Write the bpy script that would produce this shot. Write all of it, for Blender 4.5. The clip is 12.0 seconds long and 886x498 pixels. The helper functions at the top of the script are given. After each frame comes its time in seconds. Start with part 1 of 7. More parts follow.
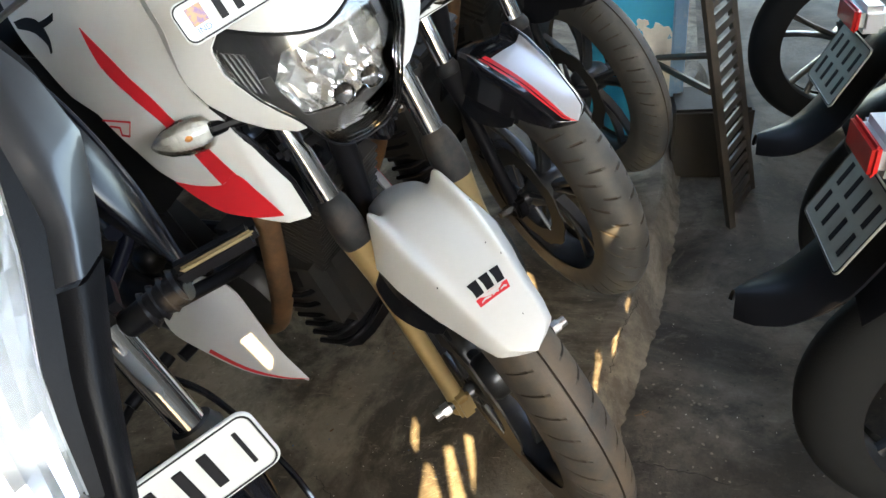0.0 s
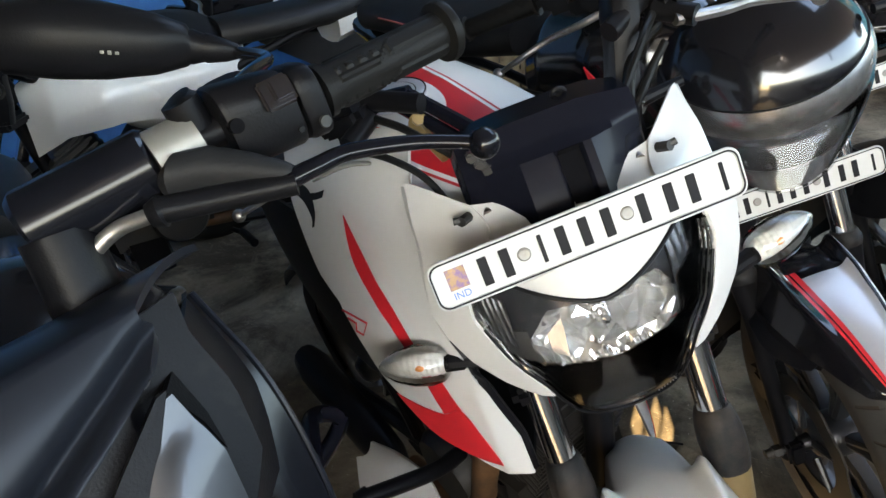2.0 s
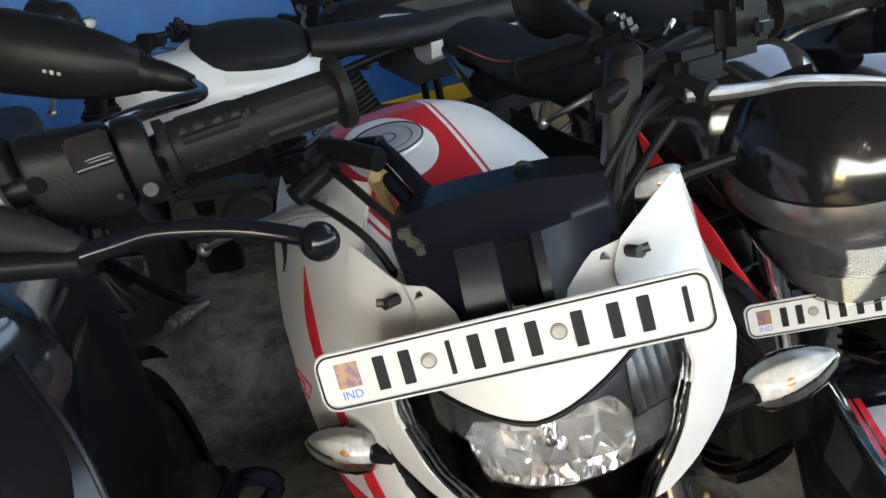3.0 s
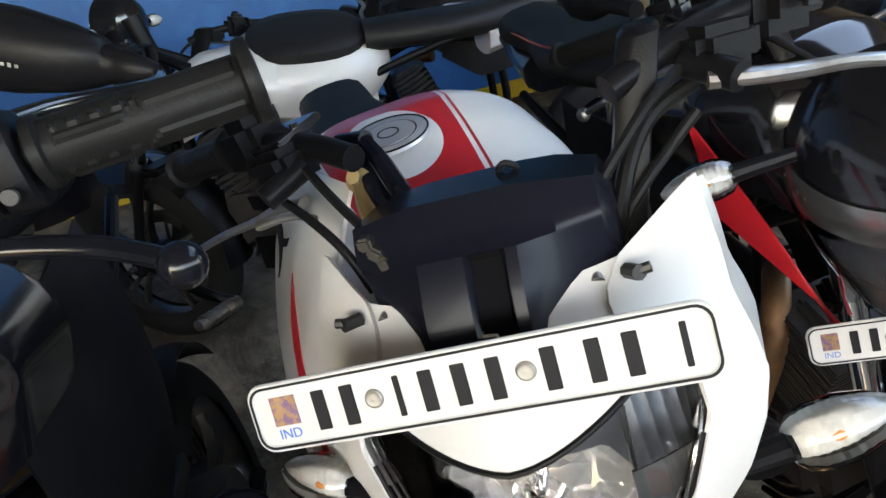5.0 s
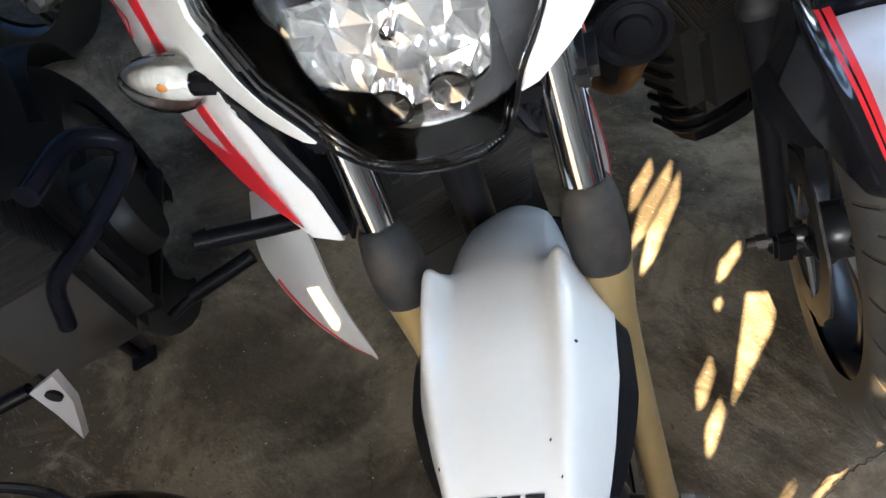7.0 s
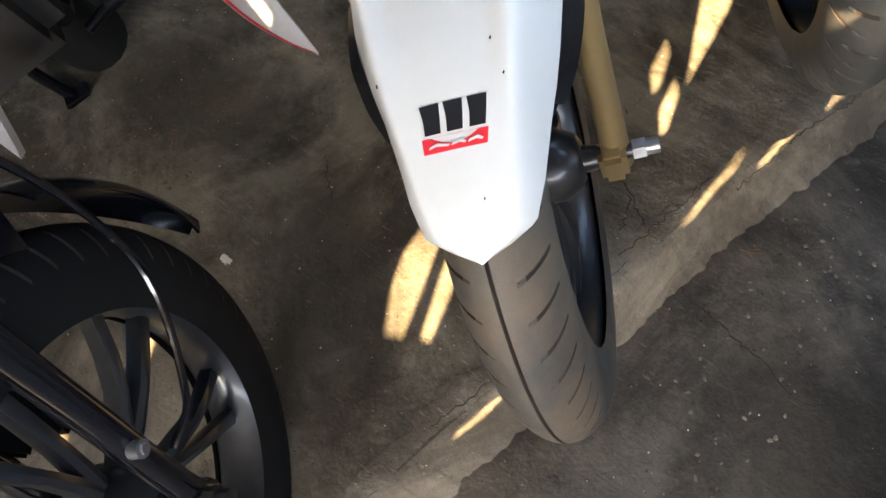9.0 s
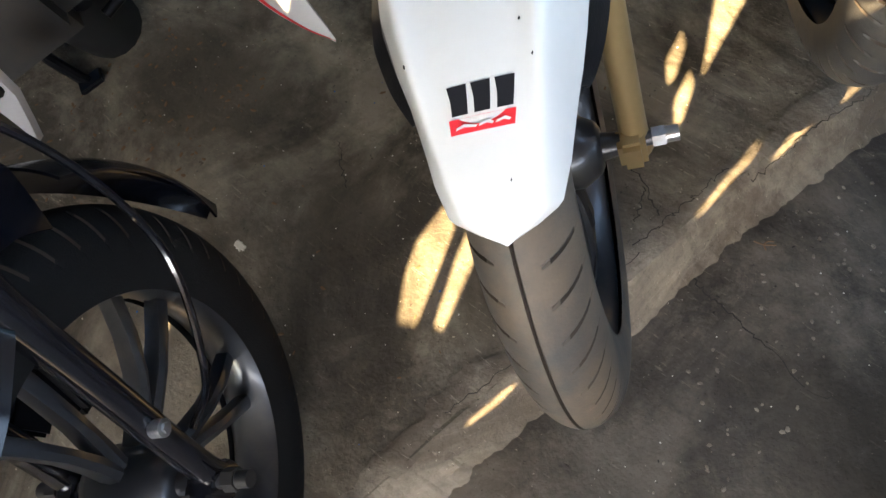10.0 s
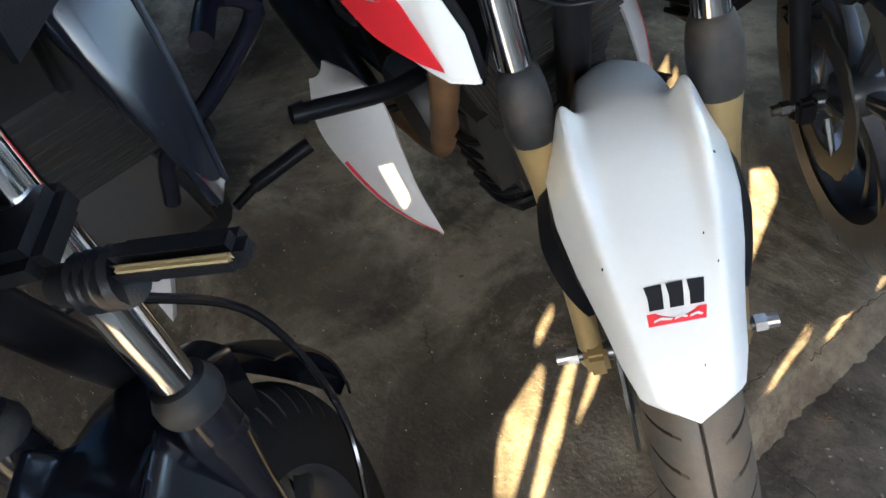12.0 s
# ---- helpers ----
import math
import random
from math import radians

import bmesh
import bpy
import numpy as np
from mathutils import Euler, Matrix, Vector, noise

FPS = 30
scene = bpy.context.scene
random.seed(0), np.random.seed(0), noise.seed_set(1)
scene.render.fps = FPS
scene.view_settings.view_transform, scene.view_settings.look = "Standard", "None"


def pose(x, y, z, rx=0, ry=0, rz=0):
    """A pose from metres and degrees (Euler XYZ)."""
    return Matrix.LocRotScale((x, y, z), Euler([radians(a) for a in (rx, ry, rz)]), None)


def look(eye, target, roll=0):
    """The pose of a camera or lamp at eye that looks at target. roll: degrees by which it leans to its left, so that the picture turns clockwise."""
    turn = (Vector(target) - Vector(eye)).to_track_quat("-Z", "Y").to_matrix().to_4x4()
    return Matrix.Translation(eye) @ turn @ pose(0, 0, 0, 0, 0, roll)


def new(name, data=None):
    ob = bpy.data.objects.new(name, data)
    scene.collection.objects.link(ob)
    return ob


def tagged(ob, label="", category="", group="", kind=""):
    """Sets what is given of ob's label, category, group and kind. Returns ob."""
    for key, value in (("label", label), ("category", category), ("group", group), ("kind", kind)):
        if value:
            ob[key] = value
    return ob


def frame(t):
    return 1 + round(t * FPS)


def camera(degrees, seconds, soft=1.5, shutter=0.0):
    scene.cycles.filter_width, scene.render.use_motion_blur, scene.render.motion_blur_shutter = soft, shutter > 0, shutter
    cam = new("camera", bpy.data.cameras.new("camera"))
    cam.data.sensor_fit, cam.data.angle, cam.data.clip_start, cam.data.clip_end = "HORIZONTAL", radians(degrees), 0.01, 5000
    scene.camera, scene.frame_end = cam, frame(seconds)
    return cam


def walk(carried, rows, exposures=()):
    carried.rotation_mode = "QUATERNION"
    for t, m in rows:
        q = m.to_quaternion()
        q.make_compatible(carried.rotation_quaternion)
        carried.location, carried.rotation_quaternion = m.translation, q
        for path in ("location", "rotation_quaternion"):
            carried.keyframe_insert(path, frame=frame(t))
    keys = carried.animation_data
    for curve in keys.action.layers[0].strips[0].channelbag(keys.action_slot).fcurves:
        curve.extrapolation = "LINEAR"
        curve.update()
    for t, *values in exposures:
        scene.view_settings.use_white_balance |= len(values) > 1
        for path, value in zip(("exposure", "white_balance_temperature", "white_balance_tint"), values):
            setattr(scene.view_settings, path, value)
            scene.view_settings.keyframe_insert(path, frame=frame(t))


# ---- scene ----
cam = camera(64.7, 12.0)
PATH = [
    (0, (0.143, 0.117, 1.087), (-0.284, 1.713, -0.039), -8.6),
    (0.5, (0.085, 0.158, 1.145), (-0.517, 1.773, 0.129), -6.1),
    (0.8, (0.07, 0.195, 1.184), (-0.55, 1.821, 0.198), -4.8),
    (1, (0.066, 0.192, 1.177), (-0.604, 1.842, 0.268), -4.7),
    (1.5, (0.045, 0.29, 1.198), (-0.888, 1.829, 0.326), -4.2),
    (2, (0.038, 0.363, 1.208), (-1.006, 1.797, 0.284), -5.4),
    (2.5, (0.063, 0.423, 1.189), (-0.932, 1.868, 0.229), -4.9),
    (3, (0.097, 0.551, 1.209), (-1.218, 1.787, 0.347), -2.1),
    (3.2, (0.103, 0.586, 1.211), (-1.28, 1.76, 0.369), -2.1),
    (4.8, (0.09, 0.664, 1.196), (-1.411, 1.733, 0.42), -3.2),
    (5, (0.091, 0.667, 1.183), (-1.375, 1.714, 0.315), -4.6),
    (5.5, (0.104, 0.673, 1.154), (-1.252, 1.718, 0.121), -5.6),
    (6, (0.115, 0.673, 1.131), (-1.187, 1.692, 0.005), -6.6),
    (6.5, (0.122, 0.675, 1.097), (-1.064, 1.611, -0.214), -7.9),
    (7, (0.14, 0.674, 1.045), (-0.883, 1.546, -0.436), -8.2),
    (7.5, (0.166, 0.663, 1.01), (-0.784, 1.441, -0.569), -9.8),
    (7.7, (0.173, 0.656, 0.988), (-0.733, 1.393, -0.636), -10.3),
    (9.3, (0.205, 0.613, 0.95), (-0.396, 1.119, -0.889), -13.5),
    (9.5, (0.203, 0.611, 0.949), (-0.396, 1.13, -0.887), -12.4),
    (10, (0.197, 0.599, 0.95), (-0.432, 1.098, -0.881), -14.2),
    (10.5, (0.189, 0.596, 0.96), (-0.487, 1.16, -0.836), -11.6),
    (11, (0.181, 0.606, 0.981), (-0.54, 1.284, -0.757), -8.6),
    (11.5, (0.133, 0.582, 1.004), (-0.702, 1.262, -0.682), -8.6),
    (12, (0.069, 0.46, 1.044), (-0.731, 1.358, -0.554), -5.2),
]
EXPOSURES = [(0, 4.4, 7900, 7), (0.6, 4.35, 7950, 7), (1.4, 4.15, 8050, 8), (2.5, 4.2, 8200, 9), (3.2, 4.1, 8500, 10), (5, 4.22, 8400, 11), (5.5, 3.7, 8100, 10), (6.2, 3.55, 7700, 9), (6.6, 3.83, 7650, 9), (7, 4.58, 7500, 9), (7.7, 4.5, 7500, 9), (9.4, 4.53, 7500, 10), (10, 4.58, 7400, 9), (11.4, 4.1, 7200, 8), (12, 4.6, 7000, 6)]
walk(cam, [(t, look(eye, target, roll)) for t, eye, target, roll in PATH], EXPOSURES)

# ---- light ----
SUN_AZ, SUN_EL = -58.0, 40.5   # degrees: where the sun stands, from +x towards +y, and its height
world = bpy.data.worlds.new("world")
scene.world = world
world.use_nodes = True
sky = world.node_tree.nodes.new("ShaderNodeTexSky")
sky.sky_type, sky.sun_disc = "NISHITA", False
sky.sun_elevation, sky.sun_rotation = radians(SUN_EL), radians(90 - SUN_AZ)
back = world.node_tree.nodes["Background"]
back.inputs[1].default_value = 0.15
world.node_tree.links.new(sky.outputs[0], back.inputs[0])
sun = new("sun", bpy.data.lights.new("sun", "SUN"))
sun.data.energy, sun.data.angle, sun.data.color = 2.6, radians(0.16), (1.0, 0.8, 0.52)
SUN_DIR = Vector((math.cos(radians(SUN_AZ)) * math.cos(radians(SUN_EL)), math.sin(radians(SUN_AZ)) * math.cos(radians(SUN_EL)), math.sin(radians(SUN_EL))))
sun.matrix_world = look(SUN_DIR * 8, (0, 0, 0))


# ---- materials ----
def material(name, colour, rough=0.5, metal=0.0, vary=0.12, scale=8.0, bump=0.0, grain=120.0, coat=0.0, second=None, mask=(0.5, 0.62), mask_scale=3.0, specular=0.5):
    """A surface with two scales of unevenness; second: a colour of dirt or wear that shows in patches."""
    m = bpy.data.materials.new(name)
    m.use_nodes = True
    nt = m.node_tree
    bsdf = nt.nodes["Principled BSDF"]
    add, link = nt.nodes.new, nt.links.new
    coord = add("ShaderNodeTexCoord")
    n1, n2 = add("ShaderNodeTexNoise"), add("ShaderNodeTexNoise")
    n1.inputs["Scale"].default_value, n1.inputs["Detail"].default_value = scale, 5
    n2.inputs["Scale"].default_value, n2.inputs["Detail"].default_value = grain, 4
    for n in (n1, n2):
        link(coord.outputs["Object"], n.inputs["Vector"])
    mix = add("ShaderNodeMix")
    mix.data_type = "RGBA"
    lo, hi = [min(1, c * (1 - vary)) for c in colour], [min(1, c * (1 + vary)) for c in colour]
    mix.inputs["A"].default_value, mix.inputs["B"].default_value = (*lo, 1), (*hi, 1)
    both = add("ShaderNodeMath")
    both.operation = "MULTIPLY_ADD"
    link(n2.outputs["Fac"], both.inputs[0])
    both.inputs[1].default_value = 0.5
    half = add("ShaderNodeMath")
    half.operation = "MULTIPLY"
    half.inputs[1].default_value = 0.5
    link(n1.outputs["Fac"], half.inputs[0])
    link(half.outputs[0], both.inputs[2])
    link(both.outputs[0], mix.inputs["Factor"])
    out = mix.outputs["Result"]
    if second:
        n3 = add("ShaderNodeTexNoise")
        n3.inputs["Scale"].default_value, n3.inputs["Detail"].default_value, n3.inputs["Roughness"].default_value = mask_scale, 8, 0.65
        link(coord.outputs["Object"], n3.inputs["Vector"])
        ramp = add("ShaderNodeValToRGB")
        ramp.color_ramp.elements[0].position, ramp.color_ramp.elements[1].position = mask
        link(n3.outputs["Fac"], ramp.inputs[0])
        worn = add("ShaderNodeMix")
        worn.data_type = "RGBA"
        link(ramp.outputs[0], worn.inputs["Factor"])
        link(out, worn.inputs["A"])
        worn.inputs["B"].default_value = (*second, 1)
        out = worn.outputs["Result"]
    link(out, bsdf.inputs["Base Color"])
    ro = add("ShaderNodeMath")
    ro.operation = "MULTIPLY_ADD"
    link(n1.outputs["Fac"], ro.inputs[0])
    ro.inputs[1].default_value, ro.inputs[2].default_value = 0.3 * rough, 0.85 * rough
    link(ro.outputs[0], bsdf.inputs["Roughness"])
    bsdf.inputs["Metallic"].default_value = metal
    bsdf.inputs["Specular IOR Level"].default_value = specular
    bsdf.inputs["Coat Weight"].default_value = coat
    bsdf.inputs["Coat Roughness"].default_value = 0.06
    if bump:
        b = add("ShaderNodeBump")
        b.inputs["Strength"].default_value, b.inputs["Distance"].default_value = 0.6, bump
        link(n2.outputs["Fac"], b.inputs["Height"])
        link(b.outputs[0], bsdf.inputs["Normal"])
    return m


def glass(name, colour=(1, 1, 1), rough=0.02, thin=0.12, ior=1.5):
    """A clear cover: mostly see-through, with a shiny face."""
    m = bpy.data.materials.new(name)
    m.use_nodes = True
    nt = m.node_tree
    nt.nodes.remove(nt.nodes["Principled BSDF"])
    clear, shine, mix, fres = (nt.nodes.new(k) for k in ("ShaderNodeBsdfTransparent", "ShaderNodeBsdfGlossy", "ShaderNodeMixShader", "ShaderNodeFresnel"))
    clear.inputs[0].default_value = (*colour, 1)
    shine.inputs["Roughness"].default_value = rough
    fres.inputs[0].default_value = ior
    add = nt.nodes.new("ShaderNodeMath")
    add.inputs[1].default_value = thin
    nt.links.new(fres.outputs[0], add.inputs[0])
    nt.links.new(add.outputs[0], mix.inputs[0])
    nt.links.new(clear.outputs[0], mix.inputs[1])
    nt.links.new(shine.outputs[0], mix.inputs[2])
    nt.links.new(mix.outputs[0], nt.nodes["Material Output"].inputs[0])
    return m


WHITE = material("white_paint", (0.56, 0.55, 0.525), 0.32, vary=0.05, scale=4, coat=0.35, second=(0.62, 0.58, 0.5), mask=(0.62, 0.9), mask_scale=9)
RED = material("red_decal", (0.62, 0.02, 0.03), 0.35, vary=0.08, coat=0.3)
BLACK = material("black_plastic", (0.006, 0.006, 0.0072), 0.34, vary=0.25, scale=12, bump=0.0004, grain=600, second=(0.03, 0.027, 0.023), mask=(0.6, 0.92), mask_scale=14, specular=0.1)
GLOSS = material("black_paint", (0.007, 0.007, 0.009), 0.14, vary=0.2, coat=0.35, second=(0.05, 0.048, 0.045), mask=(0.6, 0.95), mask_scale=10)
NAVY = material("visor_black", (0.006, 0.0066, 0.011), 0.24, vary=0.25, coat=0.03, second=(0.022, 0.021, 0.024), mask=(0.6, 0.95), mask_scale=12, specular=0.09)
DARKGLOSS = material("dark_gloss_plastic", (0.005, 0.0055, 0.008), 0.17, vary=0.2, second=(0.02, 0.019, 0.018), mask=(0.62, 0.95), mask_scale=10, specular=0.26)
# sheenless black that paints the shade inside recesses and holes
SHADEBLACK = material("recess_shade", (0.006, 0.006, 0.007), 0.9, vary=0.2, specular=0.0)
LIPGREY = material("dusty_lamp_lip", (0.075, 0.073, 0.074), 0.45, vary=0.25, scale=14, second=(0.13, 0.118, 0.1), mask=(0.55, 0.85), mask_scale=18, specular=0.25)
GREY = material("grey_metallic_paint", (0.034, 0.036, 0.041), 0.3, 0.5, vary=0.12, scale=6, coat=0.35)
SILVER = material("silver_paint", (0.5, 0.5, 0.52), 0.3, 0.35, vary=0.06, coat=0.5)
RUBBER = material("tyre_rubber", (0.036, 0.033, 0.03), 0.66, vary=0.35, scale=10, bump=0.0006, grain=400, second=(0.13, 0.088, 0.053), mask=(0.4, 0.72), mask_scale=7)
WORNRUBBER = material("worn_tyre_rubber", (0.042, 0.04, 0.038), 0.6, vary=0.35, scale=10, bump=0.0006, grain=400, second=(0.125, 0.105, 0.08), mask=(0.42, 0.75), mask_scale=6)
GROOVE = material("tyre_groove", (0.03, 0.02, 0.012), 0.85, vary=0.2)
BEZEL = material("smoky_bezel", (0.055, 0.056, 0.062), 0.24, 0.3, vary=0.25, coat=0.2)
DIMCHROME = material("dim_smoked_chrome", (0.13, 0.13, 0.136), 0.3, 0.75, vary=0.45, scale=60)
SMOKED = material("smoked_chrome", (0.26, 0.255, 0.255), 0.26, 0.85, vary=0.4, scale=60)
LAMPWHITE = material("signal_reflector", (0.62, 0.61, 0.585), 0.3, 0.0, vary=0.25, scale=120)
GRIP = material("grip_rubber", (0.008, 0.008, 0.0082), 0.45, vary=0.2, bump=0.0004, grain=500, specular=0.12)
BOOT = material("boot_rubber", (0.014, 0.014, 0.015), 0.55, vary=0.2, scale=14, bump=0.0005, grain=300, second=(0.06, 0.045, 0.033), mask=(0.52, 0.8), mask_scale=9, specular=0.15)
CHROME = material("chrome", (0.78, 0.78, 0.8), 0.1, 1.0, vary=0.06, second=(0.45, 0.4, 0.34), mask=(0.6, 0.9), mask_scale=20)
GOLD = material("gold_fork_paint", (0.28, 0.195, 0.09), 0.36, 0.45, vary=0.12, scale=10, coat=0.2, second=(0.2, 0.15, 0.09), mask=(0.55, 0.9), mask_scale=12)
ALLOY = material("dark_alloy", (0.02, 0.021, 0.024), 0.34, 0.1, vary=0.2, scale=14, coat=0.2, second=(0.075, 0.065, 0.05), mask=(0.5, 0.85), mask_scale=9)
SLEEVE = material("dull_sleeve_metal", (0.26, 0.25, 0.23), 0.48, 0.6, vary=0.2, second=(0.14, 0.11, 0.08), mask=(0.5, 0.8), mask_scale=16)
METAL = material("bare_metal", (0.42, 0.41, 0.4), 0.35, 0.9, vary=0.15, second=(0.16, 0.1, 0.06), mask=(0.5, 0.8), mask_scale=16)
ENGINE = material("engine_metal", (0.035, 0.034, 0.033), 0.5, 0.5, vary=0.25, second=(0.05, 0.04, 0.03), mask=(0.45, 0.7), mask_scale=9)
RUST = material("rusty_pipe", (0.2, 0.1, 0.045), 0.6, 0.4, vary=0.3, second=(0.08, 0.05, 0.03), mask=(0.4, 0.7), mask_scale=12)
PLATE = material("plate_white", (0.5, 0.5, 0.485), 0.35, vary=0.05, second=(0.5, 0.48, 0.44), mask=(0.6, 0.9), mask_scale=18)
INK = material("plate_black", (0.01, 0.01, 0.012), 0.55, specular=0.15)
BLUEINK = material("plate_blue", (0.05, 0.16, 0.5), 0.4)
HOLO = material("plate_hologram", (0.26, 0.15, 0.075), 0.35, 0.25, vary=0.6, scale=90, second=(0.13, 0.07, 0.17), mask=(0.48, 0.6), mask_scale=160)
AMBER = material("amber_bulb", (0.75, 0.27, 0.07), 0.35)
DARKRUBBER = material("dark_rubber", (0.009, 0.009, 0.009), 0.75, vary=0.25, scale=10, bump=0.0006, grain=400, specular=0.2)
REFLECTOR = material("faceted_reflector", (0.93, 0.92, 0.9), 0.06, 0.76, vary=0.05)
PALEREFLECTOR = material("pale_reflector", (0.8, 0.805, 0.81), 0.1, 0.6, vary=0.15, scale=30)
MIRRORED = material("reflector_chrome", (0.9, 0.9, 0.92), 0.06, 1.0, vary=0.03)
SEAT = material("seat_vinyl", (0.01, 0.01, 0.011), 0.5, vary=0.2, bump=0.0006, grain=500, second=(0.03, 0.028, 0.026), mask=(0.55, 0.95), mask_scale=8, specular=0.2)
BLUEWALL = material("blue_wall_paint", (0.002, 0.085, 0.27), 0.5, vary=0.2, scale=5, bump=0.0008, grain=80, second=(0.01, 0.12, 0.33), mask=(0.5, 0.7), mask_scale=5)
PLASTER = material("bare_plaster", (0.62, 0.56, 0.47), 0.85, vary=0.2, scale=20, bump=0.002, grain=90)
YELLOW = material("yellow_paint", (0.62, 0.4, 0.03), 0.5, vary=0.2)
WOOD = material("weathered_wood", (0.2, 0.155, 0.085), 0.7, vary=0.3, scale=9, bump=0.001, grain=70, second=(0.09, 0.065, 0.035), mask=(0.45, 0.65), mask_scale=8)
SHEET = material("added_roof_sheet", (0.34, 0.33, 0.31), 0.6, vary=0.15)
BROWNMETAL = material("rusted_stand_metal", (0.055, 0.043, 0.032), 0.6, 0.3, vary=0.3, bump=0.0008, grain=120, second=(0.08, 0.06, 0.045), mask=(0.45, 0.65), mask_scale=10)
LENS = glass("clear_lens", (0.97, 0.97, 0.95), 0.05, 0.05)
SMOKE = glass("headlamp_lens", (0.93, 0.935, 0.94), 0.03, 0.01, 1.35)
SHEENLENS = glass("sheen_lens", (0.9, 0.92, 0.94), 0.02, 0.0, 1.24)
COWLLENS = glass("round_lamp_lens", (0.86, 0.87, 0.88), 0.05, 0.0, 1.3)
SATIN = material("satin_grey_plastic", (0.011, 0.013, 0.018), 0.3, 0.1, vary=0.15, scale=6, coat=0.03, specular=0.13)
AMBERLENS = material("amber_lens", (0.2, 0.15, 0.08), 0.25, vary=0.2, coat=0.4)
# mottled dark colour for the walls that are added to the place
DARKWALL = material("plain_dark_wall", (0.12, 0.11, 0.1), 0.8, vary=0.3, scale=4, second=(0.05, 0.045, 0.04), mask=(0.45, 0.65), mask_scale=3)
PEELWALL = material("peeling_blue_paint", (0.0, 0.29, 0.47), 0.45, vary=0.1, scale=6, bump=0.001, grain=70, second=(0.66, 0.6, 0.5), mask=(0.585, 0.6), mask_scale=4.5)
PALEBLUE = material("pale_blue_strip", (0.22, 0.36, 0.5), 0.5, vary=0.15, second=(0.5, 0.5, 0.48), mask=(0.55, 0.7), mask_scale=12)
DULLPLATE = material("dull_plate", (0.3, 0.3, 0.25), 0.4, vary=0.15, second=(0.2, 0.19, 0.15), mask=(0.5, 0.8), mask_scale=14)
# dark brown that paints the shade beside the pillar
SHADEFILL = material("dark_brown_fill", (0.03, 0.023, 0.017), 0.8, vary=0.3, bump=0.001, grain=60)
CRACK = material("crack_dirt", (0.02, 0.016, 0.012), 0.9, vary=0.2)
DRYLEAF = material("dry_leaf", (0.14, 0.075, 0.03), 0.8, vary=0.4, scale=40)
REDLENS = material("red_tail_lens", (0.5, 0.02, 0.02), 0.15, coat=0.6)
STITCH = material("red_stitching", (0.35, 0.08, 0.06), 0.7)


def stained_concrete(name, light, mid, dark, dust, dark_spots=()):
    """Trodden concrete: broad stains, blotches, pale dust, fine scuffs and specks; last, darker patches (x, y, rx, ry,
    turn) of stain and of shade.
    """
    m = bpy.data.materials.new(name)
    m.use_nodes = True
    nt = m.node_tree
    bsdf, add, link = nt.nodes["Principled BSDF"], nt.nodes.new, nt.links.new
    coord = add("ShaderNodeTexCoord")
    def noisy(scale, detail, lo, hi, rough=0.6, warp=0.0, stretch=None):
        n = add("ShaderNodeTexNoise")
        n.inputs["Scale"].default_value, n.inputs["Detail"].default_value = scale, detail
        n.inputs["Roughness"].default_value, n.inputs["Distortion"].default_value = rough, warp
        src = coord.outputs["Object"]
        if stretch:
            mp = add("ShaderNodeMapping")
            mp.inputs["Scale"].default_value, mp.inputs["Rotation"].default_value = stretch, (0, 0, 0.7)
            link(src, mp.inputs["Vector"])
            src = mp.outputs[0]
        link(src, n.inputs["Vector"])
        r = add("ShaderNodeMapRange")
        r.inputs["From Min"].default_value, r.inputs["From Max"].default_value = lo, hi
        link(n.outputs["Fac"], r.inputs["Value"])
        return r.outputs[0]
    def mixed(a, b, fac, strength=1.0):
        x = add("ShaderNodeMix")
        x.data_type = "RGBA"
        for key, v in (("A", a), ("B", b)):
            if isinstance(v, tuple):
                x.inputs[key].default_value = (*v, 1)
            else:
                link(v, x.inputs[key])
        k = add("ShaderNodeMath")
        k.operation = "MULTIPLY"
        k.inputs[1].default_value = strength
        link(fac, k.inputs[0])
        link(k.outputs[0], x.inputs["Factor"])
        return x.outputs["Result"]
    c = mixed(mid, light, noisy(2.6, 6, 0.42, 0.62))
    c = mixed(c, dark, noisy(1.9, 9, 0.43, 0.57, 0.7, 0.8), 0.88)
    c = mixed(c, dark, noisy(9.0, 8, 0.5, 0.7, 0.75, 0.4), 0.75)
    c = mixed(c, dust, noisy(6.0, 10, 0.56, 0.72, 0.78, 0.8), 0.6)
    c = mixed(c, dust, noisy(30.0, 4, 0.64, 0.7, 0.6, 0.0, (1, 7, 1)), 0.4)
    c = mixed(c, tuple(min(1, 2.0 * v) for v in dust), noisy(190.0, 2, 0.72, 0.76), 0.6)
    c = mixed(c, tuple(0.3 * v for v in dark), noisy(120.0, 2, 0.7, 0.75), 0.7)
    for x, y, rx, ry, turn in dark_spots:
        spot, far, ragged = add("ShaderNodeMapping"), add("ShaderNodeVectorMath"), add("ShaderNodeMath")
        spot.vector_type = "TEXTURE"
        spot.inputs["Location"].default_value, spot.inputs["Rotation"].default_value = (x, y, -0.05), (0, 0, radians(turn))
        spot.inputs["Scale"].default_value = (rx, ry, 1)
        link(coord.outputs["Object"], spot.inputs["Vector"])
        far.operation = "LENGTH"
        link(spot.outputs[0], far.inputs[0])
        ragged.operation = "MULTIPLY_ADD"
        ragged.inputs[1].default_value = 0.9
        link(noisy(5.0, 8, 0.3, 0.7, 0.65, 0.6), ragged.inputs[0])
        link(far.outputs["Value"], ragged.inputs[2])
        fade = add("ShaderNodeMapRange")
        fade.inputs["From Min"].default_value, fade.inputs["From Max"].default_value = 1.5, 0.9
        link(ragged.outputs[0], fade.inputs["Value"])
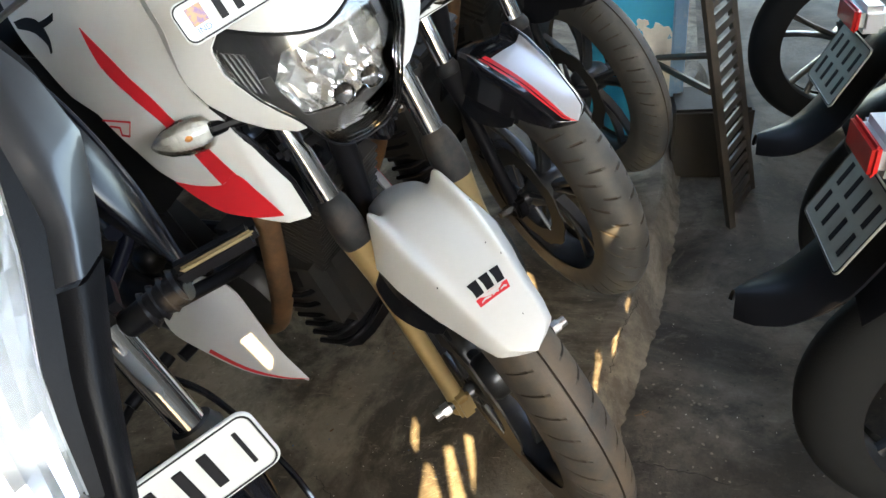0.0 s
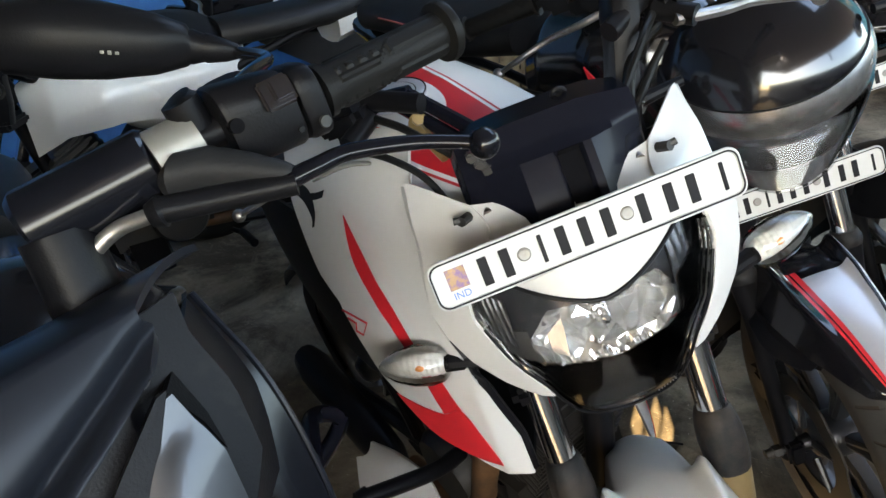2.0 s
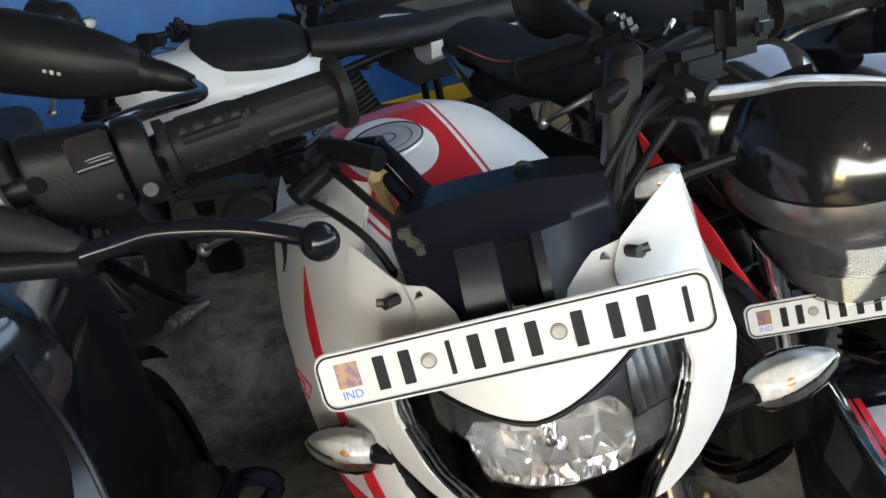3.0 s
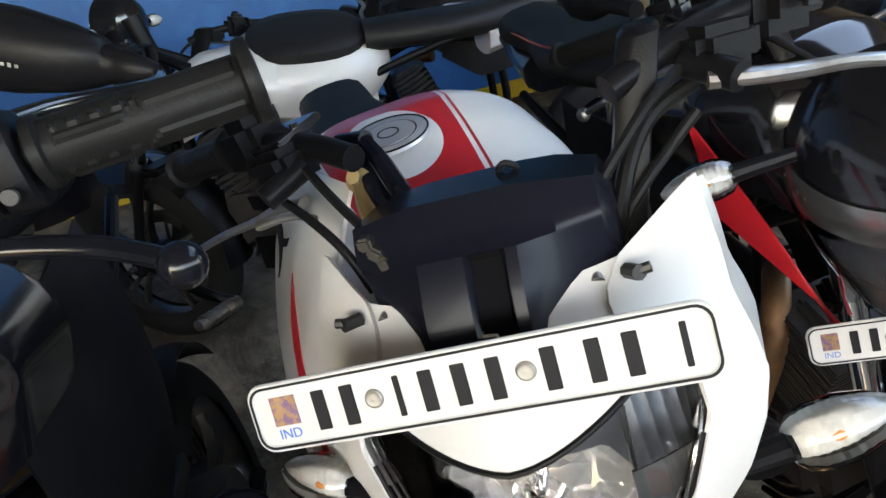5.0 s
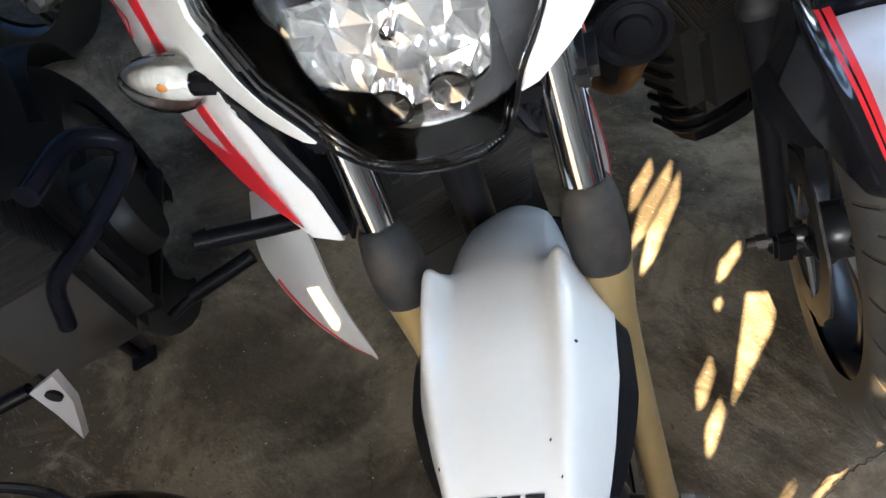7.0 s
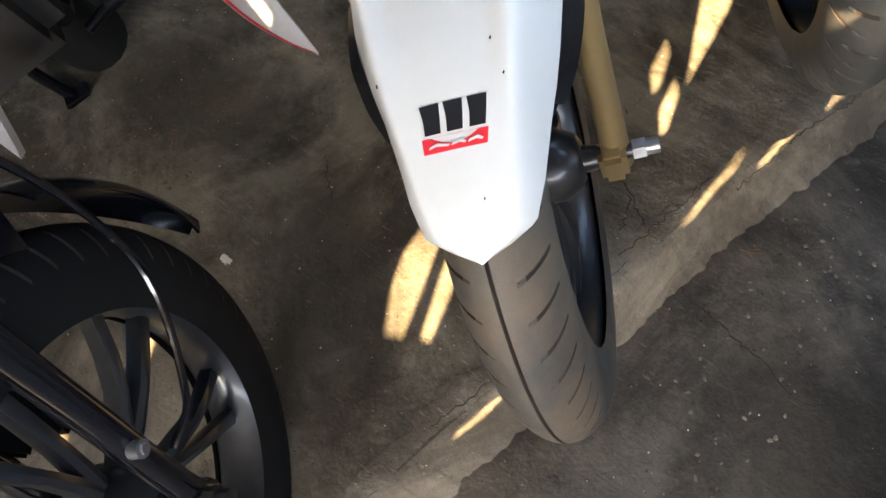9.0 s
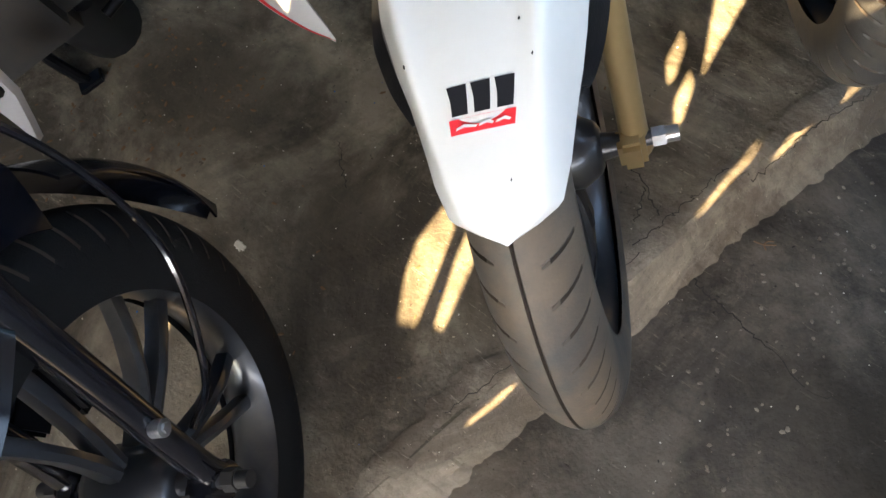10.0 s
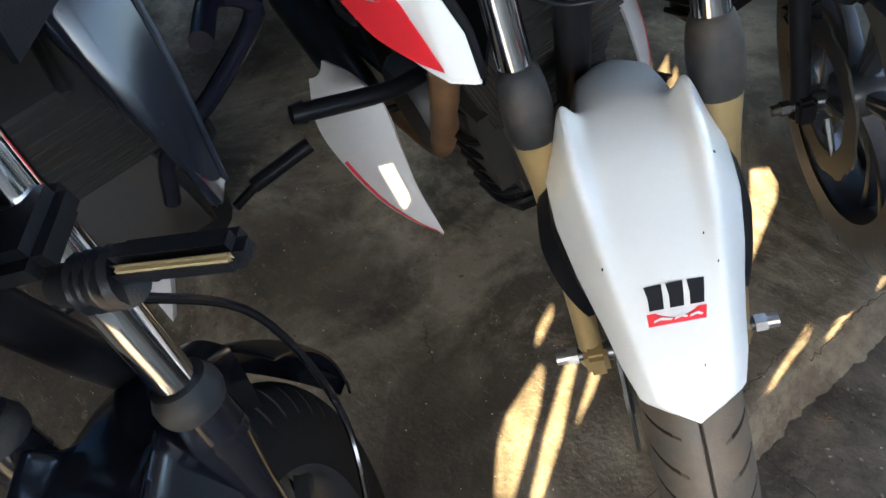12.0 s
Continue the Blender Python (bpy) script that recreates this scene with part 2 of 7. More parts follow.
        c = mixed(c, tuple(0.8 * v for v in dark), fade.outputs[0], 0.68)
    link(c, bsdf.inputs["Base Color"])
    link(noisy(4.0, 6, -0.7, 0.75), bsdf.inputs["Roughness"])
    bsdf.inputs["Specular IOR Level"].default_value = 0.3
    bump = add("ShaderNodeBump")
    bump.inputs["Strength"].default_value, bump.inputs["Distance"].default_value = 0.5, 0.003
    link(noisy(70.0, 6, 0.3, 0.7, 0.7), bump.inputs["Height"])
    link(bump.outputs[0], bsdf.inputs["Normal"])
    return m


def tank_paint():
    """White paint with a red flash either side of the filler and a red pinstripe."""
    m = material("tank_paint", (0.8, 0.79, 0.76), 0.3, vary=0.04, scale=4, coat=0.4)
    nt = m.node_tree
    add, link = nt.nodes.new, nt.links.new
    def calc(op, a, b=0.0):
        n = add("ShaderNodeMath")
        n.operation = op
        for i, v in enumerate((a, b)):
            if isinstance(v, (int, float)):
                n.inputs[i].default_value = v
            else:
                link(v, n.inputs[i])
        return n.outputs[0]
    coord, mp, sep = add("ShaderNodeTexCoord"), add("ShaderNodeMapping"), add("ShaderNodeSeparateXYZ")
    mp.vector_type = "TEXTURE"
    mp.inputs["Location"].default_value, mp.inputs["Rotation"].default_value = (0, 0.13, 0), (0, 0, radians(28))
    link(coord.outputs["Object"], mp.inputs["Vector"])
    link(mp.outputs[0], sep.inputs[0])
    x, y = calc("ABSOLUTE", sep.outputs[0]), sep.outputs[1]
    edge = calc("ADD", calc("MULTIPLY", y, calc("SUBTRACT", 0.17, calc("MULTIPLY", y, 0.14))), 0.036)
    off = calc("SUBTRACT", x, edge)
    red = calc("MAXIMUM", calc("LESS_THAN", off, 0.0), calc("LESS_THAN", calc("ABSOLUTE", calc("SUBTRACT", off, 0.0065)), 0.0016))
    ring = calc("ADD", calc("POWER", calc("DIVIDE", x, 0.052), 2.0), calc("POWER", calc("ABSOLUTE", calc("DIVIDE", calc("SUBTRACT", y, 0.285), 0.082)), 2.0))
    red = calc("MULTIPLY", red, calc("GREATER_THAN", ring, 1.0))
    bsdf = nt.nodes["Principled BSDF"]
    old = bsdf.inputs["Base Color"].links[0].from_socket
    mix = add("ShaderNodeMix")
    mix.data_type = "RGBA"
    link(old, mix.inputs["A"])
    mix.inputs["B"].default_value = (0.62, 0.02, 0.03, 1)
    link(red, mix.inputs["Factor"])
    link(mix.outputs["Result"], bsdf.inputs["Base Color"])
    return m


TANKPAINT = tank_paint()
# dark patches left of the wheel: spilt stain plus floor shade put into colour
CONCRETE = stained_concrete("stained_platform", (0.33, 0.28, 0.205), (0.18, 0.148, 0.106), (0.046, 0.036, 0.025), (0.42, 0.355, 0.26), dark_spots=((-0.25, 0.72, 0.36, 0.17, -40), (-0.66, 0.88, 0.26, 0.16, 20)))
EDGE = stained_concrete("worn_concrete_edge", (0.27, 0.225, 0.17), (0.2, 0.166, 0.126), (0.075, 0.058, 0.042), (0.33, 0.28, 0.215))
GROUND = stained_concrete("dusty_ground", (0.16, 0.132, 0.1), (0.092, 0.075, 0.057), (0.028, 0.022, 0.017), (0.2, 0.165, 0.125), dark_spots=((0.56, 0.98, 0.3, 0.2, 20),))


# ---- mesh helpers ----
def finish(me, angle=35.0):
    bm = bmesh.new()
    bm.from_mesh(me)
    bmesh.ops.recalc_face_normals(bm, faces=bm.faces)
    for f in bm.faces:
        f.smooth = True
    for e in bm.edges:
        e.smooth = len(e.link_faces) == 2 and e.calc_face_angle(0) < radians(angle)
    bm.to_mesh(me)
    bm.free()


def thing(name, label, category, m=None, group=""):
    ob = new(name)
    ob.empty_display_size = 0.05
    if m is not None:
        ob.matrix_world = m
    return tagged(ob, label, category, group)


def part(name, bm, mat, parent=None, label="", angle=35.0, kind=""):
    """Links a bmesh as one mesh object under a thing or a part, in the parent's own axes."""
    me = bpy.data.meshes.new(name)
    bm.to_mesh(me)
    bm.free()
    finish(me, angle)
    for one in (mat if isinstance(mat, (list, tuple)) else (mat,)):
        me.materials.append(one)
    ob = new(name, me)
    if parent is not None:
        ob.parent = parent
    return tagged(ob, label, kind=kind)


def add_mesh(bm, verts, faces, mi=0):
    vs = [bm.verts.new(v) for v in verts]
    for f in faces:
        if len({i for i in f}) >= 3:
            try:
                bm.faces.new([vs[i] for i in f]).material_index = mi
            except ValueError:
                pass
    return vs


def box(bm, centre, size, bevel=0.0, m=None, taper=(1, 1), mi=0):
    """A block with its edges rounded; taper: how much narrower its top is in x and y."""
    got = bmesh.ops.create_cube(bm, size=1.0)["verts"]
    for v in got:
        k = (taper[0], taper[1]) if v.co.z > 0 else (1, 1)
        v.co = Vector((v.co.x * size[0] * k[0], v.co.y * size[1] * k[1], v.co.z * size[2]))
    faces = list({f for v in got for f in v.link_faces})
    for f in faces:
        f.material_index = mi
    if bevel:
        edges = list({e for v in got for e in v.link_edges})
        out = bmesh.ops.bevel(bm, geom=edges, offset=bevel, segments=2, affect="EDGES")
        got = list({v for f in out["faces"] for v in f.verts} | {v for v in got if v.is_valid})
        for f in out["faces"]:
            f.material_index = mi
    mm = (Matrix.Translation(centre) @ m) if m is not None else Matrix.Translation(centre)
    for v in got:
        v.co = mm @ v.co
    return got


def ring(centre, ax, ay, rx, ry, n=16, power=2.0):
    out = []
    for i in range(n):
        a = 2 * math.pi * i / n
        c, s = math.cos(a), math.sin(a)
        k = (abs(c) ** power + abs(s) ** power) ** (-1 / power)
        out.append(Vector(centre) + Vector(ax) * (rx * c * k) + Vector(ay) * (ry * s * k))
    return out


def loft(bm, rings, caps=True, mi=0):
    n = len(rings[0])
    verts = [p for r in rings for p in r]
    faces = []
    for j in range(len(rings) - 1):
        for i in range(n):
            k = (i + 1) % n
            faces.append((j * n + i, j * n + k, (j + 1) * n + k, (j + 1) * n + i))
    if caps:
        faces.append(tuple(range(n))[::-1])
        faces.append(tuple((len(rings) - 1) * n + i for i in range(n)))
    return add_mesh(bm, verts, faces, mi)


def spline(points, steps=6):
    """Points on a smooth line through those given."""
    p = [Vector(q) for q in points]
    p = [p[0] * 2 - p[1]] + p + [p[-1] * 2 - p[-2]]
    out = []
    for i in range(1, len(p) - 2):
        a, b, c, d = p[i - 1:i + 3]
        for s in range(steps):
            t = s / steps
            out.append(0.5 * (2 * b + (c - a) * t + (2 * a - 5 * b + 4 * c - d) * t * t + (3 * b - a - 3 * c + d) * t ** 3))
    out.append(p[-2].copy())
    return out


def sweep(bm, points, radius, n=12, flat=1.0, up=(0, 0, 1), mi=0, caps=True):
    """A tube along points; radius: one number or one for each point; flat: its height as a share of its width."""
    pts = [Vector(p) for p in points]
    rad = list(radius) if hasattr(radius, "__len__") else [radius] * len(pts)
    rings = []
    side = None
    for i, p in enumerate(pts):
        d = (pts[min(i + 1, len(pts) - 1)] - pts[max(i - 1, 0)]).normalized()
        ref = Vector(up) if side is None else side.cross(d) * -1
        s = d.cross(Vector(up)) if abs(d.dot(Vector(up))) < 0.95 else d.cross(Vector((0.3, 1, 0.2)))
        s = s.normalized()
        if side is not None and s.dot(side) < 0:
            s = -s
        side = s
        rings.append(ring(p, s, s.cross(d).normalized(), rad[i], rad[i] * flat, n))
    return loft(bm, rings, caps, mi)


def rod(bm, a, b, r0, r1=None, n=14, mi=0):
    return sweep(bm, [a, b], [r0, r0 if r1 is None else r1], n, mi=mi)


def lathe(bm, profile, centre=(0, 0, 0), axis="x", n=48, closed=False, mi=0):
    """Turns a profile of (along, radius) about an axis."""
    c = Vector(centre)
    rings = []
    for along, r in profile:
        one = []
        for i in range(n):
            a = 2 * math.pi * i / n
            u, w = r * math.cos(a), r * math.sin(a)
            one.append(c + (Vector((along, u, w)) if axis == "x" else Vector((u, along, w)) if axis == "y" else Vector((u, w, along))))
        rings.append(one)
    if closed:
        rings.append([p.copy() for p in rings[0]])
    return loft(bm, rings, not closed and profile[0][1] > 1e-6, mi)


def ball(bm, centre, r, scale=(1, 1, 1), m=None, mi=0, n=16):
    rings = []
    for j in range(1, n // 2):
        a = math.pi * j / (n // 2)
        rings.append([Vector((r * math.sin(a) * math.cos(2 * math.pi * i / n) * scale[0], r * math.sin(a) * math.sin(2 * math.pi * i / n) * scale[1], r * math.cos(a) * scale[2])) for i in range(n)])
    mm = Matrix.Translation(centre) @ (m if m is not None else Matrix())
    return loft(bm, [[mm @ p for p in r_] for r_ in rings], True, mi)


def shell(bm, f, nu, nv, thick, mi=0, pick=None):
    """A sheet of real thickness over f(u, v), u and v from 0 to 1; pick(u, v) gives a face's material."""
    P = [[Vector(f(i / nu, j / nv)) for j in range(nv + 1)] for i in range(nu + 1)]
    N = []
    for i in range(nu + 1):
        row = []
        for j in range(nv + 1):
            du = P[min(i + 1, nu)][j] - P[max(i - 1, 0)][j]
            dv = P[i][min(j + 1, nv)] - P[i][max(j - 1, 0)]
            n = du.cross(dv)
            row.append(n.normalized() if n.length > 1e-12 else Vector((0, 0, 1)))
        N.append(row)
    k = nv + 1
    verts = [P[i][j] for i in range(nu + 1) for j in range(k)] + [P[i][j] - N[i][j] * thick for i in range(nu + 1) for j in range(k)]
    off = (nu + 1) * k
    vs = [bm.verts.new(v) for v in verts]
    def quad(a, b, c, d, m):
        try:
            bm.faces.new((vs[a], vs[b], vs[c], vs[d])).material_index = m
        except ValueError:
            pass
    for i in range(nu):
        for j in range(nv):
            a, b, c, d = i * k + j, (i + 1) * k + j, (i + 1) * k + j + 1, i * k + j + 1
            m = pick((i + 0.5) / nu, (j + 0.5) / nv) if pick else mi
            quad(a, b, c, d, m)
            quad(off + d, off + c, off + b, off + a, mi)
    for i in range(nu):
        quad(i * k, off + i * k, off + (i + 1) * k, (i + 1) * k, mi)
        quad((i + 1) * k + nv, off + (i + 1) * k + nv, off + i * k + nv, i * k + nv, mi)
    for j in range(nv):
        quad(j + 1, off + j + 1, off + j, j, mi)
        quad(nu * k + j, off + nu * k + j, off + nu * k + j + 1, nu * k + j + 1, mi)


def table(pairs):
    """A smooth function through (x, y) pairs."""
    xs, ys = [p[0] for p in pairs], [p[1] for p in pairs]
    def f(x):
        return float(np.interp(x, xs, ys))
    return f


def BM():
    return bmesh.new()

# ---- the place ----
AX = Vector((0.74506, 0.61696, 0.25348))           # across the parked row, to the bikes' own left
AZ = Vector((-0.19523, -0.16167, 0.96734))
AY = AZ.cross(AX)                                    # towards the bikes' tails
ROW = Matrix(((AX.x, AY.x, AZ.x, -0.0166), (AX.y, AY.y, AZ.y, 0.9506), (AX.z, AY.z, AZ.z, 0.2728), (0, 0, 0, 1)))
FLOOR = -0.02


def at(x, y, z):
    """The pose of a bike whose front wheel's centre lies there, in the axes of the row."""
    return ROW @ Matrix.Translation((x, y, z))


HEAD = Matrix.Translation((0, 0.13, 0)) @ Matrix.Rotation(radians(28), 4, "Z")   # the frame behind the steering, locked over


def moved(bm, m):
    for v in bm.verts:
        v.co = m @ v.co
    return bm


# ---- parts of motorcycles ----
def tyre_mesh(R, half, grooves, style, fine=True):
    """A tyre about x: round crown, slanting tread grooves sunk into it, plain side walls."""
    bm = BM()
    per = 8 if style == 0 else 10
    across = [0.0, 0.02, 0.06, 0.13] + [0.2 + 0.08 * k for k in range(11)]
    across = [-a for a in across[:0:-1]] + across
    if not fine:
        across = [k / 5 - 1 for k in range(11)]
    n, prof = grooves * per if fine else 72, len(across)
    rows, deep = [], {}
    for i in range(n):
        row = []
        for j in range(prof):
            s = across[j]
            b = abs(s)
            slant = (2.3 if style == 0 else 1.5) * min(b, 0.8) ** 1.6
            a = 2 * math.pi * (i / n - (slant / grooves if fine else 0))
            ph = s * radians(112)
            r = R - 0.062 + 0.062 * math.cos(ph) if b < 0.8 else R - 0.062 + 0.062 * math.cos(ph) - 0.008 * (b - 0.8) / 0.2
            x = half * math.sin(ph) if abs(ph) < math.pi / 2 else half * math.copysign(1, ph) * (1 - 0.25 * (abs(ph) - math.pi / 2))
            k = (i + (per // 2 if s < 0 else 0)) % (2 * per)
            lo, hi = ((0.24, 0.66) if k < per else (0.52, 0.6)) if style == 0 else ((0.3, 0.74) if k < per else (0.1, 0.4))
            cut = fine and ((b < 0.01 and style == 0) or (lo < b < hi and k % per < 1))
            deep[i, j] = cut
            r -= 0.0035 if cut else 0
            row.append(bm.verts.new((x, r * math.cos(a), r * math.sin(a))))
        rows.append(row)
    for i in range(n):
        for j in range(prof - 1):
            k = (i + 1) % n
            q = bm.faces.new((rows[i][j], rows[i][j + 1], rows[k][j + 1], rows[k][j]))
            q.material_index = 1 if deep[i, j] + deep[i, j + 1] + deep[k, j] + deep[k, j + 1] >= 2 else 0
    return bm


def wheel(parent, centre, R=0.298, half=0.046, spokes=6, style=0, grooves=44, disc_side=-1, rim_mat=None, split=True, name="front_wheel", fine=True, tyre_mat=None):
    rim_mat = rim_mat or ALLOY
    w = new(name)
    w.parent, w.location = parent, centre
    part("tyre", tyre_mesh(R, half, grooves, style, fine), [tyre_mat or (RUBBER if fine else DARKRUBBER), GROOVE], w, "worn rubber tyre, dusty tread" if fine else "", 28)
    bm = BM()
    lathe(bm, [(-0.03, R - 0.078), (-0.036, R - 0.07), (-0.036, R - 0.083), (-0.026, R - 0.092), (0, R - 0.098), (0.026, R - 0.092), (0.036, R - 0.083), (0.036, R - 0.07), (0.03, R - 0.078), (0, R - 0.086)], n=64, closed=True)
    part("rim", bm, rim_mat, w)
    bm = BM()
    lathe(bm, [(-0.055, 0.022), (-0.05, 0.03), (-0.03, 0.042), (0.03, 0.042), (0.05, 0.03), (0.055, 0.022)], n=28)
    part("hub", bm, rim_mat, w)
    for i in range(spokes):
        base = 2 * math.pi * (i + 0.25) / spokes
        for d in ((-0.17, 0.17) if split else (0,)):
            bm = BM()
            a0, a1 = base + d * 0.5, base + d
            rings = []
            for k in range(5):
                t = k / 4
                a, r = a0 + (a1 - a0) * t, 0.036 + (R - 0.096 - 0.036) * t
                c = Vector((0.012 * math.sin(math.pi * t), r * math.cos(a), r * math.sin(a)))
                side = Vector((0, -math.sin(a), math.cos(a)))
                rings.append(ring(c, (1, 0, 0), side, 0.015 - 0.004 * t, 0.0082 + 0.002 * abs(2 * t - 1), 8, 3))
            loft(bm, rings)
            part("spoke", bm, rim_mat, w)
    if disc_side:
        bm = BM()
        x = 0.058 * disc_side
        n = 60
        verts, faces = [], []
        for i in range(n):
            a = 2 * math.pi * i / n
            ro = 0.128 + (0.0025 if i % 6 < 3 else -0.0025)
            for xx in (x - 0.002, x + 0.002):
                verts.append((xx, ro * math.cos(a), ro * math.sin(a)))
                verts.append((xx, 0.085 * math.cos(a), 0.085 * math.sin(a)))
        for i in range(n):
            k = (i + 1) % n
            a, b = 4 * i, 4 * k
            faces += [(a, b, b + 1, a + 1), (a + 2, a + 3, b + 3, b + 2), (a, a + 2, b + 2, b), (a + 1, b + 1, b + 3, a + 3)]
        add_mesh(bm, verts, faces)
        part("brake_disc", bm, ENGINE, w, "dark brake disc with dull rust", 30)
        bm = BM()
        for i in range(5):
            a = 2 * math.pi * i / 5
            rod(bm, (x, 0.03 * math.cos(a), 0.03 * math.sin(a)), (x, 0.09 * math.cos(a + 0.2), 0.09 * math.sin(a + 0.2)), 0.007, 0.005, 8)
        part("disc_carrier", bm, ALLOY, w)
    return w


AXLE = Vector((0, -0.005, -0.015))


def fork(bike, leg_mat, boots=True, top=0.66, caliper=-1, half=0.09, rake=0.0, seal=0.0):
    """Both fork legs, their boots, tubes and the axle."""
    f = new("front_fork")
    f.parent = bike
    for s in (-1, 1):
        x = s * half
        bm = BM()
        k = rake
        pts = spline([(x, 0.0, -0.045), (x, 0.004, -0.005), (x, 0.045 + 0.15 * k, 0.15), (x, 0.083 + 0.3 * k, 0.30)], 5)
        sweep(bm, pts, [0.014, 0.0175, 0.019, 0.018, 0.0165, 0.0155, 0.015, 0.015, 0.015, 0.015, 0.0152, 0.0155, 0.016, 0.017, 0.02, 0.0235], 18)
        box(bm, (x - s * 0.004, -0.008, -0.022), (0.03, 0.034, 0.05), 0.006)
        part("fork_leg", bm, leg_mat, f)
        if rake > 0:
            bm = BM()
            c = Vector((x, 0.03, 0.085))
            rod(bm, c + Vector((s * 0.012, 0, 0)), c + Vector((s * 0.024, 0, 0)), 0.0085, n=14)
            rod(bm, c + Vector((s * 0.024, 0, 0)), c + Vector((s * 0.027, 0, 0)), 0.005, n=6)
            part("leg_bolt", bm, METAL, f)
        bm = BM()
        rod(bm, (x, 0.083 + 0.3 * k, 0.30), (x, 0.185 + 0.3 * k, top), 0.0175 if seal == 0 else 0.0158, n=20)
        part("fork_tube", bm, CHROME, f, "polished chrome fork tube")
        bm = BM()
        if boots:
            d = Vector((0, 0.102, 0.36)).normalized()
            b0 = Vector((x, 0.081, 0.292))
            prof = [(0.006, 0.022), (0.01, 0.0236), (0.02, 0.0252), (0.042, 0.0262), (0.06, 0.0252), (0.075, 0.0228), (0.084, 0.02), (0.087, 0.0176)]
            loft(bm, [ring(b0 + d * a, (1, 0, 0), d.cross(Vector((1, 0, 0))), r, r * 1.08, 18, 2.4) for a, r in prof])
            part("fork_boot", bm, BOOT, f, "dusty black rubber fork boot")
        else:
            a, up = Vector((x, 0.083 + 0.3 * k, 0.30)), Vector((0, 0.28, 1.0))
            if seal:
                rod(bm, a - up * 0.01, a + up * seal, 0.0235, 0.022, 18)
                part("fork_leg_collar", bm, leg_mat, f)
                bm = BM()
                a = a + up * seal
            loft(bm, [ring(a + up * h, (1, 0, 0), (0, 1, -0.28), r, r, 18) for h, r in ((0, 0.0235), (0.006, 0.0255), (0.014, 0.0255), (0.018, 0.023), (0.025, 0.0205))])
            part("dust_seal", bm, BOOT, f)
        bm = BM()
        for a, r, n in ((0.0, 0.012, 6), (0.014, 0.009, 12)):
            rod(bm, (x + s * (0.018 + a), *AXLE.yz), (x + s * (0.032 + a), *AXLE.yz), r, n=n)
        part("axle_nut", bm, METAL if boots else ENGINE, f)
    bm = BM()
    rod(bm, (-half - 0.02, *AXLE.yz), (half + 0.02, *AXLE.yz), 0.0085)
    rod(bm, (0.048, *AXLE.yz), (half - 0.015, *AXLE.yz), 0.017, 0.013)
    rod(bm, (-half + 0.015, *AXLE.yz), (-0.048, *AXLE.yz), 0.013, 0.017)
    part("axle", bm, ALLOY, f)
    for z, y in ((top - 0.03, 0.172), (top - 0.2, 0.125)):
        bm = BM()
        box(bm, (0, y + 0.02, z), (2 * half + 0.06, 0.06, 0.026), 0.008)
        part("triple_clamp", bm, BLACK, f)
    if caliper:
        bm = BM()
        x = caliper * 0.062
        box(bm, (x, 0.095, 0.055), (0.05, 0.05, 0.085), 0.01, Matrix.Rotation(radians(-25), 4, "X"))
        box(bm, (caliper * (half - 0.004), 0.07, 0.06), (0.012, 0.06, 0.05), 0.004)
        part("brake_caliper", bm, BLACK, f)
    return f


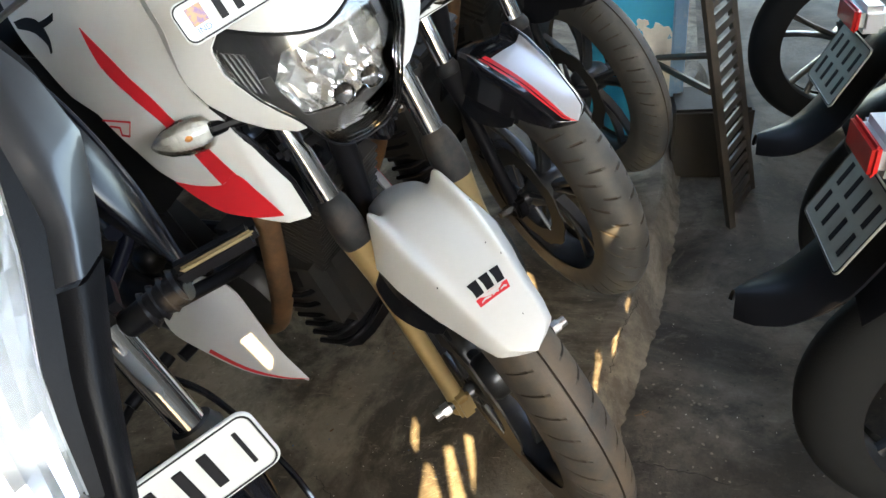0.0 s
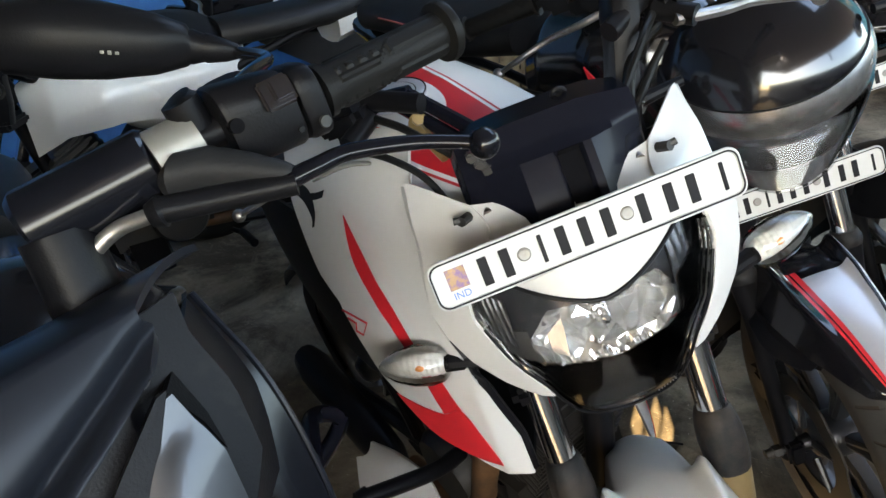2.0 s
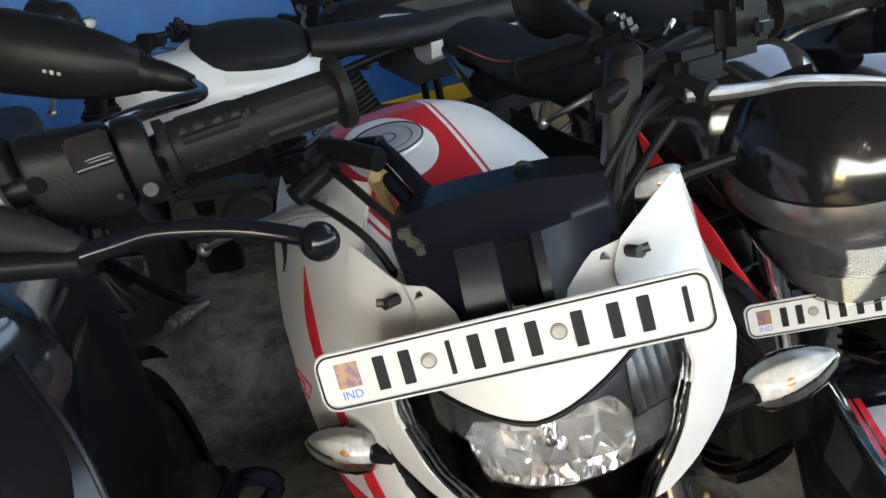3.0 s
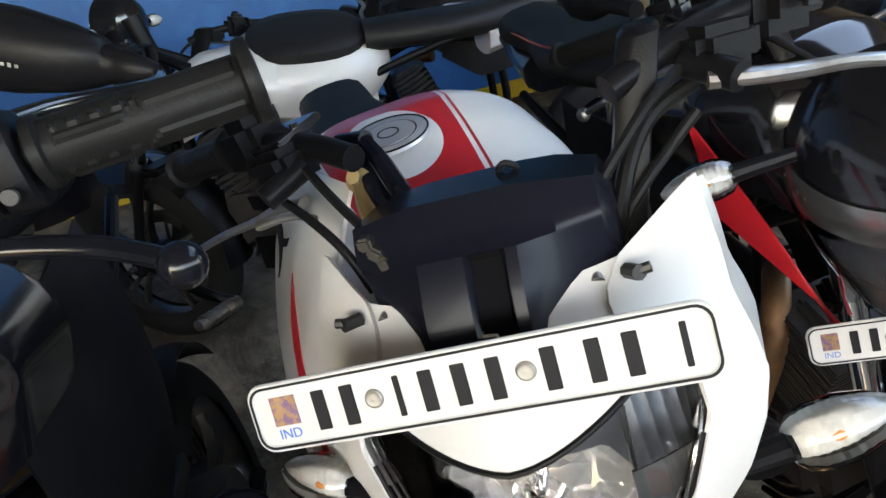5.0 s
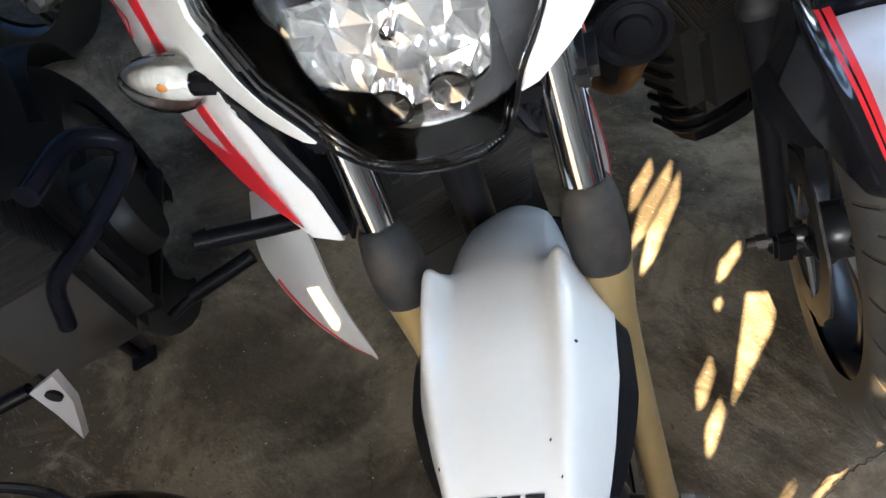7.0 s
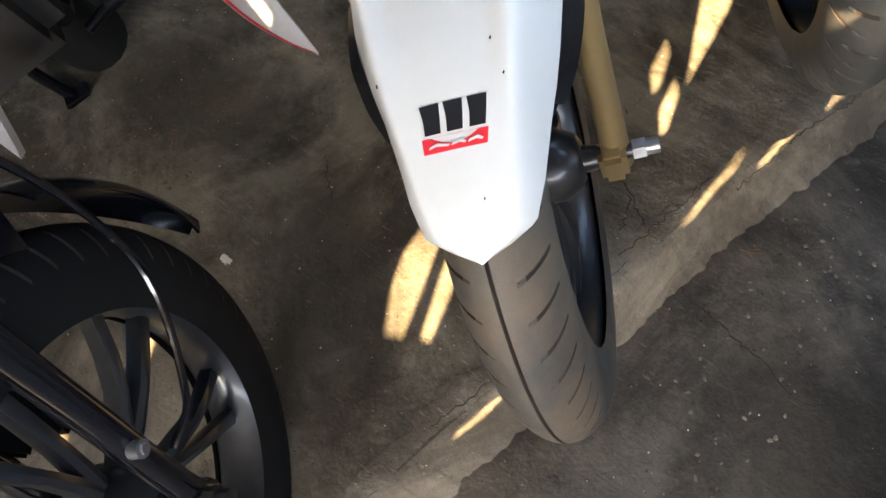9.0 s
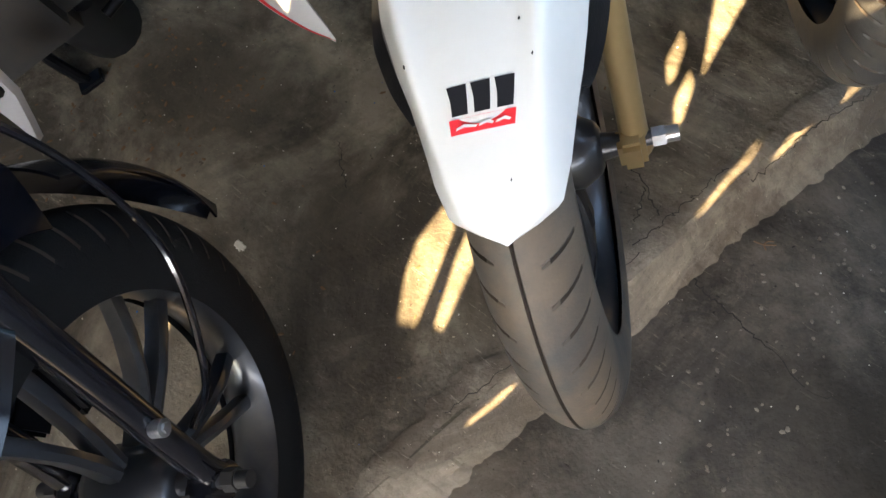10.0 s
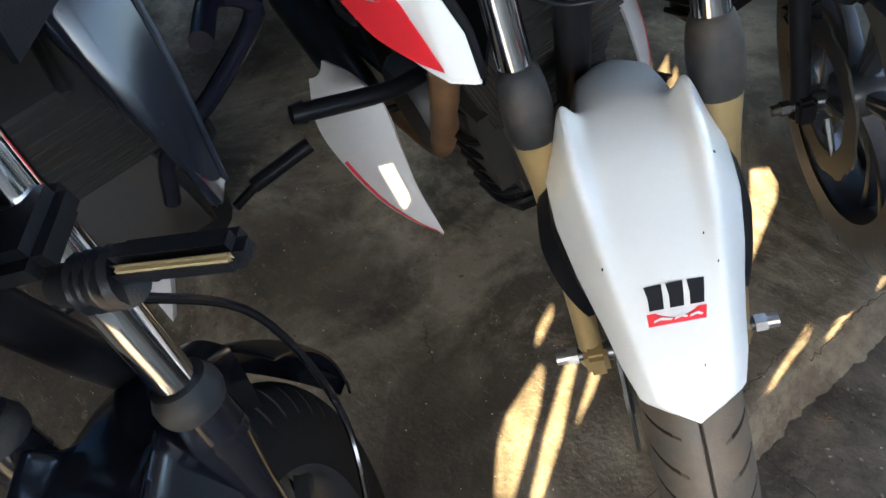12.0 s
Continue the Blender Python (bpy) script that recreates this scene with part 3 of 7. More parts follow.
def bar_set(bike, side, lever_mat, mirror=None, reservoir=False, lift=0.0, riser=True, blade=None):
    """One half of the handlebar; side -1 is the bike's right."""
    s = side
    h = new("handlebar")
    h.parent = bike
    bm = BM()
    pts = spline([(s * 0.1, 0.212, 0.79 + lift), (s * 0.16, 0.25, 0.805 + lift), (s * 0.24, 0.295, 0.808 + lift), (s * 0.375, 0.372, 0.792 + lift)], 6)
    sweep(bm, pts, 0.0112, 14)
    part("bar", bm, BLACK, h)
    bm = BM()
    if not riser:
        # flat slotted arm from the clamp to the bar
        line = spline([(s * 0.05, 0.165, 0.735 + lift), (s * 0.075, 0.2, 0.755 + lift), (s * 0.105, 0.25, 0.775 + lift), (s * 0.125, 0.275, 0.79 + lift)], 5)
        for e, r in ((-0.012, 0.0085), (0.012, 0.0085)):
            sweep(bm, [p + Vector((e, -e * 0.5, 0)) for p in line], r, 8, 0.8)
        for q in (line[0], line[-1]):
            rod(bm, q + Vector((-0.016, 0.008, 0)), q + Vector((0.016, -0.008, 0)), 0.009, n=10)
        part("bar_arm", bm, NAVY, h, "slotted black arm that holds the bar")
        bm = BM()
        rod(bm, (s * 0.11, 0.226, 0.768 + lift), (s * 0.113, 0.24, 0.76 + lift), 0.011, n=14)
        rod(bm, (s * 0.11, 0.222, 0.772 + lift), (s * 0.109, 0.216, 0.775 + lift), 0.0065, n=6)
        sweep(bm, spline([(s * 0.112, 0.23, 0.764 + lift), (s * 0.105, 0.21, 0.75 + lift), (s * 0.095, 0.19, 0.735 + lift)], 4), 0.007, 8)
        part("hose_banjo", bm, GOLD, h, "brass banjo bolt")
        bm = BM()
    else:
        loft(bm, [ring((s * (0.095 + 0.28 * max(0, z - 0.7)), 0.2 + 0.3 * (z - 0.66), z + lift), (1, 0, 0), (0, 1, 0), w, d, 16, 6) for z, w, d in ((0.64, 0.017, 0.026), (0.7, 0.0155, 0.024), (0.76, 0.014, 0.022), (0.795, 0.016, 0.026), (0.818, 0.015, 0.024), (0.822, 0.011, 0.019))])
    if riser:
        part("bar_riser", bm, BLACK, h, "black bar riser on the fork")
    else:
        bm.free()
    a, b = Vector((s * 0.258, 0.305, 0.807 + lift)), Vector((s * 0.378, 0.374, 0.7915 + lift))
    d = (b - a).normalized()
    sx = d.cross(Vector((0, 0, 1))).normalized()
    sz = sx.cross(d)
    bm = BM()
    rings = []
    rows = 61
    for k in range(rows):
        t = k / (rows - 1)
        r = 0.0165 + (0.006 if t < 0.04 else 0) + (0.005 if t > 0.955 else 0)
        one = ring(a + (b - a) * t, sx, sz, r, r, 36)
        if 0.08 < t < 0.92:
            for i, p in enumerate(one):
                # raised diamonds on two bands, long ribs between them
                band = i % 18
                proud = (k % 6 < 2 and 3 <= band <= 4) or (k % 30 < 27 and band in (8, 9, 10, 11, 12)) or ((k + 2 * band) % 14 < 3 and band in (15, 16, 17))
                if proud:
                    c = a + (b - a) * t
                    one[i] = c + (p - c) * 1.05
        rings.append(one)
    loft(bm, rings)
    part("grip", bm, GRIP, h, "worn black rubber handgrip", 20)
    bm = BM()
    rod(bm, b, b + d * 0.012, 0.015, 0.012)
    part("bar_end", bm, BLACK, h)
    # switch housing
    c = Vector((s * 0.225, 0.288, 0.81 + lift))
    m = Matrix((d, sx, sz)).transposed().to_4x4()
    bm = BM()
    box(bm, c, (0.058, 0.05, 0.056), 0.012, m)
    box(bm, c + sz * 0.02 + sx * 0.012, (0.04, 0.034, 0.03), 0.008, m)
    part("switch_housing", bm, BLACK, h, "dusty black switch housing")
    bm = BM()
    box(bm, c + sz * 0.036 + sx * 0.004, (0.018, 0.012, 0.012), 0.003, m)
    part("switch_button", bm, GLOSS, h)
    bm = BM()
    box(bm, c + sx * 0.036 - sz * 0.002, (0.02, 0.014, 0.016), 0.004, m)
    part("switch_button", bm, GLOSS, h)
    # lever perch and lever
    p = Vector((s * 0.165, 0.232, 0.79 + lift))
    bm = BM()
    box(bm, p + Vector((s * 0.01, 0.012, 0.004)), (0.05, 0.05, 0.032), 0.008, m)
    rod(bm, p + Vector((-s * 0.01, 0.0, 0)), p + Vector((s * 0.02, -0.03, -0.012)), 0.011)
    part("lever_perch", bm, BLACK, h)
    bm = BM()
    lp = spline([p + Vector((s * 0.0, -0.025, -0.01)), p + Vector((s * 0.05, -0.018, -0.02)), p + Vector((s * 0.10, 0.02, -0.035)), p + Vector((s * 0.15, 0.03, -0.05)), Vector((s * 0.356, 0.285, 0.722 + lift))], 6)
    if blade:
        root, clip, joint, end = (Vector((s * x, y, z)) for x, y, z in blade)
        lp = spline([root, root.lerp(joint, 0.5) + Vector((0, 0, 0.003)), joint, joint.lerp(end, 0.5) + Vector((0, 0, 0.002)), end], 5)
        rr = [0.0088 - 0.0028 * k / (len(lp) - 1) for k in range(len(lp))]
        sweep(bm, lp, rr, 12, 0.6)
        ball(bm, end, 0.0082, n=18)
        lever = part("lever", bm, METAL, h, "bare metal brake lever with a ball end")
        bm = BM()
        sweep(bm, spline([joint + Vector((0, 0.004, -0.006)), joint.lerp(root, 0.6) + Vector((0, 0.008, -0.01)), clip], 5), [0.009, 0.0085, 0.008, 0.0075, 0.007, 0.0065, 0.006, 0.0055, 0.005, 0.0045, 0.004], 10, 0.5)
        part("lever_blade", bm, SLEEVE, lever, "worn flat inner end of the lever")
    else:
        rr = [0.0085 - 0.003 * k / (len(lp) - 1) for k in range(len(lp))]
        sweep(bm, lp, rr, 10, 0.75)
        ball(bm, lp[-1], 0.0098)
        part("lever", bm, lever_mat, h)
    if reservoir:
        bm = BM()
        rm = m @ Matrix.Rotation(radians(12), 4, "X")
        box(bm, Vector((s * 0.185, 0.27, 0.793 + lift)), (0.062, 0.048, 0.032), 0.006, rm, (0.92, 0.9))
        part("fluid_reservoir", bm, BLACK, h)
        bm = BM()
        box(bm, Vector((s * 0.185, 0.27, 0.813 + lift)), (0.066, 0.052, 0.008), 0.002, rm)
        for e in (-0.024, 0.024):
            rod(bm, Vector((s * 0.185, 0.27, 0.811 + lift)) + d * e, Vector((s * 0.185, 0.27, 0.821 + lift)) + d * e, 0.004, n=10)
        part("reservoir_cap", bm, GLOSS, h)
    if mirror:
        base, head, tilt = mirror
        bm = BM()
        sweep(bm, spline([Vector((s * 0.15, 0.245, 0.81 + lift)), Vector(base), Vector(base).lerp(Vector(head), 0.3)], 6), 0.006, 10)
        part("mirror_stem", bm, BLACK, h)
        bm = BM()
        axis = (Vector(head) - Vector(base)).normalized()
        q = axis.cross(Vector((0, 0, 1))).normalized()
        up = q.cross(axis)
        prof = [(-0.12, 0.009, 0.009), (-0.09, 0.013, 0.013), (-0.088, 0.0115, 0.0115), (-0.07, 0.016, 0.015), (-0.068, 0.0145, 0.014), (-0.045, 0.02, 0.018), (-0.043, 0.018, 0.016), (-0.03, 0.022, 0.018), (-0.012, 0.034, 0.024), (0.02, 0.05, 0.03), (0.06, 0.058, 0.033), (0.1, 0.05, 0.03), (0.125, 0.032, 0.02), (0.132, 0.012, 0.01)]
        loft(bm, [ring(Vector(head) + axis * a_ + up * (b_ - 0.03) * 0.25, up, q, b_, c_, 18, 2.5) for a_, b_, c_ in prof])
        part("mirror_housing", bm, BLACK, h, "matt black mirror housing")
    # cable
    bm = BM()
    sweep(bm, spline([p + Vector((-s * 0.012, -0.005, 0)), p + Vector((-s * 0.05, -0.05, -0.02)), Vector((s * 0.06, 0.15, 0.70 + lift)), Vector((s * 0.04, 0.2, 0.55))], 7), 0.0042, 8)
    part("cable", bm, GRIP, h)
    return h


def indicator(bike, inner, outer, size=0.022):
    """A clear-lensed turn signal on a short stalk."""
    a, b = Vector(inner), Vector(outer)
    ind = new("turn_signal")
    ind.parent = bike
    d = (b - a).normalized()
    q = d.cross(Vector((0, 0, 1))).normalized()
    q = -q if q.y < 0 else q
    up = q.cross(d)
    bm = BM()
    rod(bm, a - d * 0.06, a + d * 0.004, 0.0075, 0.0105, 10)
    part("stalk", bm, BLACK, ind)
    L = (b - a).length
    bm = BM()
    prof = [(0.0, 0.55), (0.08, 0.85), (0.25, 1.0), (0.5, 0.98), (0.75, 0.75), (0.92, 0.4), (1.0, 0.1)]
    loft(bm, [ring(a + d * (L * t), q, up, size * 0.95 * k, size * k, 16, 2.3) for t, k in prof])
    part("lens", bm, LENS, ind, "clear ribbed lens").visible_shadow = False
    bm = BM()
    swell = table(prof)
    ribs = [(t / 24, swell(t / 24) * (1.0 if t % 2 else 0.95)) for t in range(25)]
    loft(bm, [ring(a + d * (L * t) + q * size * 0.2, q, up, size * 0.55 * k, size * 0.84 * k, 10, 2.3) for t, k in ribs])
    part("reflector", bm, LAMPWHITE, ind, "pale ribbed reflector", 3)
    bm = BM()
    ball(bm, a + d * L * 0.4 - q * size * 0.2, size * 0.26, (1.1, 0.8, 0.8))
    part("bulb", bm, AMBER, ind)
    return ind


def number_plate(bike, centre, right, up, w=0.285, h=0.045, two=False):
    """An embossed plate: white board with a black rim, plain bars where its characters stand."""
    c, r = Vector(centre), Vector(right).normalized()
    n = r.cross(Vector(up)).normalized()
    u = n.cross(r)
    m = Matrix((r, u, n)).transposed().to_4x4()
    m.translation = c
    pl = new("number_plate")
    pl.parent = bike
    pl.matrix_local = m
    def rounded(w, h, rad, z):
        pts = []
        for cx, cy, a0 in ((w / 2 - rad, h / 2 - rad, 0), (-w / 2 + rad, h / 2 - rad, 90), (-w / 2 + rad, -h / 2 + rad, 180), (w / 2 - rad, -h / 2 + rad, 270)):
            for k in range(6):
                a = radians(a0 + 18 * k)
                pts.append(Vector((cx + rad * math.cos(a), cy + rad * math.sin(a), z)))
        return pts
    bm = BM()
    loft(bm, [rounded(w, h, 0.011, -0.001), rounded(w, h, 0.011, 0.0005), rounded(w - 0.002, h - 0.002, 0.0105, 0.0018), rounded(w - 0.007, h - 0.007, 0.009, 0.0018), rounded(w - 0.009, h - 0.009, 0.008, 0.0008)])
    part("plate_board", bm, DULLPLATE if two else PLATE, pl, "white embossed plate with a scuffed rim")
    bm = BM()
    o, i = rounded(w - 0.004, h - 0.004, 0.0097, 0.0022), rounded(w - 0.0072, h - 0.0072, 0.0086, 0.0022)
    loft(bm, [o, i, [p - Vector((0, 0, 0.001)) for p in i], [p - Vector((0, 0, 0.001)) for p in o], o], False)
    part("rim_line", bm, INK, pl)
    x = -w / 2
    if two:
        for k in range(8):
            bm = BM()
            box(bm, (x + w * (0.17 + 0.22 * (k % 4)), h * (0.2 if k < 4 else -0.2), 0.0014), (w * 0.06, h * 0.3, 0.0014), 0.0004)
            part("character_bar", bm, INK, pl)
        return pl
    bars = [0.172, 0.24, 0.355, 0.42, 0.492, 0.565, 0.678, 0.765, 0.837, 0.935]
    for k, t in enumerate(bars):
        bm = BM()
        wide = w * (0.013 if k in (2, 9) else 0.03)
        box(bm, (x + w * t, 0, 0.0014), (wide, h * 0.56, 0.0014), 0.0004)
        part("character_bar", bm, INK, pl)
    bm = BM()
    box(bm, (x + w * 0.085, h * 0.08, 0.0011), (w * 0.062, h * 0.42, 0.0006))
    part("hologram", bm, HOLO, pl, "shiny square hologram sticker")
    txt = bpy.data.curves.new("country_text", "FONT")
    txt.body, txt.size, txt.align_x, txt.extrude = "IND", h * 0.2, "CENTER", 0.0002
    txt.materials.append(BLUEINK)
    t = new("country_text", txt)
    t.parent, t.location = pl, (x + w * 0.085, -h * 0.32, 0.0012)
    for tx in (0.298, 0.628):
        bm = BM()
        lathe(bm, [(0.0008, 0.0062), (0.002, 0.0058), (0.0026, 0.0045), (0.0022, 0.003), (0.0028, 0.0)], (x + w * tx, 0.001, 0), "z", 16)
        part("rivet", bm, SLEEVE, pl)
    return pl


def frame_and_rear(bike, tank_mat, seat_z=0.72, tank_z=0.775, engine=True, tank_w=0.145, stitch=False, fine=False, tank_y=0.06, big=False, stand=None, tank_end=0.48, panels=True, engine_back=0.0):
    """What stands behind the steering: tank, seat, engine, swing arm and rear wheel."""
    f = lambda bm: moved(bm, HEAD)
    back = lambda bm: moved(bm, HEAD @ Matrix.Translation((0, engine_back, 0)))
    bm = BM()
    prof = table([(0, 0.055), (0.12, 0.115), (0.35, tank_w), (0.7, tank_w * 0.92), (0.9, 0.1), (1, 0.07)])
    top = table([(0, tank_z - 0.06), (0.15, tank_z - 0.012), (0.4, tank_z + 0.005), (0.7, tank_z - 0.01), (1, tank_z - 0.075)])
    if big:
        prof = table([(0, 0.095), (0.15, 0.115), (0.35, 0.132), (0.7, 0.14), (0.9, 0.125), (1, 0.09)])
        top = table([(0, tank_z - 0.07), (0.1, tank_z - 0.055), (0.3, tank_z - 0.035), (0.57, tank_z), (0.75, tank_z + 0.018), (0.88, tank_z + 0.018), (1, tank_z - 0.03)])
    broad = table([(0, 0.11), (0.15, 0.15), (0.29, 0.178), (0.57, 0.19), (0.8, 0.192), (0.93, 0.172), (1, 0.13)])
    def tank(u, v):
        y = tank_y + (tank_end - tank_y) * u
        a = (v - 0.5) * 2
        ang = a * radians(66 if big else 118)
        w = broad(u) if big and ang > 0 else prof(u)
        x = w * math.copysign(abs(math.sin(ang)) ** (0.62 if big else 0.75), ang) if abs(ang) < math.pi / 2 else w * math.copysign(1 - 0.25 * (abs(ang) - math.pi / 2), ang)
        z = top(u) - (0.1 if abs(ang) < math.pi / 2 else 0.1) * (1 - math.cos(ang)) * 1.25
        return (x, y, z)
    shell(bm, tank, 48, 52, -0.004)
    part("fuel_tank", f(bm), TANKPAINT if big else tank_mat, bike, "white fuel tank with red flashes" if big else "", angle=60)
    bm = BM()
    rings = []
    for u in range(13):
        t = u / 12
        y = tank_end - 0.02 + 0.66 * t
        z = seat_z - 0.01 + (0.03 * t if t < 0.5 else 0.015 + 0.09 * (t - 0.5))
        rings.append(ring((0, y, z), (1, 0, 0), (0, 0, 1), 0.075 + 0.055 * math.sin(math.pi * min(1, t * 1.25 + 0.1)), 0.042, 20, 2.8))
    loft(bm, rings)
    seat = part("seat", f(bm), SEAT, bike, "black vinyl seat")
    if stitch:
        for s in (-1, 1):
            bm = BM()
            sweep(bm, spline([(s * 0.03, 0.53, seat_z + 0.037), (s * 0.085, 0.6, seat_z + 0.037), (s * 0.105, 0.75, seat_z + 0.036), (s * 0.1, 0.95, seat_z + 0.06)], 8), 0.0022, 6)
            part("stitching", f(bm), STITCH, seat)
    bm = BM()
    loft(bm, [ring((0, 0.95 + 0.3 * t, seat_z - 0.045 + 0.06 * t), (1, 0, 0), (0, 0, 1), 0.1 - 0.06 * t, 0.05 - 0.025 * t, 14, 3) for t in (0, 0.35, 0.7, 1)])
    part("tail_cowl", f(bm), tank_mat, bike)
    if engine:
        bm = BM()
        box(bm, (0, 0.3, 0.13), (0.2, 0.32, 0.2), 0.03)
        lathe(bm, [(-0.135, 0.02), (-0.135, 0.075), (-0.12, 0.085), (0.12, 0.085), (0.135, 0.075), (0.135, 0.02)], (0, 0.36, 0.12), "x", 28)
        part("crankcase", back(bm), ENGINE, bike)
        bm = BM()
        m = Matrix.Rotation(radians(28), 4, "X")
        box(bm, Vector((0, 0.19, 0.26)) + m @ Vector((0, 0, 0.03)), (0.12, 0.1, 0.2), 0.01, m)
        cyl = part("cylinder", back(bm), ENGINE, bike, "black finned engine cylinder")
        for k in range(9):
            bm = BM()
            box(bm, Vector((0, 0.19, 0.26)) + m @ Vector((0, 0, 0.02 * k - 0.05)), (0.17, 0.14, 0.008), 0.003, m)
            part("fin", back(bm), ENGINE, cyl)
        bm = BM()
        sweep(bm, spline([(-0.03, 0.25, 0.4), (-0.075, 0.195, 0.385), (-0.098, 0.188, 0.32), (-0.112, 0.235, 0.2), (-0.118, 0.29, 0.1), (-0.11, 0.4, 0.0), (-0.12, 0.6, -0.03)], 7), 0.0205, 14)
        part("exhaust_pipe", back(bm), RUST, bike, "rusty brown exhaust pipe")
        bm = BM()
        loft(bm, [ring((-0.145, 0.6 + 0.42 * t, -0.03 + 0.12 * t), (1, 0, 0), (0, -0.25, 1), 0.042 * k, 0.055 * k, 16) for t, k in ((0, 0.5), (0.12, 0.9), (0.3, 1), (0.85, 1), (0.96, 0.8), (1, 0.4))])
        part("silencer", f(bm), BLACK, bike)
    if engine and not engine_back:
        bm = BM()
        loft(bm, [ring((0.0, 0.235 + 0.03 * t, 0.19 - 0.25 * t), (1, 0, 0), (0, 1, 0), 0.105 - 0.025 * t, 0.06, 16, 4) for t in (0, 0.1, 0.5, 0.9, 1)])
        sump = part("sump_cover", f(bm), BLACK, bike, "black ribbed cover before the engine")
        for k in range(6):
            bm = BM()
            w = 0.102 - 0.004 * k
            sweep(bm, spline([(-w - 0.004, 0.28 + 0.005 * k, 0.12 - 0.034 * k), (-w, 0.2 + 0.005 * k, 0.14 - 0.034 * k), (-0.03, 0.172 + 0.005 * k, 0.15 - 0.034 * k), (0.09, 0.174 + 0.005 * k, 0.17 - 0.034 * k)], 4), 0.0065, 8)
            part("rib", f(bm), BLACK, sump)
    bm = BM()
    for s in (-1, 1):
        sweep(bm, spline([(s * 0.02, 0.03, 0.6), (s * 0.07, 0.2, 0.52), (s * 0.11, 0.45, 0.42), (s * 0.1, 0.52, 0.1)], 6), 0.016, 10)
        sweep(bm, spline([(s * 0.1, 0.5, 0.46), (s * 0.1, 0.8, 0.56), (s * 0.08, 1.05, 0.62)], 5), 0.012, 10)
    sweep(bm, spline([(0, 0.02, 0.58), (0, 0.06, 0.35), (0, 0.1, 0.2)], 5), 0.02, 12)
    sweep(bm, [(0, -0.01, 0.7), (0, 0.05, 0.5)], 0.026, 14)
    part("frame", f(bm), BLACK, bike)
    for s in ((-1, 1) if panels else ()):
        bm = BM()
        lowz, highz = table([(0, 0.42), (0.3, 0.34), (1, 0.4)]), table([(0, 0.62), (0.5, 0.66), (1, 0.66)])
        shell(bm, lambda u, v: Vector((s * (0.115 + 0.03 * math.sin(math.pi * u) + 0.012 * math.sin(math.pi * v)), 0.26 + 0.44 * u, lowz(u) + (highz(u) - lowz(u)) * v)), 16, 10, -0.004 * s)
        part("side_panel", f(bm), SEAT, bike, "black plastic side panel")
    bm = BM()
    for s in (-1, 1):
        rod(bm, (s * 0.085, 0.52, 0.05), (s * 0.1, 0.96, 0.0), 0.02, 0.018, 10)
    part("swing_arm", f(bm), BLACK, bike)
    for s in (-1, 1):
        bm = BM()
        rod(bm, (s * 0.1, 0.5, 0.02), (s * 0.15, 0.52, 0.02), 0.008)
        rod(bm, (s * 0.14, 0.52, 0.02), (s * 0.25, 0.525, 0.024), 0.013, 0.013, 12)
        part("foot_peg", f(bm), BLACK, bike)
    w = wheel(bike, (0, 0, 0), 0.3, 0.055, 5, 1, 36, 0, name="rear_wheel", fine=fine)
    w.matrix_local = HEAD @ Matrix.Translation((0, 0.96, -0.01))
    bm = BM()
    def rear(u, v):
        a = radians(60 + 80 * u)
        r = 0.335
        return (-(v - 0.5) * 0.14, 0.96 - r * math.cos(a), -0.01 + r * math.sin(a) - 0.02 * (2 * v - 1) ** 2)
    shell(bm, rear, 14, 8, 0.003)
    part("rear_mudguard", f(bm), BLACK, bike)
    if stand:
        bm = BM()
        pts = spline(stand, 6)
        sweep(bm, pts, 0.011, 10)
        box(bm, pts[-1] + Vector((0, 0, 0.004)), (0.05, 0.035, 0.01), 0.003)
        part("side_stand", f(bm), BLACK, bike)


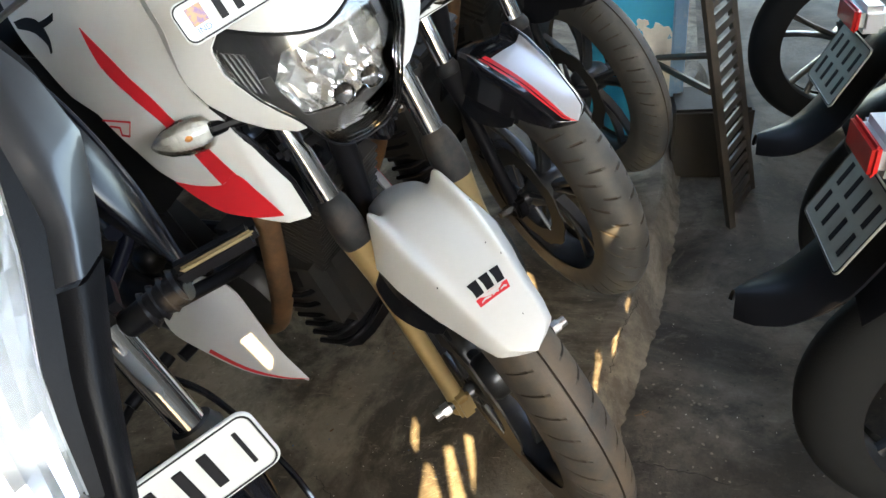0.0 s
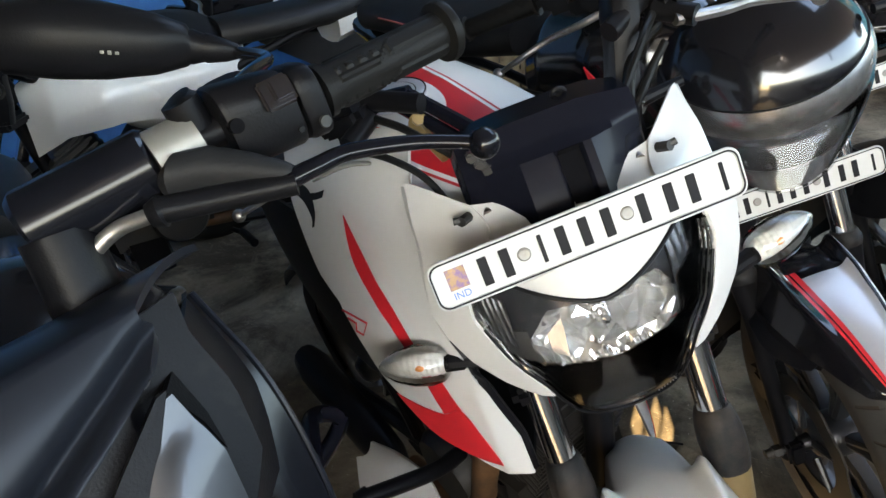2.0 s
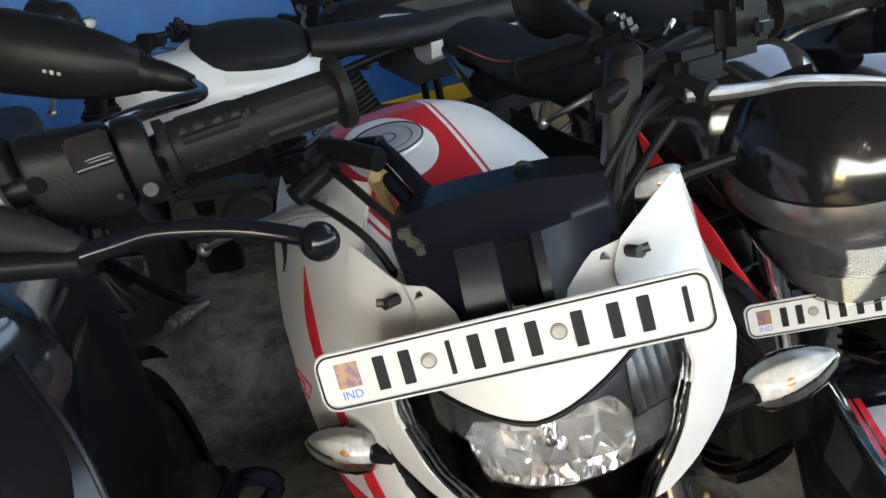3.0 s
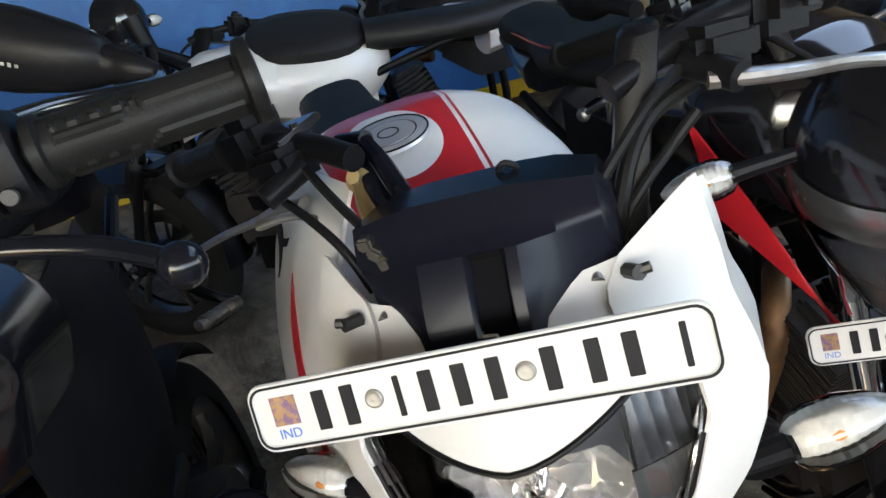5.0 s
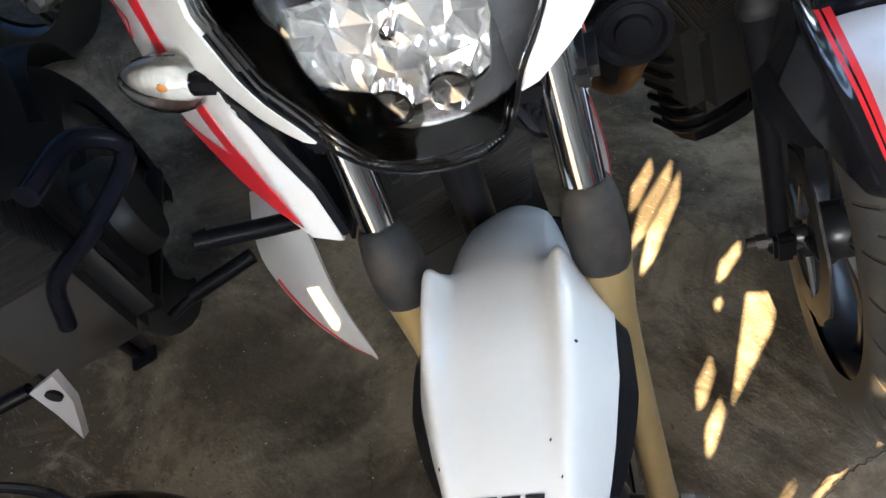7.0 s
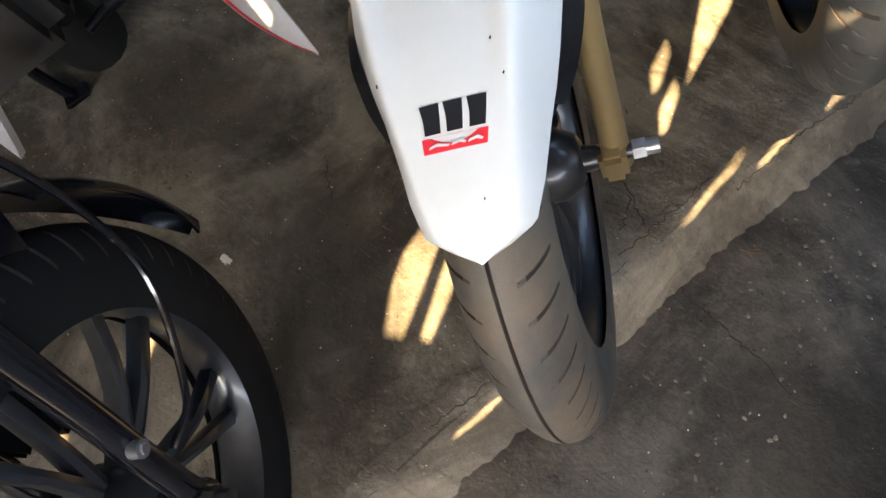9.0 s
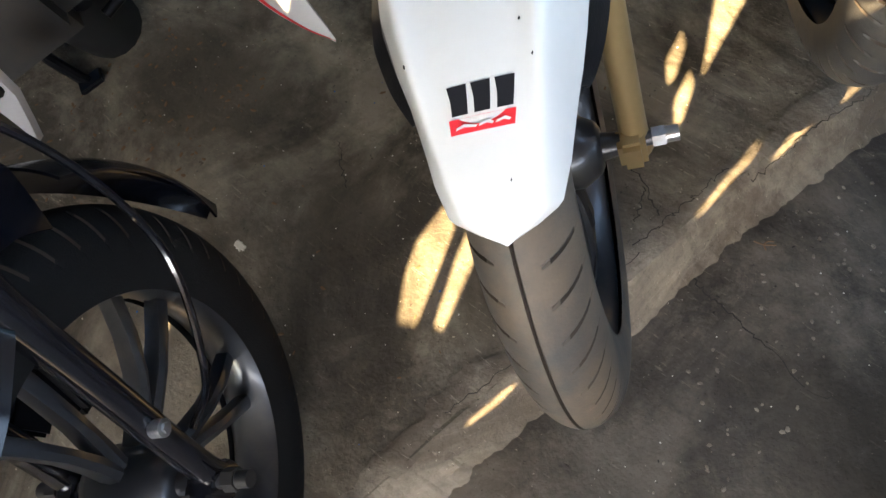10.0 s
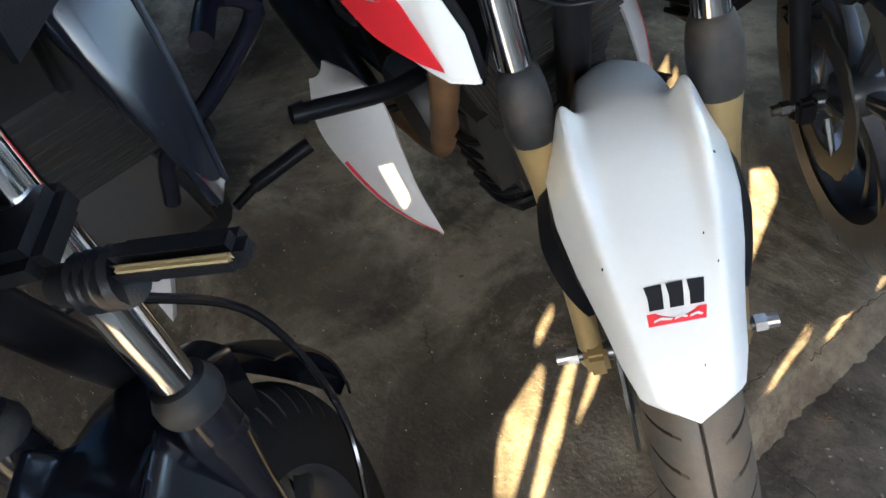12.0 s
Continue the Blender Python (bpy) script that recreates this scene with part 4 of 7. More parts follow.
def fender(bike, mat, under=BLACK, wide=1.0, pick=None, tip=41.0, rear=-38.0, pointed=False):
    """A front mudguard that hugs the tyre, with two ridges that rise towards the fork."""
    half = table([(0, 0.002), (0.02, 0.022), (0.05, 0.043), (0.12, 0.053), (0.22, 0.062), (0.38, 0.077), (0.52, 0.087), (0.67, 0.0895), (0.7, 0.086), (0.725, 0.066), (1, 0.05)])
    rad = table([(0, 0.309), (0.2, 0.312), (0.45, 0.322), (0.6, 0.334), (0.72, 0.343), (0.9, 0.352), (1, 0.35)])
    ridge = table([(0, 0.0), (0.2, 0.001), (0.45, 0.009), (0.6, 0.021), (0.685, 0.027), (0.715, 0.0), (1, 0.0)])
    def f(u, v, grow=0.0, drop=0.0):
        a = radians(tip + (rear - tip) * u)
        s = (v - 0.5) * 2
        b = abs(s)
        w = (half(u) + grow) * wide
        bump = ridge(u) * math.exp(-((b - 0.66) / 0.14) ** 2)
        side = 0.045 * min(1, u * 3 + 0.1) * max(0, (b - 0.66) / 0.34) ** 1.6 + 0.012 * s * s * min(1, 4 * u + 0.3)
        end = 0.02 * max(0, u - 0.8) * s * s * 4
        r = rad(u) + bump - side - end - drop
        return Vector((w * s, -r * math.sin(a), r * math.cos(a))) + AXLE
    fd = new("front_mudguard")
    fd.parent = bike
    bm = BM()
    shell(bm, f, 90, 60, -0.003, pick=pick)
    part("mudguard_shell", bm, mat, fd, angle=50)
    bm = BM()
    shell(bm, lambda u, v: f(0.25 + 0.49 * u, v, 0.0075 * math.sin(math.pi * u) ** 0.6 - 0.002, 0.0145), 24, 24, -0.003)
    part("mudguard_liner", bm, under, fd)
    for side in (0.0, 1.0):
        bm = BM()
        def skirt(u, v):
            k = math.sin(math.pi * min(1, 0.04 + u * 0.94)) ** 0.5
            a, b = f(0.27 + 0.47 * u, side, -0.003, 0.004), f(0.27 + 0.47 * u, side, (0.021 - 0.012 * side) * k, 0.006 + 0.026 * k)
            return a.lerp(b, v)
        shell(bm, skirt, 24, 4, 0.002)
        part("mudguard_skirt", bm, under, fd, "black inner edge of the mudguard" if under is BLACK and mat is WHITE else "", 60)
    bm = BM()
    def rearpart(u, v):
        a = radians(rear - 2 - 48 * u)
        s = (v - 0.5) * 2
        r = 0.336 - 0.012 * u - 0.02 * s * s
        w = 0.07 - (0.062 * u * u if pointed else 0)
        return Vector((w * s + (0.03 * u * u if pointed else 0), -r * math.sin(a), r * math.cos(a))) + AXLE
    shell(bm, rearpart, 16, 12, -0.003)
    part("mudguard_tail", bm, under, fd)
    for s in (-1, 1):
        bm = BM()
        sweep(bm, [(s * 0.072, 0.03, 0.26), (s * 0.082, 0.06, 0.23)], 0.008, 8)
        part("mudguard_stay", bm, under, fd)
    return fd, f


def patch(bm, f, uv, lift=0.0009, mi=0):
    """A thin decal on the surface f, its outline given in u and v."""
    pts = [Vector(f(u, v)) for u, v in uv]
    n = (pts[1] - pts[0]).cross(pts[-1] - pts[0]).normalized()
    c = sum(pts, Vector()) / len(pts)
    if n.dot(c - AXLE) < 0:
        n = -n
    k = len(pts)
    add_mesh(bm, [p + n * lift for p in pts] + [p - n * 0.001 for p in pts], [tuple(range(k))] + [(i, i + k, (i + 1) % k + k, (i + 1) % k) for i in range(k)], mi)


FACE_Y = table([(0.42, 0.10), (0.44, 0.08), (0.47, 0.056), (0.5, 0.045), (0.55, 0.036), (0.60, 0.042), (0.65, 0.058), (0.69, 0.08), (0.72, 0.115), (0.75, 0.15)])


def face(x, z, lift=0.0):
    """The front of the headlamp mask."""
    return Vector((x, FACE_Y(z) + 3.4 * x * x - lift, z))


def spread(bm, inner, outer, z0, z1, nz=24, nx=10, thick=0.004, lift=0.0, both=True, surf=None):
    """Part of a mask between two side lines, mirrored; inner and outer: x by height."""
    surf = surf or face
    for s in ((-1, 1) if both else (1,)):
        shell(bm, lambda u, v: surf(s * (inner(z0 + (z1 - z0) * u) + (outer(z0 + (z1 - z0) * u) - inner(z0 + (z1 - z0) * u)) * v), z0 + (z1 - z0) * u, lift), nz, nx, thick * s)


def main_bike():
    bike = thing("motorcycle", "white motorcycle with red flashes, parked with its steering locked", "motorcycle", at(0, 0, 0), "parked motorcycles")
    wheel(bike, AXLE, style=0, grooves=100, disc_side=-1)
    fork(bike, GOLD)
    fd, f = fender(bike, WHITE)
    # badge: three slanted black shapes over a red bar
    u0, u1 = 0.229, 0.277
    shapes = [[(u0, a), (u0, b), (u0 + 0.024, b + 0.012), (u1, b + 0.02), (u1, a + 0.005), (u0 + 0.024, a + 0.01)] for a, b in ((0.335, 0.43), (0.47, 0.56), (0.6, 0.69))]
    for uv in shapes:
        bm = BM()
        patch(bm, f, uv)
        part("badge_shape", bm, INK, fd)
    bm = BM()
    patch(bm, f, [(0.199, 0.3), (0.199, 0.5), (0.199, 0.69), (0.224, 0.705), (0.224, 0.51), (0.224, 0.31)])
    part("badge_bar", bm, RED, fd, "red badge bar with a white stroke")
    for a, b in ((0.34, 0.46), (0.48, 0.56), (0.58, 0.66)):
        bm = BM()
        patch(bm, f, [(0.206, a), (0.209, a + 0.05), (0.206, b), (0.209, b + 0.012), (0.214, a + 0.06), (0.21, a + 0.01)], 0.0016)
        part("badge_stroke", bm, WHITE, fd)

    for u, v in ((0.3, 0.8), (0.36, 0.74), (0.11, 0.62), (0.33, 0.14), (0.52, 0.86)):
        bm = BM()
        patch(bm, f, [(u, v), (u + 0.004, v + 0.008), (u + 0.001, v + 0.012), (u - 0.003, v + 0.006)], 0.0006)
        part("paint_chip", bm, INK, fd)
    # headlamp mask
    mask = new("headlamp_mask")
    mask.parent = bike
    outer = table([(0.503, 0.082), (0.52, 0.112), (0.545, 0.138), (0.57, 0.155), (0.6, 0.163), (0.63, 0.158), (0.66, 0.15), (0.69, 0.148), (0.723, 0.144)])
    lens = table([(0.503, 0.072), (0.52, 0.08), (0.56, 0.106), (0.60, 0.123), (0.63, 0.12), (0.65, 0.1), (0.67, 0.082), (0.69, 0.078), (0.704, 0.087), (0.715, 0.114), (0.723, 0.138)])
    bm = BM()
    spread(bm, lens, outer, 0.504, 0.723, 36, 10)
    def chin_low(x):
        return 0.608 + 0.034 * (abs(x) / 0.09) ** 1.5
    shell(bm, lambda u, v: face((u - 0.5) * 0.218, chin_low((u - 0.5) * 0.218) + (0.705 - chin_low((u - 0.5) * 0.218)) * v), 40, 12, 0.004)
    part("white_mask", bm, WHITE, mask, "white headlamp mask", 50)
    bm = BM()
    for s in (-1, 1):
        bm = BM()
        shell(bm, lambda u, v: Vector((s * (outer(0.53 + 0.19 * u) - 0.001 + 0.004 * v), FACE_Y(0.53 + 0.19 * u) + 3.4 * outer(0.53 + 0.19 * u) ** 2 + 0.002 + (0.07 - 0.064 * u * u) * v, 0.53 + 0.19 * u + 0.012 * v * (1 - u))), 20, 6, 0.004 * s)
        part("mask_side", bm, WHITE, mask, angle=50)
    # lamp: lens, black bezel and faceted bowl, column by column
    low = table([(0, 0.434), (0.03, 0.44), (0.05, 0.458), (0.066, 0.49), (0.078, 0.518), (0.1, 0.55), (0.118, 0.59), (0.123, 0.612)])
    def top_of(x):
        return min(chin_low(x) - 0.002, 0.65) if abs(x) < 0.105 else 0.645 - (abs(x) - 0.105) * 1.6
    win_low = table([(-0.079, 0.556), (-0.066, 0.511), (-0.03, 0.502), (0.0, 0.499), (0.03, 0.505), (0.057, 0.514), (0.07, 0.556)])
    win_top = table([(-0.079, 0.566), (-0.055, 0.598), (-0.02, 0.6), (0.0, 0.6), (0.02, 0.602), (0.058, 0.602), (0.07, 0.58)])
    def columns(bm, x0, x1, a, b, lift, n=30, nz=20, thick=0.003):
        def g(u, v):
            x = x0 + (x1 - x0) * u
            return face(x, a(x) + (b(x) - a(x)) * v, lift)
        shell(bm, g, n, nz, thick)
    bm = BM()
    columns(bm, -0.122, 0.122, lambda x: low(abs(x)), top_of, 0.0, 44, 26, 0.003)
    part("lamp_lens", bm, SMOKE, mask, "clear headlamp lens", 50).visible_shadow = False
    bm = BM()
    columns(bm, -0.122, 0.122, lambda x: low(abs(x)), top_of, -0.075, 30, 20)
    part("lamp_housing", bm, BLACK, mask, angle=50)
    bm = BM()
    columns(bm, -0.079, 0.07, lambda x: low(abs(x)), win_low, -0.019, 36, 8)
    columns(bm, 0.07, 0.122, lambda x: low(abs(x)), lambda x: min(top_of(x), 0.575), -0.016, 12, 10)
    columns(bm, -0.122, -0.079, lambda x: low(abs(x)), lambda x: min(top_of(x), 0.575), -0.019, 12, 10)
    part("lamp_lip", bm, LIPGREY, mask, "black lower lip of the lamp", 50)
    bm = BM()
    columns(bm, 0.07, 0.12, lambda x: min(top_of(x), 0.575) - 0.004, top_of, -0.024, 12, 12)
    columns(bm, -0.12, -0.079, lambda x: min(top_of(x), 0.575) - 0.004, top_of, -0.024, 12, 12)
    columns(bm, -0.079, 0.07, lambda x: win_top(x) - 0.002, lambda x: max(top_of(x), win_top(x)), -0.02, 30, 5)
    part("lamp_bezel", bm, BEZEL, mask, "smoky grey lamp bezel", 50)
    for x0, x1, z0, z1 in ((0.074, 0.112, 0.572, 0.636), (-0.114, -0.092, 0.568, 0.618)):
        bm = BM()
        shell(bm, lambda u, v: face(x0 + (x1 - x0) * u, z0 + (z1 - z0) * v - 0.01 * u, -0.016 - 0.0016 * abs(math.sin(u * 13 + 2 * v)) - 0.004 * v), 40, 8, 0.002)
        part("side_reflector", bm, DIMCHROME, mask, "dull ribbed side reflector", 12)
    bm = BM()
    rng = random.Random(11)
    nx, nz = 12, 5
    grid = {}
    for i in range(nx + 1):
        for j in range(nz + 1):
            x = -0.08 + 0.151 * i / nx
            a, b = win_low(x) - 0.002, win_top(x) + 0.004
            t, h = 2 * i / nx - 1, j / nz
            bowl = 0.034 * (1 - abs(t) ** 2.6) * math.sin(math.pi * (0.12 + 0.88 * h)) ** 0.7
            inner = 0 < i < nx and 0 < j < nz
            shift = Vector((rng.uniform(-0.006, 0.006), rng.uniform(-0.006, 0.006), rng.uniform(-0.004, 0.004))) if inner else Vector()
            grid[i, j] = face(x, a + (b - a) * h, -0.02) + Vector((0, bowl + 0.012 * h, 0)) + shift
    for i in range(nx):
        for j in range(nz):
            q = [grid[i, j], grid[i + 1, j], grid[i + 1, j + 1], grid[i, j + 1]]
            c = sum(q, Vector()) / 4 + Vector((0, rng.uniform(-0.004, 0.004), 0))
            if rng.random() < 0.45:
                add_mesh(bm, q + [c], [(0, 1, 4), (1, 2, 4), (2, 3, 4), (3, 0, 4)])
            elif rng.random() < 0.5:
                add_mesh(bm, q, [(0, 1, 2), (0, 2, 3)])
            else:
                add_mesh(bm, q, [(0, 1, 3), (1, 2, 3)])
    part("reflector", bm, REFLECTOR, mask, "faceted bright reflector", 3)
    for x in (-0.012, 0.03):
        bm = BM()
        lathe(bm, [(0.012, 0.0155), (-0.002, 0.0155), (-0.004, 0.014), (0.002, 0.012), (0.004, 0.0)], (x, 0.06 + 3.4 * x * x, 0.515), "y", 22)
        part("lamp_pod", bm, MIRRORED, mask, "small round chrome lamp pod")
    for k in range(7):
        bm = BM()
        p = face(0.05 - 0.0032 * k, 0.464 - 0.0018 * k, 0.0006)
        box(bm, p, (0.0013, 0.0004, 0.0011))
        part("lens_marking", bm, METAL, mask)
    bm = BM()
    lathe(bm, [(0.03, 0.006), (0.004, 0.0062), (-0.002, 0.005), (-0.004, 0.0)], (0, 0.082, 0.556), "y", 14)
    part("bulb", bm, MIRRORED, mask)
    bm = BM()
    for s in (-1, 1):
        pts = [face(s * x, low(x) - 0.001, 0.001) for x in (0.0, 0.015, 0.03, 0.05, 0.066, 0.078, 0.1, 0.118)]
        sweep(bm, spline(pts, 4), 0.0018, 8)
    pts = [face(x, chin_low(x) - 0.001, 0.001) for x in [0.0095 * k for k in range(-11, 12)]]
    sweep(bm, pts, 0.0022, 8)
    part("lens_trim", bm, BLACK, mask)
    for s in (-1, 1):
        indicator(bike, (s * 0.168, 0.122, 0.54), (s * 0.244, 0.14, 0.551), 0.023)

    # instrument cover
    vis = new("instrument_cover")
    vis.parent = bike
    centre = ((0.185, 0.764), (0.127, 0.768), (0.1155, 0.7485), (0.1125, 0.7445), (0.1, 0.737), (0.096, 0.73), (0.082, 0.704), (0.072, 0.674))
    notch = ((0.185, 0.764), (0.127, 0.768), (0.1155, 0.7485), (0.1125, 0.7445), (0.1, 0.737), (0.104, 0.731), (0.0885, 0.704), (0.0735, 0.674))
    flank = ((0.185, 0.762), (0.13, 0.764), (0.119, 0.7465), (0.1165, 0.7425), (0.113, 0.735), (0.111, 0.727), (0.104, 0.702), (0.096, 0.674))
    side = ((0.185, 0.755), (0.136, 0.758), (0.126, 0.743), (0.124, 0.739), (0.125, 0.733), (0.1265, 0.725), (0.13, 0.707), (0.128, 0.686))
    end = ((0.18, 0.742), (0.145, 0.742), (0.139, 0.737), (0.138, 0.733), (0.139, 0.727), (0.14, 0.72), (0.142, 0.708), (0.14, 0.694))
    bm = BM()
    stations = [(-0.092, end), (-0.086, side), (-0.058, flank), (-0.034, centre), (-0.002, centre), (0.0015, notch), (0.0225, notch), (0.026, centre), (0.034, centre), (0.058, flank), (0.086, side), (0.092, end)]
    loft(bm, [[Vector((x, y, z)) for y, z in prof] + [Vector((x, 0.185, prof[-1][1]))] for x, prof in stations])
    part("cover_body", bm, NAVY, vis, "dark blue-black plastic cover", 26)
    # black sheet laid over the notch, so its shade is painted on
    bm = BM()
    rows = notch[4:]
    shell(bm, lambda u, v: Vector((0.0018 + 0.0204 * u, float(np.interp(v, [0, 0.1, 0.5, 1], [p[0] for p in rows])) - 0.0007, float(np.interp(v, [0, 0.1, 0.5, 1], [p[1] for p in rows])))), 4, 20, 0.0004)
    part("cover_recess_shade", bm, SHADEBLACK, vis, "notch of the cover, its shade painted by a matt black sheet")
    for s in (-1, 1):
        bm = BM()
        rod(bm, (s * 0.074, 0.116, 0.6975), (s * 0.075, 0.109, 0.696), 0.0055, 0.005, 14)
        part("cover_screw", bm, METAL, vis)
    bm = BM()
    sweep(bm, spline([(0.021, 0.165, 0.762), (0.022, 0.163, 0.768), (0.027, 0.163, 0.771), (0.033, 0.163, 0.768), (0.034, 0.165, 0.762)], 4), 0.0026, 8)
    part("cover_loop", bm, BLACK, vis)
    for k in range(3):
        bm = BM()
        box(bm, (-0.072 + 0.005 * k, 0.121 - 0.001 * k, 0.752 - 0.008 * k), (0.011, 0.012, 0.01), 0.002, Matrix.Rotation(0.7 * k, 4, "Y"))
        part("torn_lug", bm, ENGINE, vis, "torn dusty mounting lug")
    for s in (-1, 1):
        bm = BM()
        rod(bm, (s * 0.094, 0.112, 0.7), (s * 0.102, 0.1, 0.703), 0.0052, n=8)
        rod(bm, (s * 0.098, 0.104, 0.702), (s * 0.109, 0.104, 0.704), 0.0038, n=8)
        part("cover_bolt", bm, ENGINE, vis, "dull brown mounting bolt")
    number_plate(bike, (-0.002, 0.034, 0.687), (1, 0.063, 0.002), (0, 0.28, 1))
    bm = BM()
    box(bm, (0, 0.055, 0.682), (0.03, 0.04, 0.02), 0.003)
    part("plate_bracket", bm, BLACK, bike)

    bar_set(bike, -1, METAL, None, True, riser=False, blade=((0.179, 0.249, 0.755), (0.175, 0.259, 0.733), (0.246, 0.267, 0.743), (0.352, 0.294, 0.718)))
    bar_set(bike, 1, METAL, ((0.185, 0.42, 0.765), (0.085, 0.68, 0.812), 0))

    # cables and hoses by the steering
    for line, r in (([(0.158, 0.24, 0.773), (0.128, 0.22, 0.765), (0.108, 0.2, 0.746), (0.093, 0.18, 0.713), (0.08, 0.17, 0.66)], 0.0065), ([(0.156, 0.22, 0.758), (0.134, 0.21, 0.74), (0.111, 0.19, 0.723), (0.092, 0.18, 0.7), (0.07, 0.175, 0.65)], 0.0045), ([(-0.19, 0.235, 0.765), (-0.15, 0.2, 0.75), (-0.12, 0.18, 0.72), (-0.1, 0.17, 0.66)], 0.004)):
        bm = BM()
        sweep(bm, spline(line, 7), r, 10)
        part("cable", bm, GRIP, bike)
    bm = BM()
    lathe(bm, [(0.03, 0.02), (0.02, 0.034), (0.006, 0.04), (-0.002, 0.041), (-0.003, 0.034), (0.002, 0.03), (0.0, 0.02), (-0.004, 0.018), (-0.006, 0.0)], (0.15, 0.34, 0.345), "y", 28)
    part("horn", bm, BLACK, bike, "round black horn")
    bm = BM()
    def inner(u, v):
        x = -0.1 + 0.2 * u
        fold = 0.008 * math.sin(9 * u + 5 * v) + 0.006 * math.sin(23 * u - 7 * v)
        return Vector((x, 0.165 + 0.06 * v + fold, 0.49 - 0.14 * v + 0.01 * math.sin(14 * u)))
    shell(bm, inner, 40, 14, 0.003)
    cover = part("inner_cover", bm, GLOSS, bike, "crumpled glossy black plastic below the lamp", 60)
    bm = BM()
    sweep(bm, [inner(0.3, 0.97) + Vector((0, -0.006, 0)), inner(0.42, 0.99) + Vector((0, -0.008, 0.002))], 0.004, 8, 0.5)
    part("red_edge", bm, RED, cover)
    # tank and rear
    frame_and_rear(bike, WHITE, tank_z=0.757, seat_z=0.66, tank_y=0.01, big=True)
    bm = BM()
    lathe(bm, [(0, 0.043), (0.004, 0.042), (0.0052, 0.04), (0.0052, 0.031), (0.0035, 0.0305), (0.0035, 0.0295), (0.0055, 0.029), (0.006, 0.012), (0.0045, 0.0115), (0.0045, 0.0108), (0.0062, 0.01), (0.0062, 0.0)], (0, 0, 0), "z", 36)
    lid = HEAD @ Matrix.Translation((0, 0.285, 0.762)) @ Matrix.Rotation(radians(12), 4, "X")
    cap = part("filler_cap", moved(bm, lid), SILVER, bike, "round silver filler cap")
    for r, z in ((0.0425, 0.0046), (0.03, 0.0042), (0.0112, 0.0056)):
        bm = BM()
        sweep(bm, [(r * math.cos(k * math.pi / 16), r * math.sin(k * math.pi / 16), z) for k in range(33)], 0.0011, 6)
        part("seam", moved(bm, lid), BLACK, cap)

    # side shrouds
    front = table([(0.37, 0.03), (0.43, 0.03), (0.5, 0.041), (0.545, 0.055), (0.585, 0.084), (0.65, 0.105), (0.72, 0.132), (0.765, 0.15)])
    rear = table([(0.37, 0.034), (0.38, 0.06), (0.393, 0.085), (0.42, 0.132), (0.475, 0.158), (0.5, 0.18), (0.53, 0.196), (0.586, 0.235), (0.611, 0.28), (0.65, 0.322), (0.705, 0.386), (0.74, 0.42), (0.765, 0.42)])
    flare = table([(0, 0), (0.018, 0.023), (0.045, 0.035), (0.075, 0.046), (0.131, 0.069), (0.2, 0.085), (0.33, 0.1), (0.4, 0.102)])
    def shroud(s):
        def S(y, z):
            return Vector((s * (0.125 + flare(y - 0.03) - 1.5 * max(0, z - 0.47) ** 2), y, z))
        bm = BM()
        tall = 0.395 if s < 0 else 0.325
        shell(bm, lambda u, v: S(front(0.37 + tall * u) + (rear(0.37 + tall * u) - front(0.37 + tall * u)) * v, 0.37 + tall * u), 66, 34, -0.004 * s)
        sh = part("side_shroud", moved(bm, HEAD), WHITE, bike, "white side shroud with a red flash", 50)
        def flash(name, line, mat, lift=0.0012):
            """A decal between two lines of (y, z) points of equal number."""
            bm = BM()
            a, b = [spline([(y, z, 0) for y, z in l], 6) for l in line]
            n = len(a) - 1
            def g(u, v):
                i = u * n
                p, q = a[int(round(i))], b[int(round(i))]
                r = p.lerp(q, v)
                w = S(r.x, r.y)
                return w + Vector((s * lift, 0, 0))
            shell(bm, g, n, 6, -0.0008 * s)
            part(name, moved(bm, HEAD), mat, sh)
        flash("red_stripe", (((0.229, 0.684), (0.203, 0.638), (0.162, 0.595), (0.132, 0.553), (0.114, 0.511), (0.103, 0.46)), ((0.228, 0.684), (0.182, 0.643), (0.144, 0.6), (0.116, 0.554), (0.092, 0.517), (0.075, 0.472))), RED)
        flash("red_wedge", (((0.161, 0.48), (0.133, 0.466), (0.103, 0.46), (0.075, 0.472), (0.062, 0.439), (0.049, 0.394)), ((0.158, 0.472), (0.146, 0.445), (0.126, 0.416), (0.096, 0.4), (0.07, 0.394), (0.049, 0.391))), RED, 0.0014)
        flash("black_mark", (((0.372, 0.703), (0.34, 0.705), (0.313, 0.698), (0.295, 0.68), (0.293, 0.664)), ((0.362, 0.695), (0.335, 0.69), (0.318, 0.684), (0.3, 0.672), (0.297, 0.662))), INK)
        flash("black_mark", (((0.315, 0.697), (0.295, 0.7), (0.279, 0.704)), ((0.312, 0.69), (0.297, 0.692), (0.281, 0.696))), INK)
        loop = [(0.228, 0.58), (0.182, 0.572), (0.193, 0.554), (0.206, 0.557), (0.204, 0.567), (0.22, 0.571)]
        for p, q in zip(loop, loop[1:]):
            flash("outline_mark", ((p, q), ((p[0] + 0.0022, p[1] - 0.002), (q[0] + 0.0022, q[1] - 0.002))), RED)
        bm = BM()
        shell(bm, lambda u, v: Vector((s * (0.12 - 0.05 * v), 0.045 + 0.26 * u + 0.03 * v, 0.365 + 0.05 * (u - 0.2) + 0.06 * v)), 16, 6, 0.004 * s)
        part("shroud_liner", moved(bm, HEAD), BLACK, bike)
        bm = BM()
